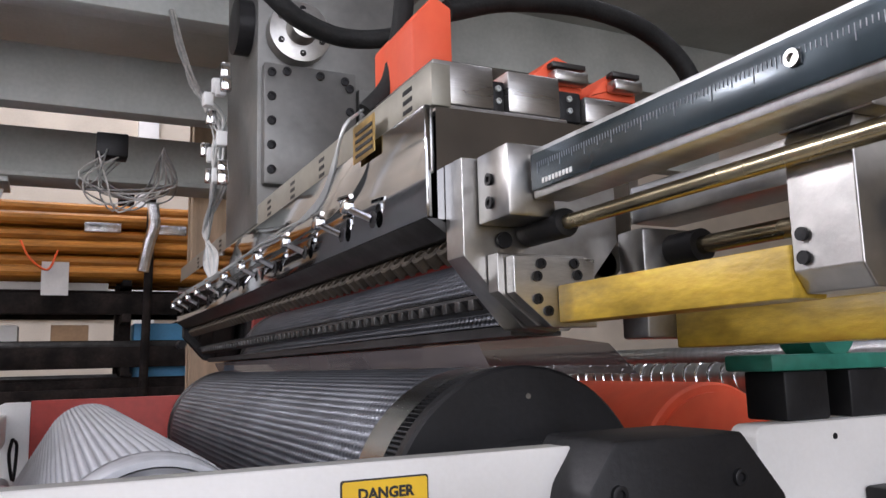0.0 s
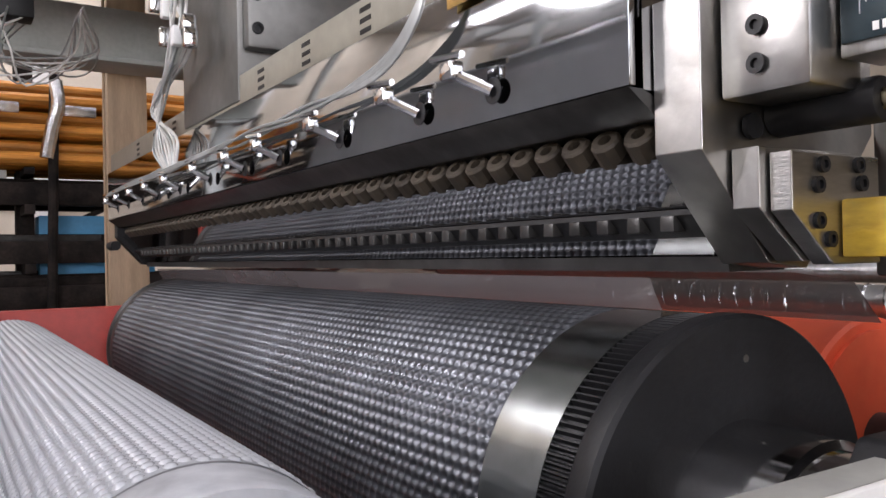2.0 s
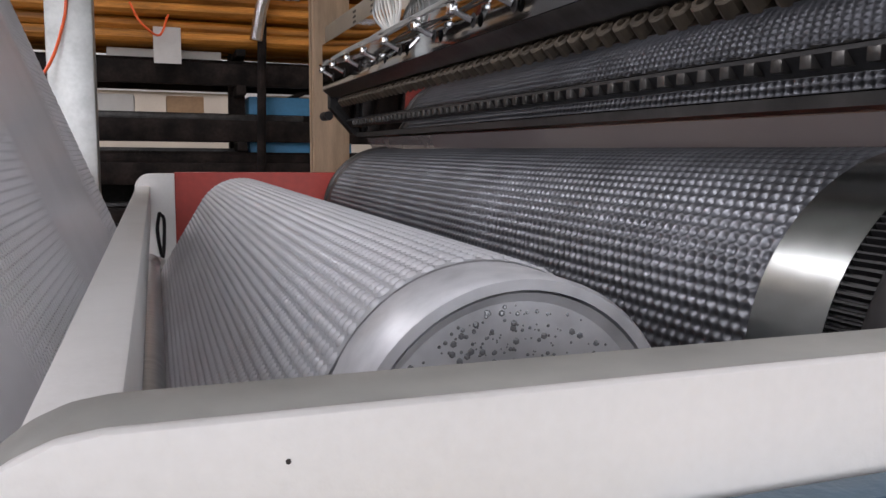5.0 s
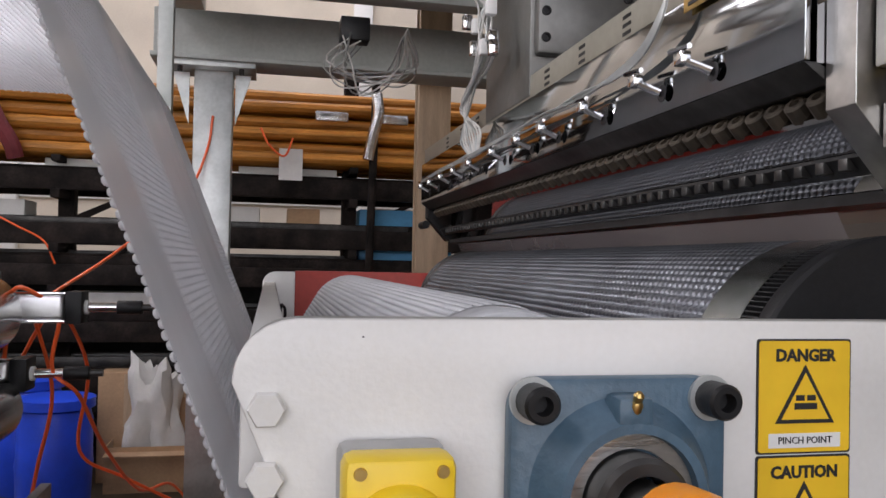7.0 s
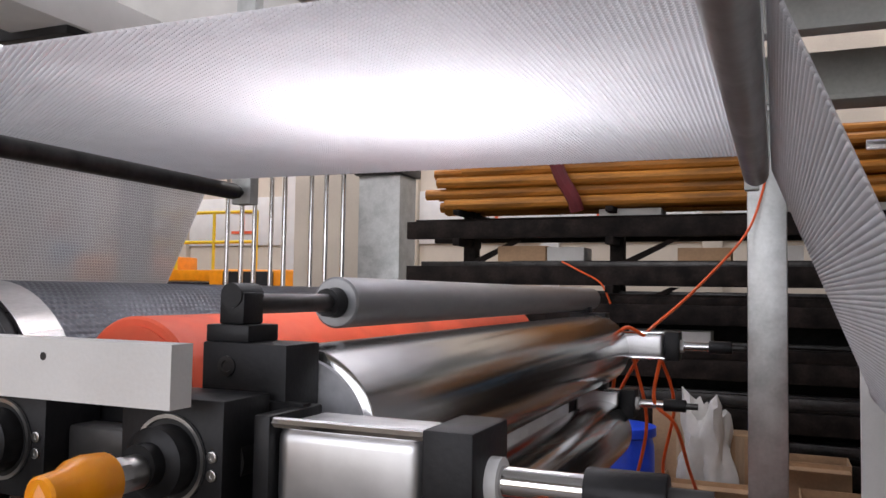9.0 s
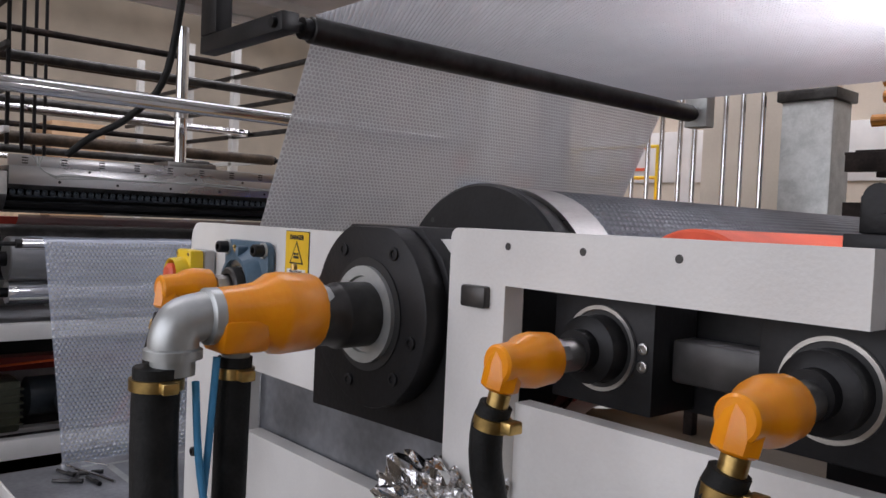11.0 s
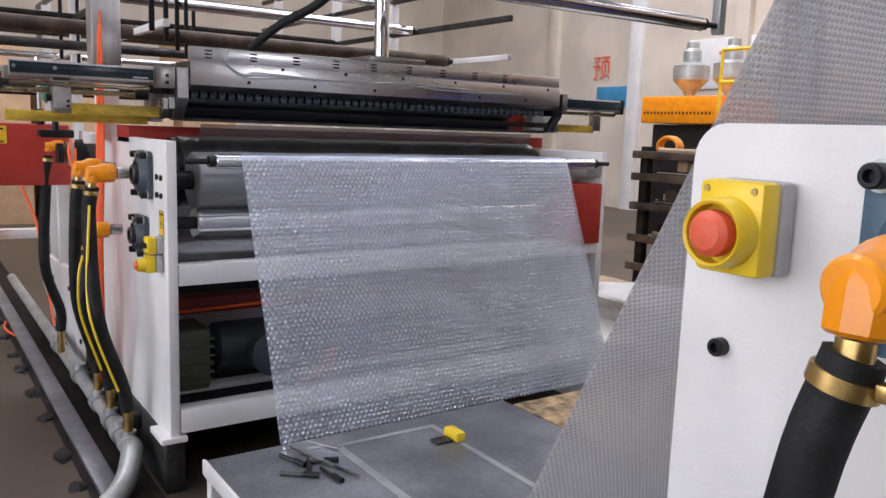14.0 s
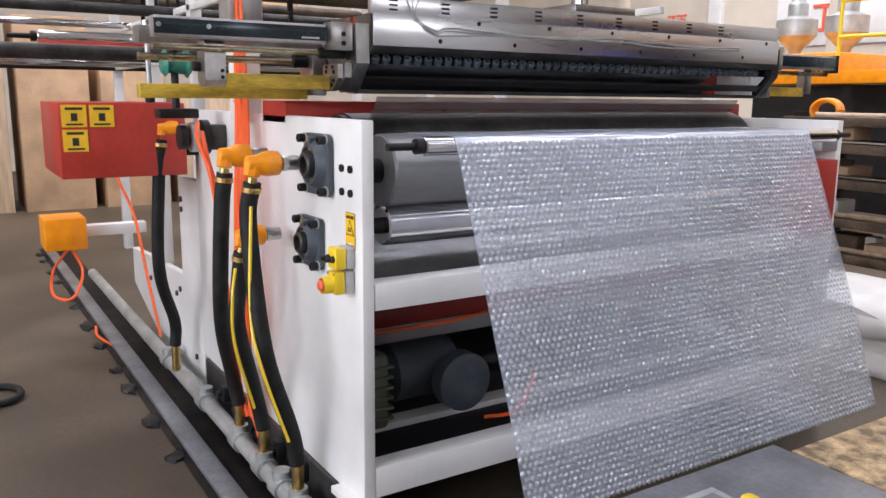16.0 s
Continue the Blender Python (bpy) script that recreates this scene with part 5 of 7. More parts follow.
rack = thing("storage_rack", (-0.9, 4.6, FLOOR), "rusty steel storage rack loaded with bars and tubes", "rack", "storage racks")
for x in (-2.4, -1.35, 0.35, 1.9):
    part("upright", box(x, x + 0.09, 4.72, 4.82, FLOOR, 2.45, 0.003), RUST, rack)
for x in (-2.4, -1.35, 0.35, 1.9):
    part("tube_arm", box(x + 0.02, x + 0.07, 4.45, 5.1, 1.66, 1.696, 0.002), RUST, rack)
for z in (1.57, 1.26, 1.02, 0.69, 0.40, 0.12):
    part("beam", box(-2.75, 2.3, 4.50, 4.56, z - 0.07, z + 0.05, 0.003), RUST, rack)
    for x in (-2.4, -1.35, 0.35, 1.9):
        part("arm", box(x + 0.02, x + 0.07, 4.45, 4.9, z - 0.12, z - 0.07, 0.002), RUST, rack)
        if z > 1.2:
            part("brace", prism([(x + 0.06, z - 0.24), (x + 0.40, z - 0.08), (x + 0.46, z - 0.08), (x + 0.06, z - 0.29)], 4.62, 4.65), RUST, rack)
    part("rear_beam", box(-2.75, 2.3, 5.0, 5.06, z - 0.07, z + 0.05, 0.003), RUST, rack)
part("hanger", box(-0.41, -0.37, 1.82, 1.86, 1.44, 2.262, 0.003), GREYPAINT, plat)
rng = random.Random(11)
for k in range(42):
    row, col = divmod(k, 7)
    z = 1.735 + 0.078 * row
    y = 4.50 + 0.082 * col + (0.04 if row % 2 else 0)
    x0 = -2.5 + rng.uniform(-0.12, 0.25)
    t = thing("card_tube", (0, y, z), "long orange-brown tube lying on the storage rack", "tube", "tubes on the rack")
    part("tube", cable([(x0, y, z), (-0.8, y, z + rng.uniform(-0.012, 0.012)), (0.9, y, z + rng.uniform(-0.012, 0.012)), (2.4, y, z)], 0.039, 10, steps=3), PIPES, t)
for k in range(60):
    z = rng.choice((1.638, 1.328, 1.088, 0.76, 0.47, 0.19, 1.088, 0.76))
    y = 4.50 + rng.uniform(0, 0.45)
    x0 = -2.7 + rng.uniform(-0.2, 0.8)
    t = thing("steel_bar", (0, y, z), "dark steel bar lying on the storage rack", "bar", "bars on the rack")
    h = rng.uniform(0.015, 0.04 if z > 1.2 else 0.09)
    part("bar", box(x0, x0 + rng.uniform(3.0, 4.6), y, y + 0.04, z - 0.018, z - 0.018 + h, 0.002), RUST if k % 3 else DARKM, t)
for k, (x, z, w, h, mat, lab) in enumerate(((-2.1, 1.311, 0.34, 0.14, CARD, "brown cardboard box on the rack"), (-1.75, 1.311, 0.25, 0.13, PAPER, "pale carton on the rack"),
                                            (-0.9, 1.311, 0.32, 0.12, CARD, "brown cardboard box on the rack"), (-0.45, 1.311, 0.28, 0.13, PAPER, "pale carton on the rack"),
                                            (0.0, 1.311, 0.2, 0.13, CARD, "brown cardboard box on the rack"), (0.45, 1.311, 0.7, 0.14, CYAN, "blue plastic sheet bundle on the rack"), (0.45, 1.075, 0.6, 0.12, CYAN, "blue plastic sheet bundle on the rack"),
                                            (-1.2, 0.745, 0.5, 0.16, PAPER, "pale carton on the rack"), (-1.4, 1.621, 0.4, 0.07, PAPER, "white paper stack on the rack"), (-0.3, 1.621, 0.6, 0.07, PAPER, "white paper stack on the rack"))):
    b = thing("carton", (x, 4.7, z), lab, "box", "cartons on the rack")
    part("carton", box(x, x + w, 4.6, 4.85, z, z + h, 0.004), mat, b)
# added black backing that holds the shade behind the lower shelves
rack_shade = thing("dark_sheet", (-0.2, 5.15, FLOOR), "added black backing for the shade behind the lower rack shelves", "sheet")
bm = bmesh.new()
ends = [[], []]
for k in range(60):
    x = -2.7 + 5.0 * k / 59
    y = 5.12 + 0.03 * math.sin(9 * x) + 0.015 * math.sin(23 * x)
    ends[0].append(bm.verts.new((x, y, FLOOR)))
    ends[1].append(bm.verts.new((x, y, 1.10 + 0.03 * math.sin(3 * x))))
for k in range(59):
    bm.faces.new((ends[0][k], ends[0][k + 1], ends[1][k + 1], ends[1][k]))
part("sheet", bm, HOSE, rack_shade)
foil = thing("foil_lamp_arm", (0.5, 4.3, 1.7), "vertical arm wrapped in crumpled silver foil", "arm")
part("wrap", cable([(0.52, 4.42, 2.15), (0.53, 4.40, 2.02), (0.50, 4.40, 1.9), (0.47, 4.40, 1.74)], 0.035, 10), FOIL, foil)
part("arm", rod((0.49, 4.43, 0.9), (0.52, 4.43, 2.4), 0.025, 10), RUST, foil)
for x, z in ((0.25, 2.0), (0.62, 2.0)):
    f = thing("foil_patch", (x, 4.44, z), "crumpled silver foil patch on the tubes", "foil", "foil patches")
    part("foil", box(x - 0.1, x + 0.1, 4.43, 4.445, z - 0.03, z + 0.03, 0.006), FOIL, f)
pap = thing("paper_sheet", (0.05, 4.44, 1.7), "white paper hanging from the rack", "paper")
part("sheet", box(-0.06, 0.08, 4.435, 4.44, 1.60, 1.79), PAPER, pap)
red = thing("red_sling", (-1.55, 4.4, 1.8), "dark red lifting sling hanging over the tubes", "sling")
part("strap", cable([(-1.66, 4.40, 2.03), (-1.60, 4.38, 1.88), (-1.52, 4.38, 1.74), (-1.50, 4.40, 1.66)], 0.045, 8), material("dark_red_web", (0.16, 0.02, 0.025), 0.7), red)

bar = thing("blue_barrel", (-1.09, 3.72, FLOOR), "blue plastic barrel with a lid on the floor", "barrel")
part("drum", lathe((-1.09, 3.72, FLOOR), (0, 0, 1), [(0, 0.15), (0.03, 0.165), (0.2, 0.17), (0.24, 0.175), (0.28, 0.17), (0.45, 0.168), (0.5, 0.155), (0.51, 0.13)], 40), BLUE, bar)
part("lid", lathe((-1.09, 3.72, FLOOR + 0.51), (0, 0, 1), [(0, 0.178), (0.045, 0.178), (0.052, 0.15)], 40), BLUE, bar)
for k, (x, y, w, d, h) in enumerate(((-0.92, 4.0, 0.52, 0.35, 0.24), (-0.22, 3.72, 0.45, 0.35, 0.24), (-0.36, 4.15, 0.4, 0.25, 0.36), (0.0, 3.6, 0.3, 0.3, 0.25))):
    b = thing("cardboard_box", (x, y, FLOOR), "open brown cardboard box on the floor", "box", "cardboard boxes")
    bm = box(x, x + w, y, y + 0.008, FLOOR, FLOOR + h)
    box(x, x + w, y + d - 0.008, y + d, FLOOR, FLOOR + h, bm=bm)
    box(x, x + 0.008, y + 0.008, y + d - 0.008, FLOOR, FLOOR + h, bm=bm)
    box(x + w - 0.008, x + w, y + 0.008, y + d - 0.008, FLOOR, FLOOR + h, bm=bm)
    box(x + 0.008, x + w - 0.008, y + 0.008, y + d - 0.008, FLOOR, FLOOR + 0.01, bm=bm)
    part("carton", bm, CARD, b)
    part("flap", box(x + 0.01, x + w - 0.01, y - 0.10, y, FLOOR + h - 0.03, FLOOR + h - 0.024), CARD, b)


def sack(x, y, z, sx, sy, sz, seed, label, mat=None, group="sacks", crumple=1.0):
    s = thing("sack", (x, y, z), label, "sack", group)
    bm = bmesh.new()
    bmesh.ops.create_icosphere(bm, subdivisions=4, radius=1)
    for v in bm.verts:
        n = noise.noise(v.co * 1.7 + Vector((seed, 0, 0))) * 0.22 * crumple + noise.noise(v.co * 5 + Vector((0, seed, 0))) * 0.07 * crumple
        c = v.co.copy()
        q = max(abs(c.x) ** 4 + abs(c.y) ** 4, 1e-6) ** 0.25
        flat = 1 / max(q, 0.6)
        v.co = Vector((c.x * sx * min(flat, 1.25), c.y * sy * min(flat, 1.25), c.z * sz)) * (1 + n)
        v.co.z = max(v.co.z, -sz * 0.55) + sz * 0.55
    bmesh.ops.translate(bm, verts=bm.verts, vec=(x, y, z))
    part("bag", bm, mat or PAPER, s)
    return s


sack(-0.70, 4.17, FLOOR + 0.01, 0.13, 0.11, 0.42, 2, "crumpled white plastic bag on a cardboard box", crumple=2.6)
sack(-4.75, 2.62, FLOOR, 0.42, 0.28, 0.11, 3, "full white woven sack lying on the floor")
sack(-4.3, 2.85, FLOOR, 0.45, 0.3, 0.13, 5, "full white woven sack lying on the floor")
sack(-4.5, 2.8, FLOOR + 0.15, 0.42, 0.27, 0.12, 7, "full white woven sack lying on another")
sack(-4.1, 3.2, FLOOR + 0.12, 0.5, 0.3, 0.12, 9, "full white woven sack lying on another")
sack(-5.0, 3.1, FLOOR, 0.6, 0.35, 0.16, 12, "tan sheet of folded sacking on the floor", WOOD)

ring = thing("cable_ring", (-5.80, -0.68, FLOOR), "black rubber ring lying on the floor", "ring")
part("ring", cable([(-5.80 + 0.10 * math.cos(a), -0.68 + 0.075 * math.sin(a), FLOOR + 0.014) for a in (math.pi / 8 * k for k in range(17))], 0.014, 8, steps=2), HOSE, ring)
b2 = thing("blue_barrel", (-1.33, 4.15, FLOOR), "blue plastic barrel with a lid on the floor", "barrel")
part("drum", lathe((-1.33, 4.15, FLOOR), (0, 0, 1), [(0, 0.15), (0.03, 0.165), (0.2, 0.17), (0.24, 0.175), (0.28, 0.17), (0.48, 0.168), (0.53, 0.155), (0.54, 0.13)], 40), BLUE, b2)
part("lid", lathe((-1.33, 4.15, FLOOR + 0.54), (0, 0, 1), [(0, 0.178), (0.045, 0.178), (0.052, 0.15)], 40), BLUE, b2)
for x, y, z, w, h in ((-1.0, 4.22, FLOOR, 0.32, 0.6), (-0.66, 4.26, FLOOR, 0.28, 0.46)):
    c = thing("cardboard_box", (x, y, z), "closed brown cardboard box standing by the rack", "box", "cardboard boxes")
    part("carton", box(x, x + w, y, y + 0.2, z, z + h, 0.004), CARD, c)
    part("tape", box(x + w / 2 - 0.025, x + w / 2 + 0.025, y - 0.0015, y - 0.0002, z + 0.004, z + h - 0.006), WOOD, c)

# loose orange air tubes
tubes = ([(-0.72, 2.1, 0.98), (-0.83, 2.2, 0.8), (-0.95, 2.3, 0.55), (-1.0, 2.4, 0.25), (-0.9, 2.5, FLOOR + 0.02)],
         [(-0.70, 2.12, 0.97), (-0.66, 2.3, 0.75), (-0.72, 2.5, 0.45), (-0.6, 2.7, 0.3), (-0.35, 2.9, 0.1)],
         [(-0.74, 2.15, 1.0), (-0.62, 2.6, 1.15), (-0.45, 3.1, 1.4), (-0.38, 3.2, 1.6), (-0.36, 3.21, 1.75)],
         [(-0.78, 2.12, 0.95), (-0.74, 2.2, 0.7), (-0.79, 2.25, 0.45), (-0.85, 2.3, 0.15)],
         [(-0.70, 1.93, 1.0), (-0.76, 1.90, 1.03), (-0.80, 1.95, 0.97), (-0.82, 2.0, 0.82), (-0.88, 2.05, 0.7), (-0.98, 2.1, 0.5), (-1.05, 2.2, 0.3)],
         [(-0.66, 1.92, 0.93), (-0.68, 1.95, 0.8), (-0.62, 2.0, 0.72), (-0.60, 2.3, 0.5), (-0.58, 2.9, 0.2), (-0.50, 3.2, 0.14), (-0.42, 3.3, 0.02)],
         [(-1.62, 4.49, 1.34), (-1.5, 4.47, 1.28), (-1.36, 4.47, 1.2), (-1.3, 4.49, 1.07)],
         [(-0.55, 0.02, 0.86), (-0.6, 0.1, 0.75), (-0.85, 0.3, 0.5), (-1.0, 0.5, 0.3)],
         [(-0.17, 4.4, 1.9), (-0.12, 4.38, 1.8), (-0.03, 4.4, 1.74), (0.02, 4.4, 1.85)])
for pts in tubes:
    t = thing("air_tube", pts[-1], "thin loose orange air tube", "tube", "air tubes")
    part("tube", cable(pts, 0.006, 8, steps=8), OTUBE, t)

# distant column, bright upright rails and wall signs beyond unit two
col = thing("hall_column", (-3.2, 5.06, FLOOR), "galvanised square hall column with a dark cap", "column")
part("shaft", box(-3.42, -3.05, 5.0, 5.3, FLOOR, 2.05, 0.01), GALV, col)
part("cap", box(-3.45, -3.02, 4.97, 5.33, 2.05, 2.13, 0.01), DARKM, col)
for k, x in enumerate((-3.56, -3.72, -3.86, -4.12, -4.25, -4.42, -4.55, -4.70)):
    r = thing("upright_rail", (x, 5.0, FLOOR), "bright chromed upright rail beyond the machines", "rail", "upright rails")
    part("tube", rod((x, 5.0, FLOOR), (x, 5.0, 2.35 if k % 3 else 2.2), 0.02, 12), CHROME, r)
stk = thing("yellow_machine", (-5.2, 6.0, FLOOR), "yellow machine far behind the upright rails", "machine")
part("body", box(-5.7, -4.6, 6.0, 6.6, FLOOR, 1.32, 0.03), ORANGE, stk)
part("dark_panel", box(-5.5, -4.9, 5.97, 6.0, 0.6, 1.3, 0.01), BLACK, stk)
pan = thing("partition_panel", (-3.9, 5.6, FLOOR), "pale grey-brown panel standing behind the rails", "panel")
part("panel", box(-4.35, -3.5, 5.5, 5.55, FLOOR, 2.6, 0.005), WALL, pan)

signs = thing("wall_sign", (-2.6, 8.98, 1.9), "white wall board with large red characters", "sign", "wall signs")
part("board", box(-9.5, 4.0, 8.97, 8.995, 1.75, 2.45, 0.004), SIGNW, signs)
for k in range(10):
    cx = -8.8 + 1.3 * k
    bm = box(cx - 0.16, cx + 0.16, 8.955, 8.969, 2.22, 2.26)
    box(cx - 0.20, cx + 0.20, 8.955, 8.969, 1.92, 1.96, bm=bm)
    box(cx - 0.02, cx + 0.02, 8.955, 8.969, 1.962, 2.218, bm=bm)
    part("character_bars", bm, RBTN, signs)

mark = thing("wall_character", (-11.25, 8.98, 2.1), "large red painted character on the cream wall", "lettering")
text("\u9884", 0.42, (-11.25, 8.97, 2.1), RBTN, mark, "character")

# ---- overhead, beyond unit two: white beams and the chrome guide ----
ov = thing("overhead_frame", (-3.0, 1.2, 2.4), "white painted overhead frame with black brackets", "frame")
part("beam", box(-3.6, -3.2, -0.3, 2.6, 2.25, 2.5, 0.005), WHITE, ov)
part("beam", box(-4.6, -2.0, 2.2, 2.4, 2.3, 2.5, 0.005), WHITE, ov)
part("beam", box(-2.9, -2.6, -0.2, 2.4, 2.05, 2.2, 0.005), WHITE, ov)
part("bracket", box(-2.42, -2.34, 0.13, 0.17, 1.492, 2.1, 0.003), BLACK, ov)
part("link", box(-2.61, -2.34, 0.1, 0.2, 2.1005, 2.16, 0.003), BLACK, ov)
part("arm", box(-2.42, -2.04, 0.13, 0.17, 1.452, 1.4915, 0.003), BLACK, ov)
part("far_arm", box(-2.11, -2.03, 1.68, 1.73, 1.43, 2.3, 0.003), GALV, ov)
part("link", box(-2.11, -2.03, 1.68, 2.199, 2.3005, 2.36, 0.003), GALV, ov)
guide_roller(-3.83, 1.514, -0.35, 2.11, 0.03, "bright chrome guide tube high over the curtain", CHROME)
part("drop_arm", box(-3.85, -3.81, 2.2, 2.24, 1.48, 2.2995, 0.003), GALV, ov)
slab = thing("walkway_deck", (-4.7, 1.5, 2.3), "white sheet metal walkway over the second machine", "platform")
part("deck", box(-5.25, -4.2, -0.4, 3.2, 2.30, 2.33, 0.004), WHITE, slab)
for x in (-5.25, -4.75, -4.24):
    part("rib", box(x, x + 0.04, -0.4, 3.2, 2.25, 2.299, 0.003), WHITE, slab)
# added glowing strip where daylight comes through a gap in the roof
lamp = thing("strip_lamp", (-4.0, 1.4, 2.33), "long glowing strip standing in for daylight through the roof", "lamp")
part("tray", box(-4.17, -3.83, 0.3, 2.7, 2.335, 2.37, 0.004), WHITE, lamp)
part("diffuser", box(-4.15, -3.85, 0.32, 2.68, 2.32, 2.3345, 0.003), GLOW, lamp, "glowing white face in place of daylight")
motor = thing("black_box", (-2.8, 1.5, 2.0), "black control box hung from the overhead frame", "box")
part("case", box(-2.98, -2.62, 1.40, 1.55, 2.02, 2.2495, 0.006), BLACK, motor)
part("hanger", box(-2.82, -2.78, 1.46, 1.50, 2.25, 2.50, 0.003), BLACK, motor)
jack = thing("die_jack", (-4.3, 0.93, 1.31), "chromed vertical jack column standing on the die", "jack")
part("column", rod((-4.33, 0.89, 1.30), (-4.33, 0.89, 1.95), 0.028, 24), CHROME, jack)
part("collar", rod((-4.33, 0.89, 1.52), (-4.33, 0.89, 1.56), 0.033, 24), STEEL, jack)
part("foot", box(-4.42, -4.25, 0.80, 1.04, 1.286, 1.308, 0.003), GROUND, jack)

# ---- the second forming machine ----
P4 = -3.99
BEFORE = set(bpy.data.objects)
plate4 = thing("side_plate", (-4.6, 0, FLOOR), "tall white painted steel side plate with a sharp front edge", "machine frame", "side plates")
part("plate", box(-5.35, P4, 0.0, 0.03, 0.09, 1.012, 0.0025), WHITE, plate4)
part("foot", box(-5.3, P4 - 0.02, -0.01, 0.05, FLOOR, 0.089, 0.003), DARKM, plate4)
part("foot_plate", box(-4.12, P4 + 0.01, -0.03, 0.05, 0.08, 0.0985, 0.002), WHITE, plate4)
for z in (0.90, 0.845):
    part("screw", lathe((-4.045, 0, z), (0, -1, 0), [(0, 0.009), (0.006, 0.009), (0.006, 0.005)], 14), BLACK, plate4)
    part("screw", lathe((-4.09, 0, z), (0, -1, 0), [(0, 0.009), (0.006, 0.009), (0.006, 0.005)], 14), BLACK, plate4)
far4 = thing("far_side_plate", (-4.4, 1.82, FLOOR), "white and red painted far side plate", "machine frame")
part("white_plate", box(-4.9, P4, 1.79, 1.82, FLOOR, 1.0, 0.002), WHITE, far4)
part("window", box(-4.14, P4 + 0.006, 1.70, 1.788, 0.90, 0.95, 0.002), GALV, far4)
part("red_guard", box(-4.25, P4 + 0.014, 1.62, 1.788, 0.62, 0.87, 0.003), RED, far4, "red painted guard plate")
for z0, z1, name in ((0.574, 0.638, "upper"), (0.105, 0.182, "lower")):
    b = thing("cross_beam", (P4 - 0.03, 0.9, z0), "white painted cross beam between the side plates", "beam", "cross beams")
    part("beam", box(P4 - 0.06, P4, 0.032, 1.788, z0, z1, 0.003), WHITE, b)
rear = thing("rear_guard", (-5.0, 0.9, 0.6), "grey inner guard plate of the machine", "machine frame")
part("plate", box(-4.85, -4.82, 0.04, 1.78, 0.60, 0.95, 0.002), GALV, rear)
part("tray", box(-4.8, -4.07, 0.04, 1.78, 0.60, 0.62, 0.002), PLATE, rear)
# black back and pit floor carry the shade of the machine's inside
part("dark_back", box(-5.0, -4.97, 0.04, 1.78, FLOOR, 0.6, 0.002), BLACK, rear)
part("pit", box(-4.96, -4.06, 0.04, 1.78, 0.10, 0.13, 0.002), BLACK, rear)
part("motor_rail", box(-4.34, -4.28, 0.04, 1.78, 0.1305, 0.15, 0.002), WHITE, rear, "white painted mounting rail")
part("brace", box(-4.70, -4.66, 0.04, 1.78, 0.25, 0.33, 0.003), WHITE, rear, "white painted brace")
part("red_rail", box(-4.6, -4.5, 0.04, 1.78, 0.36, 0.42, 0.004), RED, rear)
roll4 = thing("cooling_roll", (-4.13, 0.9, 0.89), "grey cooling roll under clear film", "roller")
roll_profile("drum", -4.14, 0.885, [(0.12, 0.03), (0.12, 0.085), (0.125, 0.09), (1.66, 0.09), (1.665, 0.03)], DULLROLL, roll4)
roll_profile("shaft", -4.14, 0.885, [(0.03, 0.03), (0.12, 0.03)], BLACK, roll4)
low4 = thing("lower_roll", (-4.12, 0.9, 0.755), "bright lower guide roll", "roller")
roll_profile("drum", -4.13, 0.75, [(0.12, 0.02), (0.12, 0.045), (0.124, 0.05), (1.66, 0.05), (1.665, 0.02)], CHROME, low4)
roll_profile("shaft", -4.13, 0.75, [(0.03, 0.02), (0.12, 0.02)], BLACK, low4)
g = guide_roller(-3.945, 0.955, 0.13, 1.69, 0.022, "bright chrome guide roller at the top of the curtain", CHROME)
form4 = thing("forming_roll", (-4.35, 0.9, 0.92), "dark forming roll behind the cooling roll", "roller")
roll_profile("drum", -4.36, 0.90, [(0.13, 0.03), (0.13, 0.12), (1.68, 0.12), (1.68, 0.03)], DARKM, form4)
roll_profile("end_plate", -4.36, 0.90, [(0.11, 0.03), (0.11, 0.115), (0.1295, 0.115)], BLACK, form4)
roll_profile("shaft", -4.36, 0.90, [(0.03, 0.03), (0.11, 0.03)], STEEL, form4)
cur = thing("bubble_curtain", (-3.75, 0.9, 0.5), "clear bubble film curtain hanging from a chrome guide", "film")
CY0, CY1 = 0.205, 1.53
cl = [*arc(-4.14, 0.885, 0.0915, 150, 80, 8), (-3.95, 0.978), *arc(-3.945, 0.955, 0.0235, 80, 15, 5), (-3.80, 0.65), (-3.70, 0.40), (-3.62, 0.17)]
part("sheet", web(cl, CY0, CY1, ny=40, sag=0.0015), CLEAR, cur)
bubbles("bubble", cl[14:], CY0, CY1, 0.0165, 0.0074, 0.0048, BUBBLE, cur, side=1, uneven=0.2)
die4 = die_head(-4.195, 0.10, 1.72, 1.075, 1, "bright polished flat film die with a row of lip bolts", False, 0.235)
c4 = die_carriage(-4.195, 1.075, 0.10, 1, "graduated aluminium rail, guide rods and pale yellow bar")
fc = thing("deckle_carriage", (-4.26, 1.9, 1.1), "dark graduated rail and yellow bar at the die's far end", "machine arm", "deckle carriages")
part("end_block", box(-4.27, -4.23, 1.757, 1.80, 1.17, 1.245, 0.003), GROUND, fc)
part("rail", box(-4.295, -4.2555, 1.801, 2.16, 1.179, 1.232, 0.002), ALU, fc)
part("scale", box(-4.2553, -4.252, 1.805, 2.16, 1.188, 1.225, 0.0005), SCALE, fc, "dark engraved scale")
part("end_cap", box(-4.30, -4.25, 2.161, 2.175, 1.17, 1.236, 0.003), BLACK, fc)
part("rod", rod((-4.285, 1.78, 1.165), (-4.285, 2.15, 1.165), 0.008, 14), BRASSY, fc)
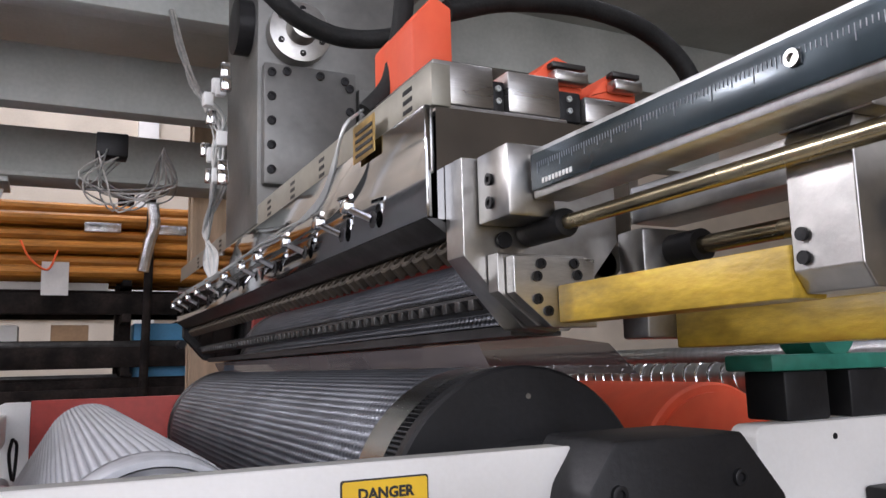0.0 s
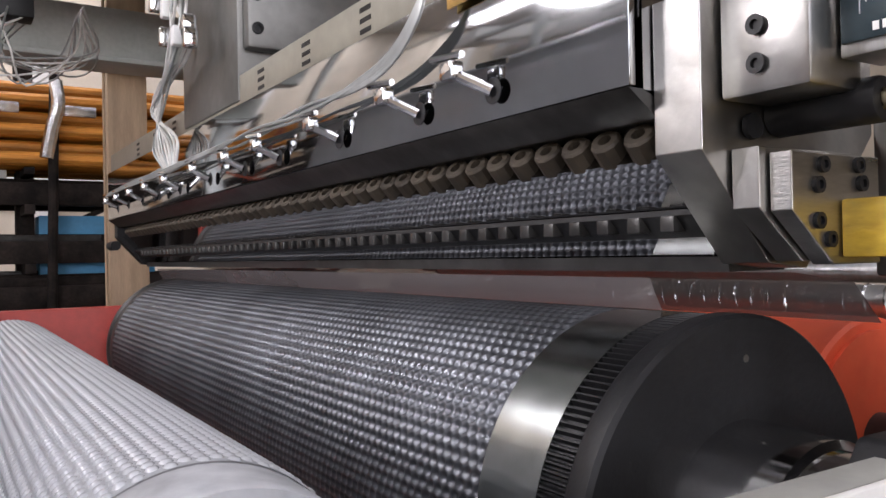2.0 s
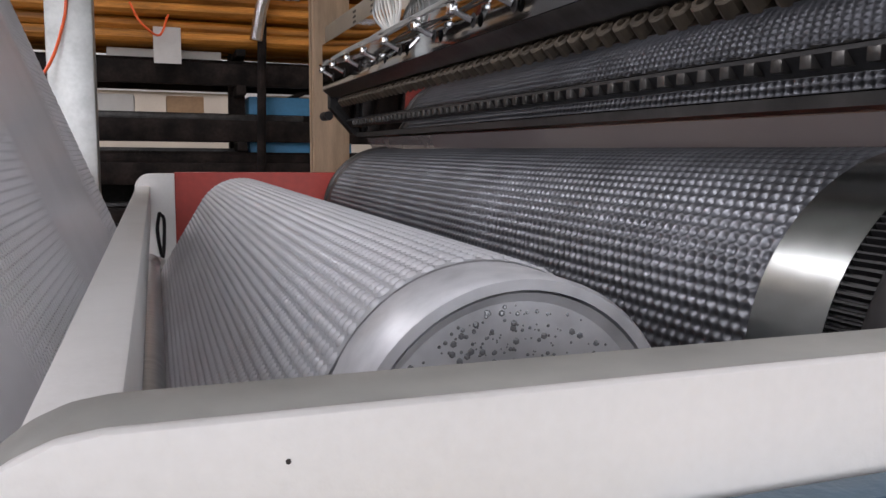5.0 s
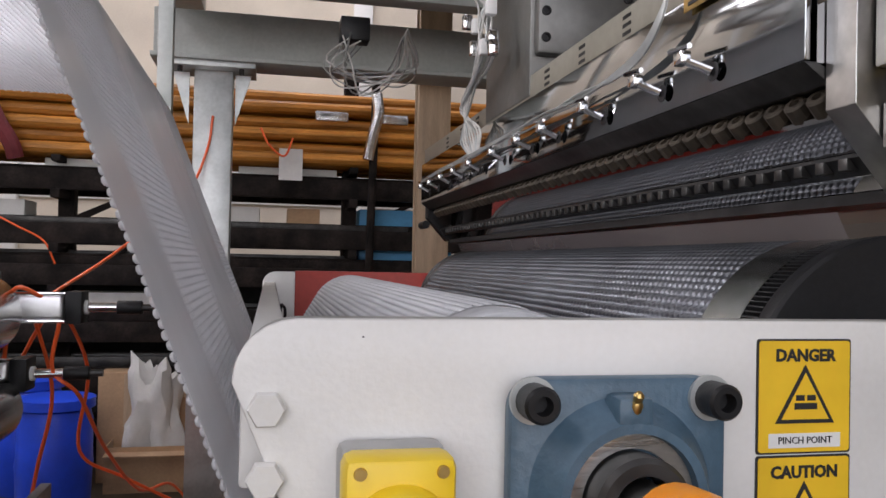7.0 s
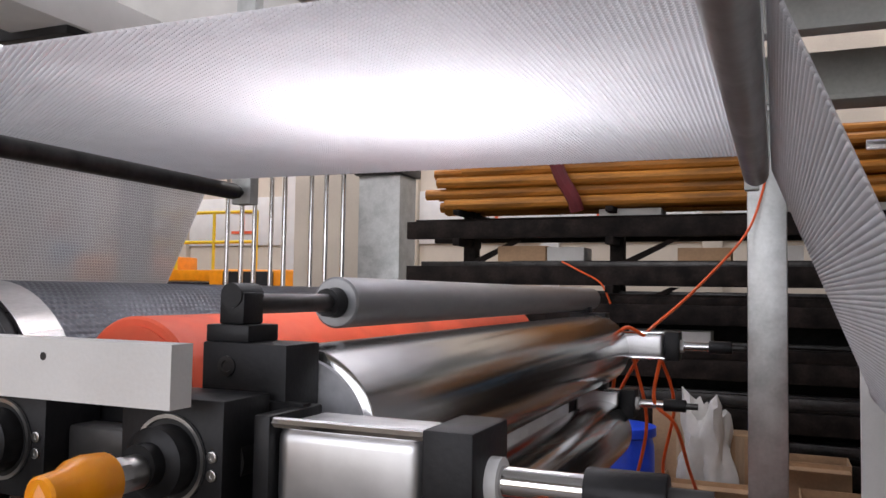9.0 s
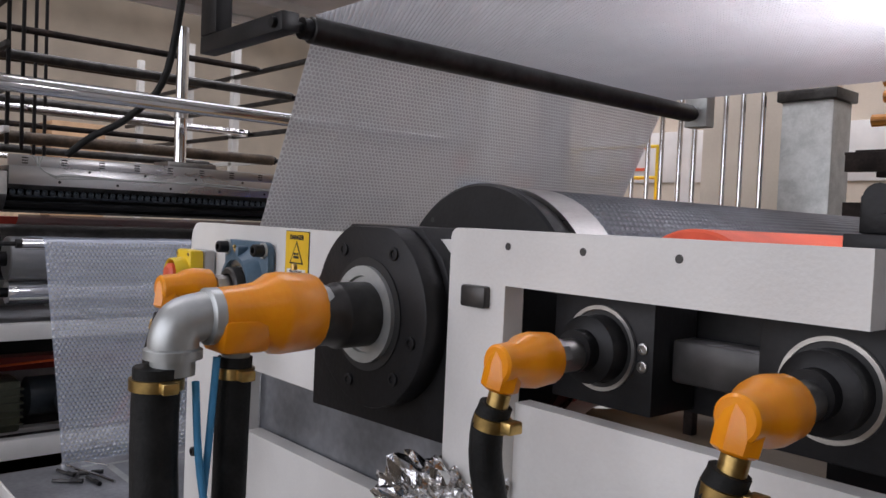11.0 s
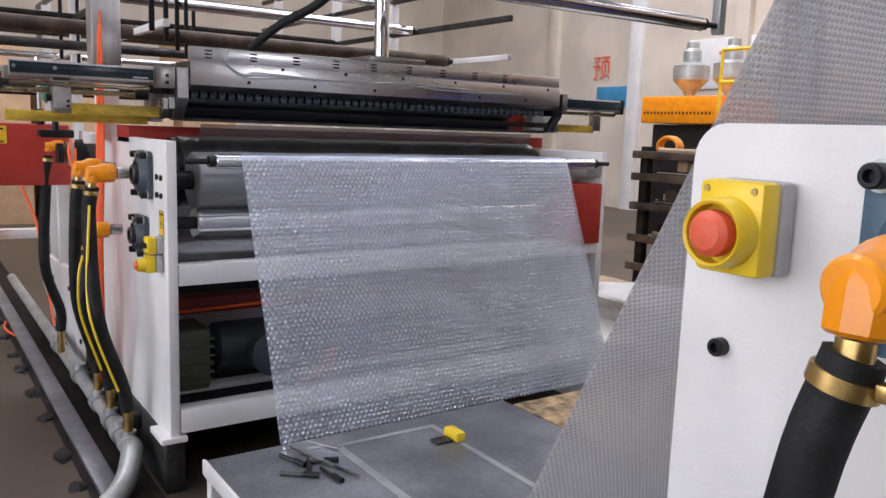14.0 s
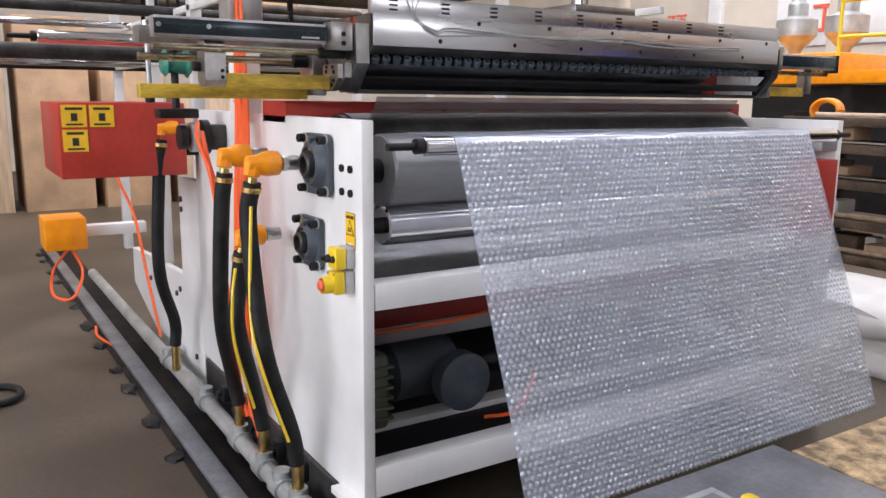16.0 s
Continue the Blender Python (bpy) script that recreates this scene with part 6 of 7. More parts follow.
part("bracket", box(-4.32, -4.29, 2.02, 2.07, 1.09, 1.18, 0.003), GROUND, fc)
part("yellow_bar", box(-4.325, -4.293, 1.77, 2.03, 1.08, 1.114, 0.002), OLDBAR, fc, "scuffed yellow painted bar")
part("clamp_block", box(-4.33, -4.25, 1.757, 1.7695, 1.075, 1.14, 0.002), STEEL, fc)
rng = random.Random(14)
for j in range(3):
    w = thing("wire", (-4.19, 0.9, 1.24), "grey sheathed wire along the die cover", "wire", "die wires")
    pts = [(-4.188 + 0.004 * j, 0.22 + 0.02 * j, 1.31), (-4.186, 0.25, 1.262), (-4.185, 0.31, 1.222 + 0.004 * j)]
    pts += [(-4.188, 0.36 + 0.19 * k, 1.226 + 0.004 * j + rng.uniform(-0.007, 0.007)) for k in range(7)]
    part("lead", cable(pts, 0.0022, 6, steps=5), GALV, w)
for k in range(6):
    for z in (1.205, 1.255):
        part("hole", lathe((-4.1948, 0.33 + 0.24 * k + (0.12 if z > 1.22 else 0), z), (1, 0, 0), [(0, 0.006), (0.0006, 0.006)], 12), BLACK, die4)
redbeam = thing("red_beam", (-4.4, 0.9, 1.0), "red painted cross beam under the die", "beam")
part("beam", box(-4.62, -4.44, 0.0, 1.85, 0.99, 1.05, 0.003), RED, redbeam)
melt4 = thing("melt_film", (-4.35, 0.9, 1.04), "smoky film between die and roll", "film")
part("sheet", web([(-4.30, 1.064), (-4.32, 1.03), (-4.35, 1.018)], 0.2, 1.66), MELT, melt4)

for x, z, w in ((-4.21, 0.90, 0.15), (-4.26, 0.70, 0.13)):
    bearing("flange_bearing", x, -0.002, z, w, m=DARKCAST)
for x, z, s, e in ((-4.28, 0.90, 0.95, (-4.24, -0.07, 0.12)), (-4.50, 0.905, 0.95, (-4.72, -0.07, 0.12)), (-4.42, 0.70, 0.85, (-4.5, -0.07, 0.12)), (-5.28, 0.95, 0.8, (-5.42, -0.09, 0.12))):
    u, tip = rotary_union(x, -0.035, z, s)
    hose([tip + Vector((0, 0, -0.012)), tip + Vector((-0.01, -0.01, -0.12)), ((tip.x + e[0]) / 2 + 0.05, -0.16, 0.45), (e[0] + 0.01, -0.09, 0.22), e], 0.0215)
    n = thing("pipe_nipple", e, "brass hose tail on the water pipe", "pipe fitting", "pipe nipples")
    part("tail", rod((e[0], e[1], 0.02), e, 0.016, 16), BRASS, n)
for hx0, hx1 in ((-4.28, -4.24), (-4.42, -4.5)):
    ys = thing("hose_stripe_line", (hx1, -0.1, 0.12), "thin yellow line along a black water hose", "hose", "yellow lines")
    part("line", cable([(hx0 + 0.021, -0.165, 0.80 if hx0 > -4.3 else 0.62), (hx0 + 0.05, -0.185, 0.55), ((hx0 + hx1) / 2 + 0.072, -0.178, 0.42), (hx1 + 0.032, -0.105, 0.2)], 0.0045, 6), YELLOW, ys)
w4 = warning_label(-4.075, 0.80, w=0.05, h=0.085)
emergency_stop(-4.05, -0.002, 0.640, 0.75)
kb = thing("control_box", (-4.05, -0.002, 0.70), "yellow and grey switch box with two black knobs", "switch")
part("base", box(-4.074, -4.026, -0.022, 0.0, 0.672, 0.722, 0.004), bpy.data.materials["grey_plastic"], kb)
part("cover", box(-4.074, -4.026, -0.05, -0.0225, 0.672, 0.722, 0.005), YELLOW, kb)
for x in (-4.063, -4.038):
    part("knob", lathe((x, -0.05, 0.697), (0, -1, 0), [(0, 0.008), (0.006, 0.008), (0.008, 0.006), (0.02, 0.0055)], 16), BLACK, kb)
pipe = thing("water_pipe", (-5, -0.07, 0), "galvanised water pipe with fittings along the machine foot", "pipe")
part("pipe", rod((-7.5, -0.07, 0.0), (-4.25, -0.07, 0.0), 0.026, 20), GALV, pipe)
for x in (-5.62, -5.1, -4.72, -4.5, -4.36, -4.24):
    part("coupling", rod((x - 0.03, -0.07, 0.0), (x + 0.03, -0.07, 0.0), 0.034, 16), GALV, pipe)
    part("tee", rod((x, -0.07, 0.0), (x, -0.07, 0.05), 0.026, 16), GALV, pipe)
hose([(-4.25, -0.07, 0.0), (-4.15, -0.08, 0.01), (-4.03, -0.14, -0.05), (-3.92, -0.27, FLOOR + 0.034), (-3.87, -0.40, FLOOR + 0.034), (-3.82, -0.6, FLOOR + 0.034), (-3.6, -0.9, FLOOR + 0.034)], 0.034, "thick grey ribbed suction hose on the floor", GALV, "suction_hose", "suction hoses")
gut = thing("floor_channel", (-5.5, -0.17, FLOOR), "dark oily floor channel along the machine", "channel", kind="structure")
part("channel", box(-9.0, -3.9, -0.215, -0.02, FLOOR + 0.0255, FLOOR + 0.031, 0.002), RUST, gut, "oily dark gutter floor")
part("lip", box(-9.0, -3.95, -0.19, -0.125, FLOOR + 0.0255, FLOOR + 0.045, 0.004), PLATE, gut, "grey steel gutter lip")
rng = random.Random(31)
for k in range(14):
    x, w = -4.1 - 0.36 * k + rng.uniform(-0.1, 0.1), rng.uniform(0.03, 0.08)
    f = thing("oily_rag", (x, -0.24, FLOOR), "small dark lump of waste on the floor", "waste", "floor waste")
    bm = bmesh.new()
    bmesh.ops.create_icosphere(bm, subdivisions=2, radius=1)
    for v in bm.verts:
        n = 1 + 0.5 * noise.noise(v.co * 2 + Vector((k, 0, 0)))
        v.co = Vector((x + v.co.x * w * n, -0.235 + v.co.y * 0.03 * n, FLOOR + 0.025 + max(0, v.co.z) * 0.018 * n))
    part("lump", bm, BLACK, f)
mot = thing("motor_gearbox", (-4.45, 0.4, 0.13), "dark grey electric motor with an olive gearbox", "motor")
part("gearbox", box(-4.45, -4.27, 0.10, 0.22, 0.14, 0.36, 0.015), material("olive_paint", (0.14, 0.15, 0.10), 0.5), mot)
for k in range(6):
    part("fin", box(-4.46, -4.26, 0.092, 0.228, 0.17 + 0.03 * k, 0.178 + 0.03 * k), bpy.data.materials["olive_paint"], mot)
part("motor", lathe((-4.36, 0.24, 0.27), (0, 1, 0), [(0, 0.05), (0.02, 0.085), (0.22, 0.085), (0.225, 0.075)], 32), DARKCAST, mot)
part("fan_cover", lathe((-4.25, 0.43, 0.26), (1, 0, 0), [(0, 0.085), (0.05, 0.085), (0.06, 0.07), (0.061, 0.03), (0.05, 0.0)], 32), DARKCAST, mot)
for pts in ([(-4.2, 0.5, 0.14), (-4.12, 0.55, 0.18), (-4.12, 0.62, 0.28), (-4.2, 0.66, 0.2), (-4.15, 0.6, 0.14)], [(-4.3, 0.1, 0.42), (-4.2, 0.35, 0.45), (-4.3, 0.6, 0.43)],
            [(-4.75, -0.03, 1.3), (-4.70, -0.05, 1.0), (-4.72, -0.06, 0.6), (-4.66, -0.06, 0.2), (-4.60, -0.05, 0.05)], [(-4.72, -0.03, 1.5), (-4.66, -0.05, 1.1), (-4.65, -0.06, 0.7), (-4.7, -0.06, 0.3), (-4.62, -0.04, 0.05)],
            [(-4.74, -0.03, 1.35), (-4.68, -0.055, 0.9), (-4.74, -0.06, 0.45), (-4.64, -0.05, 0.1)]):
    t = thing("air_tube", pts[-1], "bundle of loose orange air tube", "tube", "air tubes")
    part("tube", cable(pts, 0.0055, 8, steps=8), OTUBE, t)
for k in range(5):
    x = -4.60 - 0.022 * k
    pts = [(x - 0.1, -0.03, 1.45 - 0.1 * k), (x, -0.05, 1.0), (x + 0.03, -0.07, 0.62), (x - 0.02 + 0.02 * k, -0.06, 0.3), (x, -0.05, 0.09)]
    t = thing("air_tube", pts[-1], "bundle of loose orange air tube", "tube", "air tubes")
    part("tube", cable(pts, 0.0048, 8, steps=6), OTUBE, t)
for pts in ([(-4.93, -0.10, 0.98), (-4.86, -0.12, 0.93), (-4.80, -0.10, 0.8), (-4.80, -0.07, 0.5), (-4.74, -0.06, 0.2), (-4.70, -0.05, 0.08)],
            [(-4.92, -0.09, 0.95), (-4.84, -0.10, 0.88), (-4.78, -0.08, 0.7), (-4.82, -0.07, 0.4), (-4.76, -0.05, 0.15)],
            [(-6.2, -0.12, 0.95), (-6.1, -0.15, 0.75), (-6.0, -0.1, 0.55), (-5.9, -0.08, 0.3), (-5.8, -0.06, 0.05)],
            [(-6.25, -0.33, 0.39), (-6.3, -0.4, 0.28), (-6.2, -0.42, 0.19), (-6.05, -0.36, 0.20), (-6.15, -0.3, 0.29), (-6.22, -0.33, 0.388)],
            [(-6.6, -0.2, FLOOR + 0.03), (-6.4, -0.22, FLOOR + 0.035), (-6.2, -0.17, FLOOR + 0.03), (-6.4, -0.14, FLOOR + 0.03), (-6.6, -0.18, FLOOR + 0.03)]):
    t = thing("air_tube", pts[-1], "bundle of loose orange air tube", "tube", "air tubes")
    part("tube", cable(pts, 0.0065, 8, steps=8), OTUBE, t)
for k in range(5):
    f = thing("pipe_clamp", (-4.33 - 0.17 * k, -0.02, 0.0), "small black clamp on the machine foot", "clamp", "pipe clamps")
    part("clamp", box(-4.35 - 0.17 * k, -4.31 - 0.17 * k, -0.04, -0.0005, 0.02, 0.075, 0.008), BLACK, f)
    part("screw", rod((-4.33 - 0.17 * k, -0.055, 0.05), (-4.33 - 0.17 * k, -0.04, 0.05), 0.012, 10), BLACK, f)
redbox = thing("red_cabinet", (-5.4, 0.1, 0.8), "red painted guard box with yellow labels", "guard")
part("box", box(-5.75, -5.27, -0.455, -0.05, 0.785, 1.035, 0.004), RED, redbox)
part("arm", box(-5.6, -5.3, -0.0495, 0.2, 0.85, 0.95, 0.004), BLACK, redbox)
for y, z in ((-0.445, 0.955), (-0.36, 0.955), (-0.445, 0.875)):
    lab = part("label", box(-5.2695, -5.2665, y, y + 0.076, z, z + 0.072), SIGNY, redbox)
    bm = box(-5.2662, -5.2655, y + 0.012, y + 0.064, z + 0.056, z + 0.064)
    box(-5.2662, -5.2655, y + 0.028, y + 0.048, z + 0.02, z + 0.045, bm=bm)
    box(-5.2662, -5.2655, y + 0.012, y + 0.064, z + 0.006, z + 0.012, bm=bm)
    part("lettering", bm, INK_SHADE, lab)
valve = thing("water_valve", (-5.0, -0.12, 1.1), "green cast valve with black bolts above the rolls", "valve", "valves")
part("body", lathe((-5.02, -0.18, 1.16), (0, 1, 0), [(0, 0.03), (0.012, 0.042), (0.02, 0.03), (0.07, 0.034), (0.078, 0.045), (0.09, 0.03)], 24), TEAL, valve)
part("stem", rod((-5.02, -0.14, 1.02), (-5.02, -0.14, 1.24), 0.012, 14), BLACK, valve)
part("wheel", lathe((-5.02, -0.14, 1.24), (0, 0, 1), [(0, 0.01), (0.002, 0.034), (0.012, 0.034), (0.014, 0.01)], 24), TEAL, valve)
part("foot", box(-5.06, -4.98, -0.2, -0.08, 0.99, 1.02, 0.004), BLACK, valve)
joint = thing("swivel_joint", (-5.0, -0.1, 0.93), "black bolted swivel joint beside the red guard box", "pipe fitting")
for k in range(3):
    part("disc", lathe((-5.0, -0.05 - 0.035 * k, 0.93), (0, -1, 0), [(0, 0.055 - 0.008 * k), (0.022, 0.055 - 0.008 * k), (0.024, 0.04 - 0.008 * k)], 24), BLACK if k != 1 else GALV, joint)
part("link", box(-5.04, -4.96, -0.05, 0.0, 0.89, 0.97, 0.004), DARKM, joint)
gauge = thing("thermometer_pipe", (-5.31, -0.16, 0.98), "thin steel pipe standing on a water union", "pipe")
part("pipe", rod((-5.31, -0.155, 0.98), (-5.31, -0.155, 1.26), 0.009, 12), GALV, gauge)
part("sleeve", rod((-5.31, -0.155, 0.985), (-5.31, -0.155, 1.10), 0.0165, 14), HOSE, gauge, "black rubber sleeve")
part("tip", rod((-5.31, -0.155, 1.26), (-5.31, -0.155, 1.31), 0.014, 12), CHROME, gauge)
low = thing("white_base", (-6.0, 0.1, FLOOR), "white painted lower frame with bolt holes", "machine frame")
part("plate", prism([(-5.352, FLOOR + 0.03), (-5.352, 0.75), (-5.62, 0.75), (-5.62, 0.35), (-6.6, 0.30), (-6.6, 0.12), (-5.9, FLOOR + 0.03)], 0.0, 0.03, 0.003), WHITE, low)
part("post", box(-6.02, -5.96, 0.0, 0.05, 0.33, 0.785, 0.003), WHITE, low)
for x, z in ((-5.66, 0.28), (-5.72, 0.25), (-6.2, 0.22), (-5.58, 0.62), (-5.58, 0.66), (-5.45, 0.05)):
    part("bolt", lathe((x, 0.0, z), (0, -1, 0), [(0, 0.012), (0.006, 0.012), (0.008, 0.01)], 8), DARKM, low)
yb = thing("orange_box", (-6.8, -0.2, 0.3), "orange-yellow painted electric box on a white arm", "box")
part("box", box(-6.35, -6.15, -0.44, -0.27, 0.39, 0.53, 0.006), ORANGE, yb)
part("arm", box(-6.30, -6.24, -0.2695, -0.0005, 0.43, 0.48, 0.003), WHITE, yb)
cyl = thing("lift_cylinder", (-4.75, -0.02, 1.25), "grey square air cylinder standing beside the die", "cylinder")
part("barrel", box(-4.80, -4.70, -0.06, 0.04, 1.26, 1.50, 0.006), ALU, cyl)
part("foot", box(-4.82, -4.68, -0.07, 0.05, 1.235, 1.2595, 0.003), BLACK, cyl)
part("top", box(-4.81, -4.69, -0.065, 0.045, 1.5005, 1.52, 0.004), BLACK, cyl)
part("post", box(-4.79, -4.71, -0.04, 0.03, 0.99, 1.235, 0.003), WHITE, cyl)

# the winder behind: bright and dark rollers in a frame
wind = thing("winder_frame", (-7, 0.9, FLOOR), "white frame carrying many horizontal rollers", "machine frame")
for y in (0.35, 2.30):
    for x in (-6.7, -7.6, -8.8):
        part("post", box(x, x + 0.07, y, y + 0.06, FLOOR, 2.6, 0.004), WHITE, wind)
    for z in (1.25, 1.5, 1.72, 1.95, 2.2):
        part("side_rail", box(-9.1, -5.3, y, y + 0.03, z - 0.017, z + 0.017, 0.003), DARKM if z > 1.6 else WHITE, wind)
rng = random.Random(5)
for k in range(16):
    x, z = -5.45 - 0.22 * k + rng.uniform(-0.05, 0.05), (1.25, 1.5, 1.72, 1.95, 2.2)[(k * 3) % 5]
    guide_roller(x, z, -0.55 + rng.uniform(-0.3, 0.2), 2.25, 0.022 + 0.007 * (k % 3), "long horizontal roller of the winder behind the die", (CHROME, DARKM, BROWNST, RUST, CHROME, DARKM)[k % 6], group="winder rollers")
for k in range(9):
    x = -4.95 - 0.42 * k
    s = thing("hanging_strap", (x, 0.9, 2.6), "black strap hanging from the frame above", "strap", "hanging straps")
    part("strap", box(x, x + 0.02, 0.2 + 0.17 * (k % 5), 0.22 + 0.17 * (k % 5), 1.42, 5.57, 0.003), BLACK, s)
boards = thing("stacked_boards", (-11, 0, FLOOR), "stacks of pale pink boards and cartons far behind", "stack")
for k in range(6):
    part("board", box(-12.2, -11.2, -1.6 + 0.75 * k, -0.95 + 0.75 * k, FLOOR, 1.1 + 0.35 * ((k * 3) % 4), 0.02), (CARD, WOOD, CARD)[k % 3], boards)

hose([(-4.42, 0.42, 1.335), (-4.35, 0.50, 1.42), (-4.2, 0.62, 1.52), (-4.05, 0.72, 1.72), (-3.9, 0.75, 2.3)], 0.016, "thick black cable rising from the die", HOSE, "cable_hose", "cable hoses")
# the second machine stands a little lower and further on
for ob in set(bpy.data.objects) - BEFORE:
    if ob.parent is None:
        ob.location += Vector((-0.036, 0, -0.025))

# low table and floor plate in front of the curtain
tab = thing("low_table", (-3.3, 0.6, FLOOR), "low welded table with a worn steel plate top", "table")
part("top", box(-3.615, -2.62, -0.02, 0.98, 0.135, 0.160, 0.003), PLATE, tab)
part("rim", box(-3.62, -2.62, -0.03, -0.0205, 0.12, 0.163, 0.003), WHITE, tab)
for x, y in ((-3.615, -0.02), (-2.66, -0.02), (-3.615, 0.94), (-2.66, 0.94)):
    part("leg", box(x, x + 0.035, y, y + 0.035, FLOOR, 0.1345, 0.003), WHITE, tab)
for x0, x1, y0, y1 in ((-3.54, -3.522, 0.31, 0.65), (-3.521, -2.95, 0.31, 0.335), (-3.521, -2.95, 0.632, 0.65), (-2.949, -2.925, 0.31, 0.65), (-3.56, -3.541, 0.24, 0.32)):
    part("tape", box(x0, x1, y0, y1, 0.1603, 0.1612), GALV, tab, "shiny strip of clear tape")
ply = thing("chipboard_sheet", (-3.2, 1.5, 0.14), "rough yellow-brown chipboard sheet beside the steel table", "board")
part("sheet", box(-3.57, -2.62, 0.99, 2.1, 0.13, 0.158, 0.003), PLY, ply)
for x, y in ((-3.5, 1.05), (-3.5, 2.0), (-2.7, 1.05), (-2.7, 2.0)):
    part("leg", box(x, x + 0.05, y, y + 0.05, FLOOR, 0.1295, 0.003), WHITE, ply)
wr = thing("spanner", (-3.5, 0.1, 0.16), "bright steel spanner lying on the table", "tool", "tools")
part("shank", cable([(-3.575, 0.195, 0.167), (-3.50, 0.21, 0.170), (-3.42, 0.245, 0.168), (-3.31, 0.274, 0.167)], 0.0055, 10), CHROME, wr)
part("jaw", lathe((-3.582, 0.192, 0.162), (0, 0, 1), [(0, 0.014), (0.01, 0.014)], 12), CHROME, wr)
wr2 = thing("steel_rod", (-3.5, 0.2, 0.16), "thin bright rod lying on the table", "tool", "tools")
part("shank", rod((-3.59, 0.262, 0.166), (-3.50, 0.315, 0.166), 0.004, 10), CHROME, wr2)
for k, (x, y, a) in enumerate(((-3.49, 0.17, 0.3), (-3.43, 0.19, -0.4), (-3.40, 0.15, 0.9), (-3.36, 0.22, 0.1), (-3.45, 0.23, 1.2))):
    tl = thing("hand_tool", (x, y, 0.16), "small dark steel tool lying on the table", "tool", "tools")
    dx, dy = 0.05 * math.cos(a), 0.05 * math.sin(a)
    part("shank", rod((x - dx, y - dy, 0.1665), (x + dx, y + dy, 0.1665), 0.006, 8), DARKM, tl)
    part("grip", rod((x + dx * 0.2, y + dy * 0.2, 0.1685), (x + dx, y + dy, 0.1685), 0.008, 8), BLACK, tl)
kn = thing("yellow_cutter", (-3.3, 0.5, 0.16), "small yellow knife handle on the table", "tool", "tools")
part("handle", box(-3.45, -3.38, 0.625, 0.66, 0.1605, 0.19, 0.008), YELLOW, kn)
part("blade", box(-3.435, -3.395, 0.57, 0.6245, 0.1605, 0.167, 0.001), DARKM, kn)

# far right: orange extruder with hoppers, second rack
ext = thing("extruder", (-6.2, 4.5, 0.6), "orange-yellow extruder bed with guard rails and two hoppers", "extruder")
part("bed", box(-8.1, -7.0, 6.5, 7.4, 1.2, 1.5, 0.02), ORANGE, ext)
part("body", box(-8.0, -5.2, 6.6, 7.4, FLOOR, 1.19, 0.02), BLACK, ext)
part("platform", box(-6.95, -5.3, 6.3, 7.4, 1.2, 1.32, 0.01), ORANGE, ext)
for x in (-6.9, -6.4, -5.9, -5.35):
    part("rail_post", rod((x, 6.32, 1.32), (x, 6.32, 1.95), 0.018, 10), YELLOW, ext)
for z in (1.62, 1.94):
    part("hand_rail", rod((-6.9, 6.32, z), (-5.35, 6.32, z), 0.018, 10), YELLOW, ext)
for x in (-7.75, -7.2):
    part("hopper", lathe((x, 6.9, 1.5), (0, 0, 1), [(0, 0.05), (0.06, 0.07), (0.2, 0.2), (0.36, 0.2), (0.4, 0.1), (0.52, 0.1), (0.55, 0.07), (0.62, 0.07)], 32), GALV, ext, "grey hopper")
for k in range(20):
    part("vent", box(-8.05 + 0.05 * k, -8.03 + 0.05 * k, 6.496, 6.4995, 1.3, 1.33), BLACK, ext)
cp = thing("hall_column", (-4.15, 3.36, FLOOR), "pale galvanised column beside the parts rack", "column")
part("shaft", box(-4.25, -4.06, 3.3, 3.42, FLOOR, 2.9, 0.006), GALV, cp)
part("base_plate", box(-4.31, -4.0, 3.24, 3.48, FLOOR, FLOOR + 0.015, 0.002), GALV, cp)
rack2 = thing("storage_rack", (-4.3, 3.7, FLOOR), "rusty rack with bars and small parts beside the machine", "rack", "storage racks")
for x in (-5.4, -3.2):
    for y in (3.55, 4.0):
        part("upright", box(x, x + 0.06, y, y + 0.06, FLOOR, 0.98, 0.003), RUST, rack2)
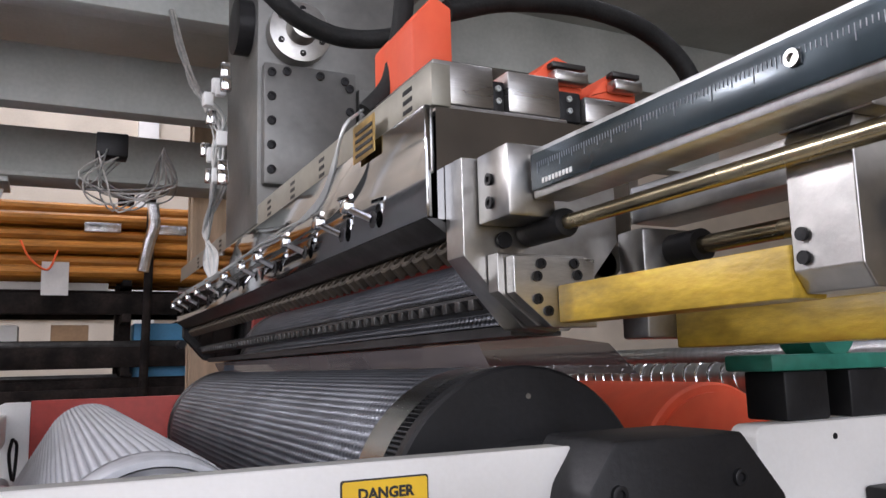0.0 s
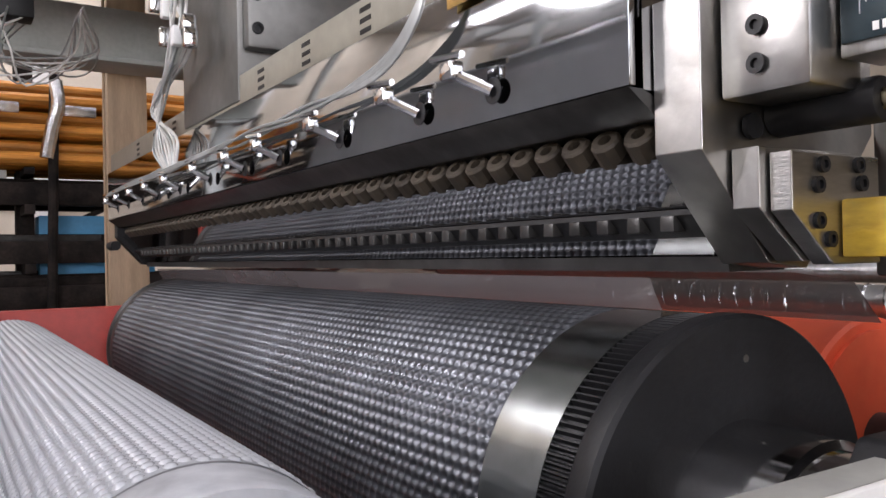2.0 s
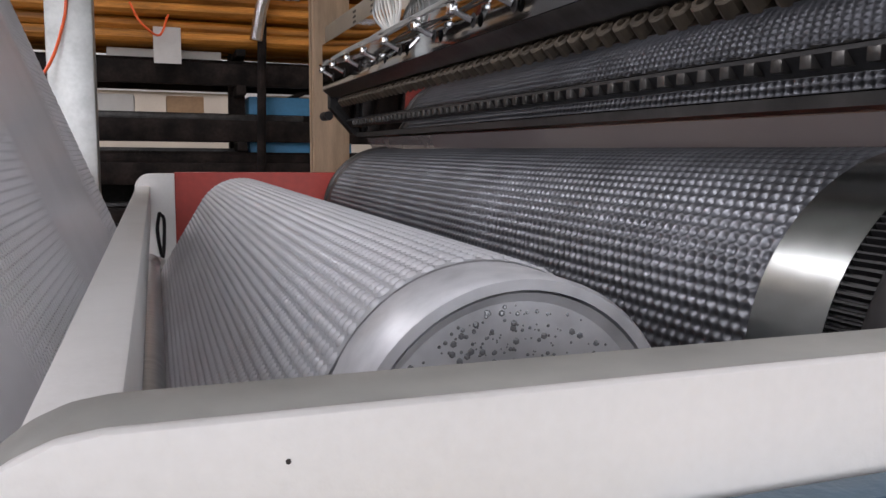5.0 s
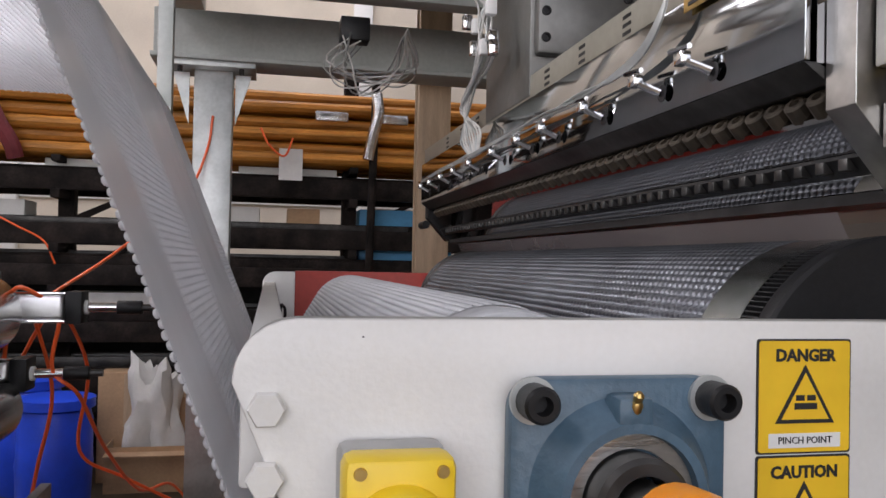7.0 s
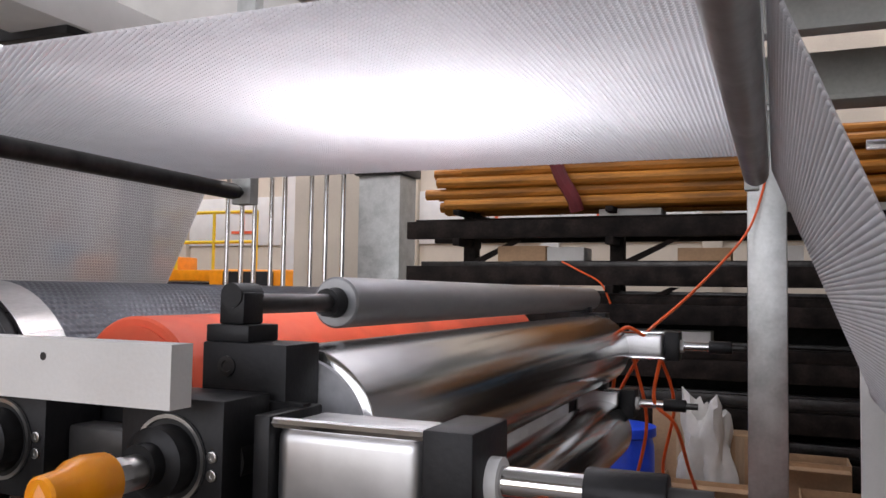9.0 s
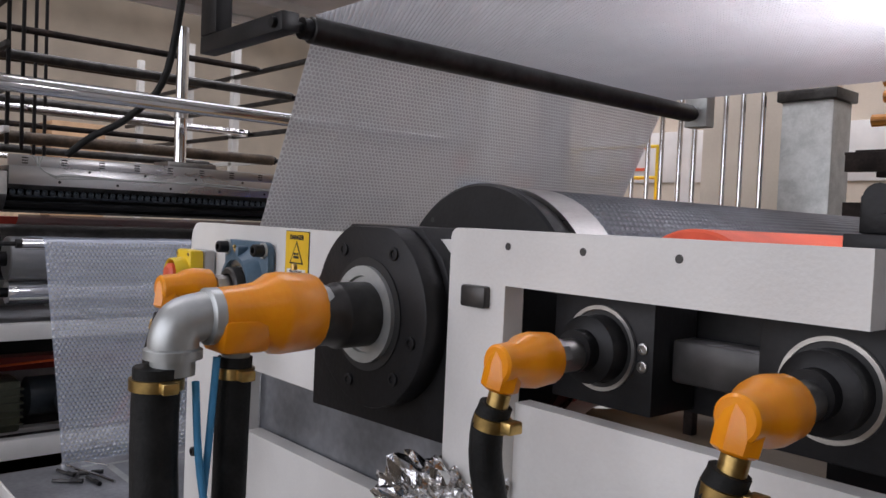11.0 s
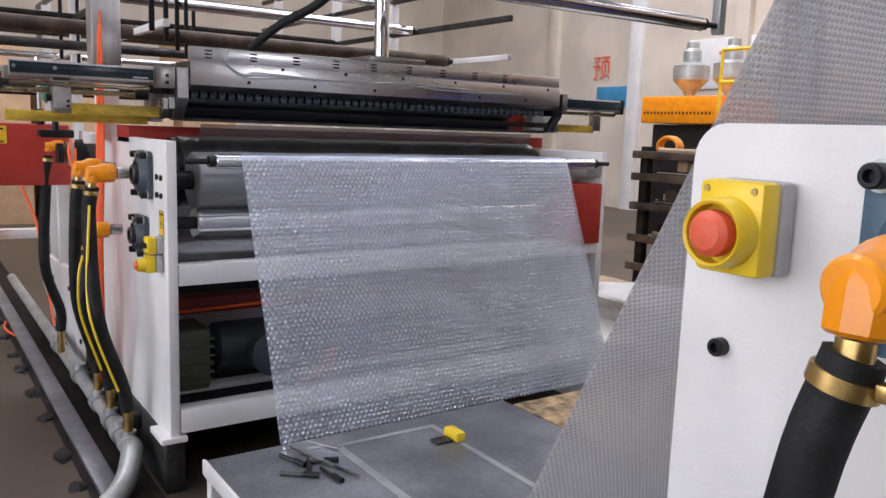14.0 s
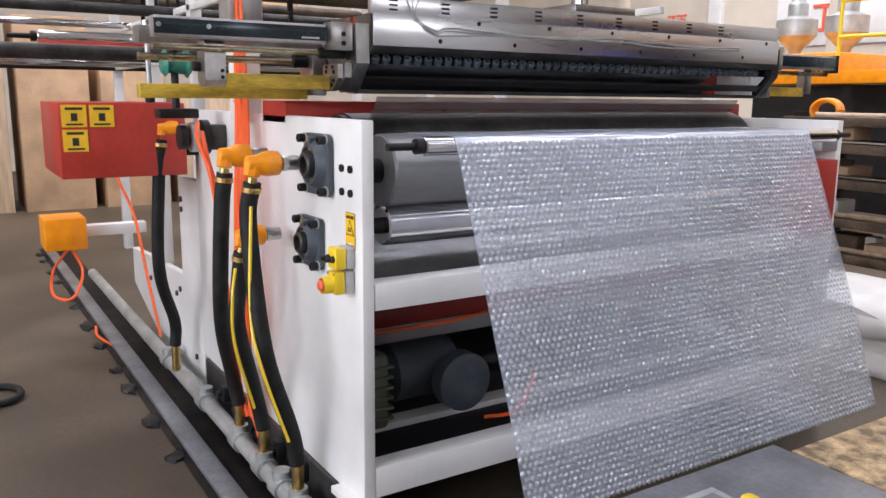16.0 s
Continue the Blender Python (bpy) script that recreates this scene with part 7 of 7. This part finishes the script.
for z in (0.93, 0.78, 0.58, 0.36, 0.16):
    part("beam", box(-5.45, -3.1, 3.52, 3.58, z - 0.03, z + 0.02, 0.003), BROWNST, rack2)
    part("shelf", box(-5.45, -3.1, 3.585, 4.05, z - 0.02, z, 0.002), BROWNST, rack2)
    part("bar", rod((-5.3, 3.62, z + 0.03), (-3.15, 3.64, z + 0.028), 0.016, 10), CHROME if z in (0.58, 0.78) else WOOD, rack2)
rng = random.Random(21)
for k in range(26):
    z = rng.choice((0.955, 0.80, 0.60, 0.38, 0.18))
    x = -5.3 + rng.uniform(0, 2.0)
    w = rng.uniform(0.05, 0.22)
    mt = rng.choice((WOOD, CARD, DARKM, YELLOW, RBTN, PAPER, BROWNST, BROWNST, RUST))
    p = thing("spare_part", (x, 3.75, z), "small loose spare part lying on the rack shelf", "part", "spare parts")
    part("piece", box(x, x + w, 3.62 + rng.uniform(0, 0.1), 3.75 + rng.uniform(0, 0.15), z, z + rng.uniform(0.03, 0.11), 0.008), mt, p)
reel = thing("orange_hose_reel", (-5.3, 3.7, 0.95), "coil of bright orange hose on top of the rack", "hose")
for j in range(3):
    part("coil", cable([(-5.3 + 0.085 * math.cos(a), 3.7 + 0.02 * j, 0.985 + 0.06 * math.sin(a)) for a in (2 * math.pi * k / 12 for k in range(13))], 0.014, 8, steps=3), ORANGE, reel)
blue = thing("blue_board", (-11, 8.95, 1.9), "blue board hung on the cream wall", "board")
part("board", box(-11.3, -10.5, 8.94, 8.99, 1.5, 1.82, 0.005), CYAN, blue)
for k in range(9):
    x = -12.5 + 1.9 * k
    w = tagged(new("pilaster_%d" % (k + 1)), "tall pale pilaster strip on the cream factory wall", "pilaster", kind="structure")
    w.location = (x, 8.95, FLOOR)
    part("strip", box(x, x + 0.22, 8.90, 8.999, FLOOR, 6.4, 0.004), SIGNW if k % 2 else WALL, w)
duct = thing("roof_truss", (-5, 3, 4.2), "roof truss of grey steel", "truss", kind="structure")
for x in (-12, -7.5, -3, 1.5, 6):
    part("chord", box(x, x + 0.12, -6.5, 9, 5.6, 5.75), GREYPAINT, duct)
part("purlin", box(-12, 6, 0.15, 0.95, 5.55, 5.599), GREYPAINT, duct)
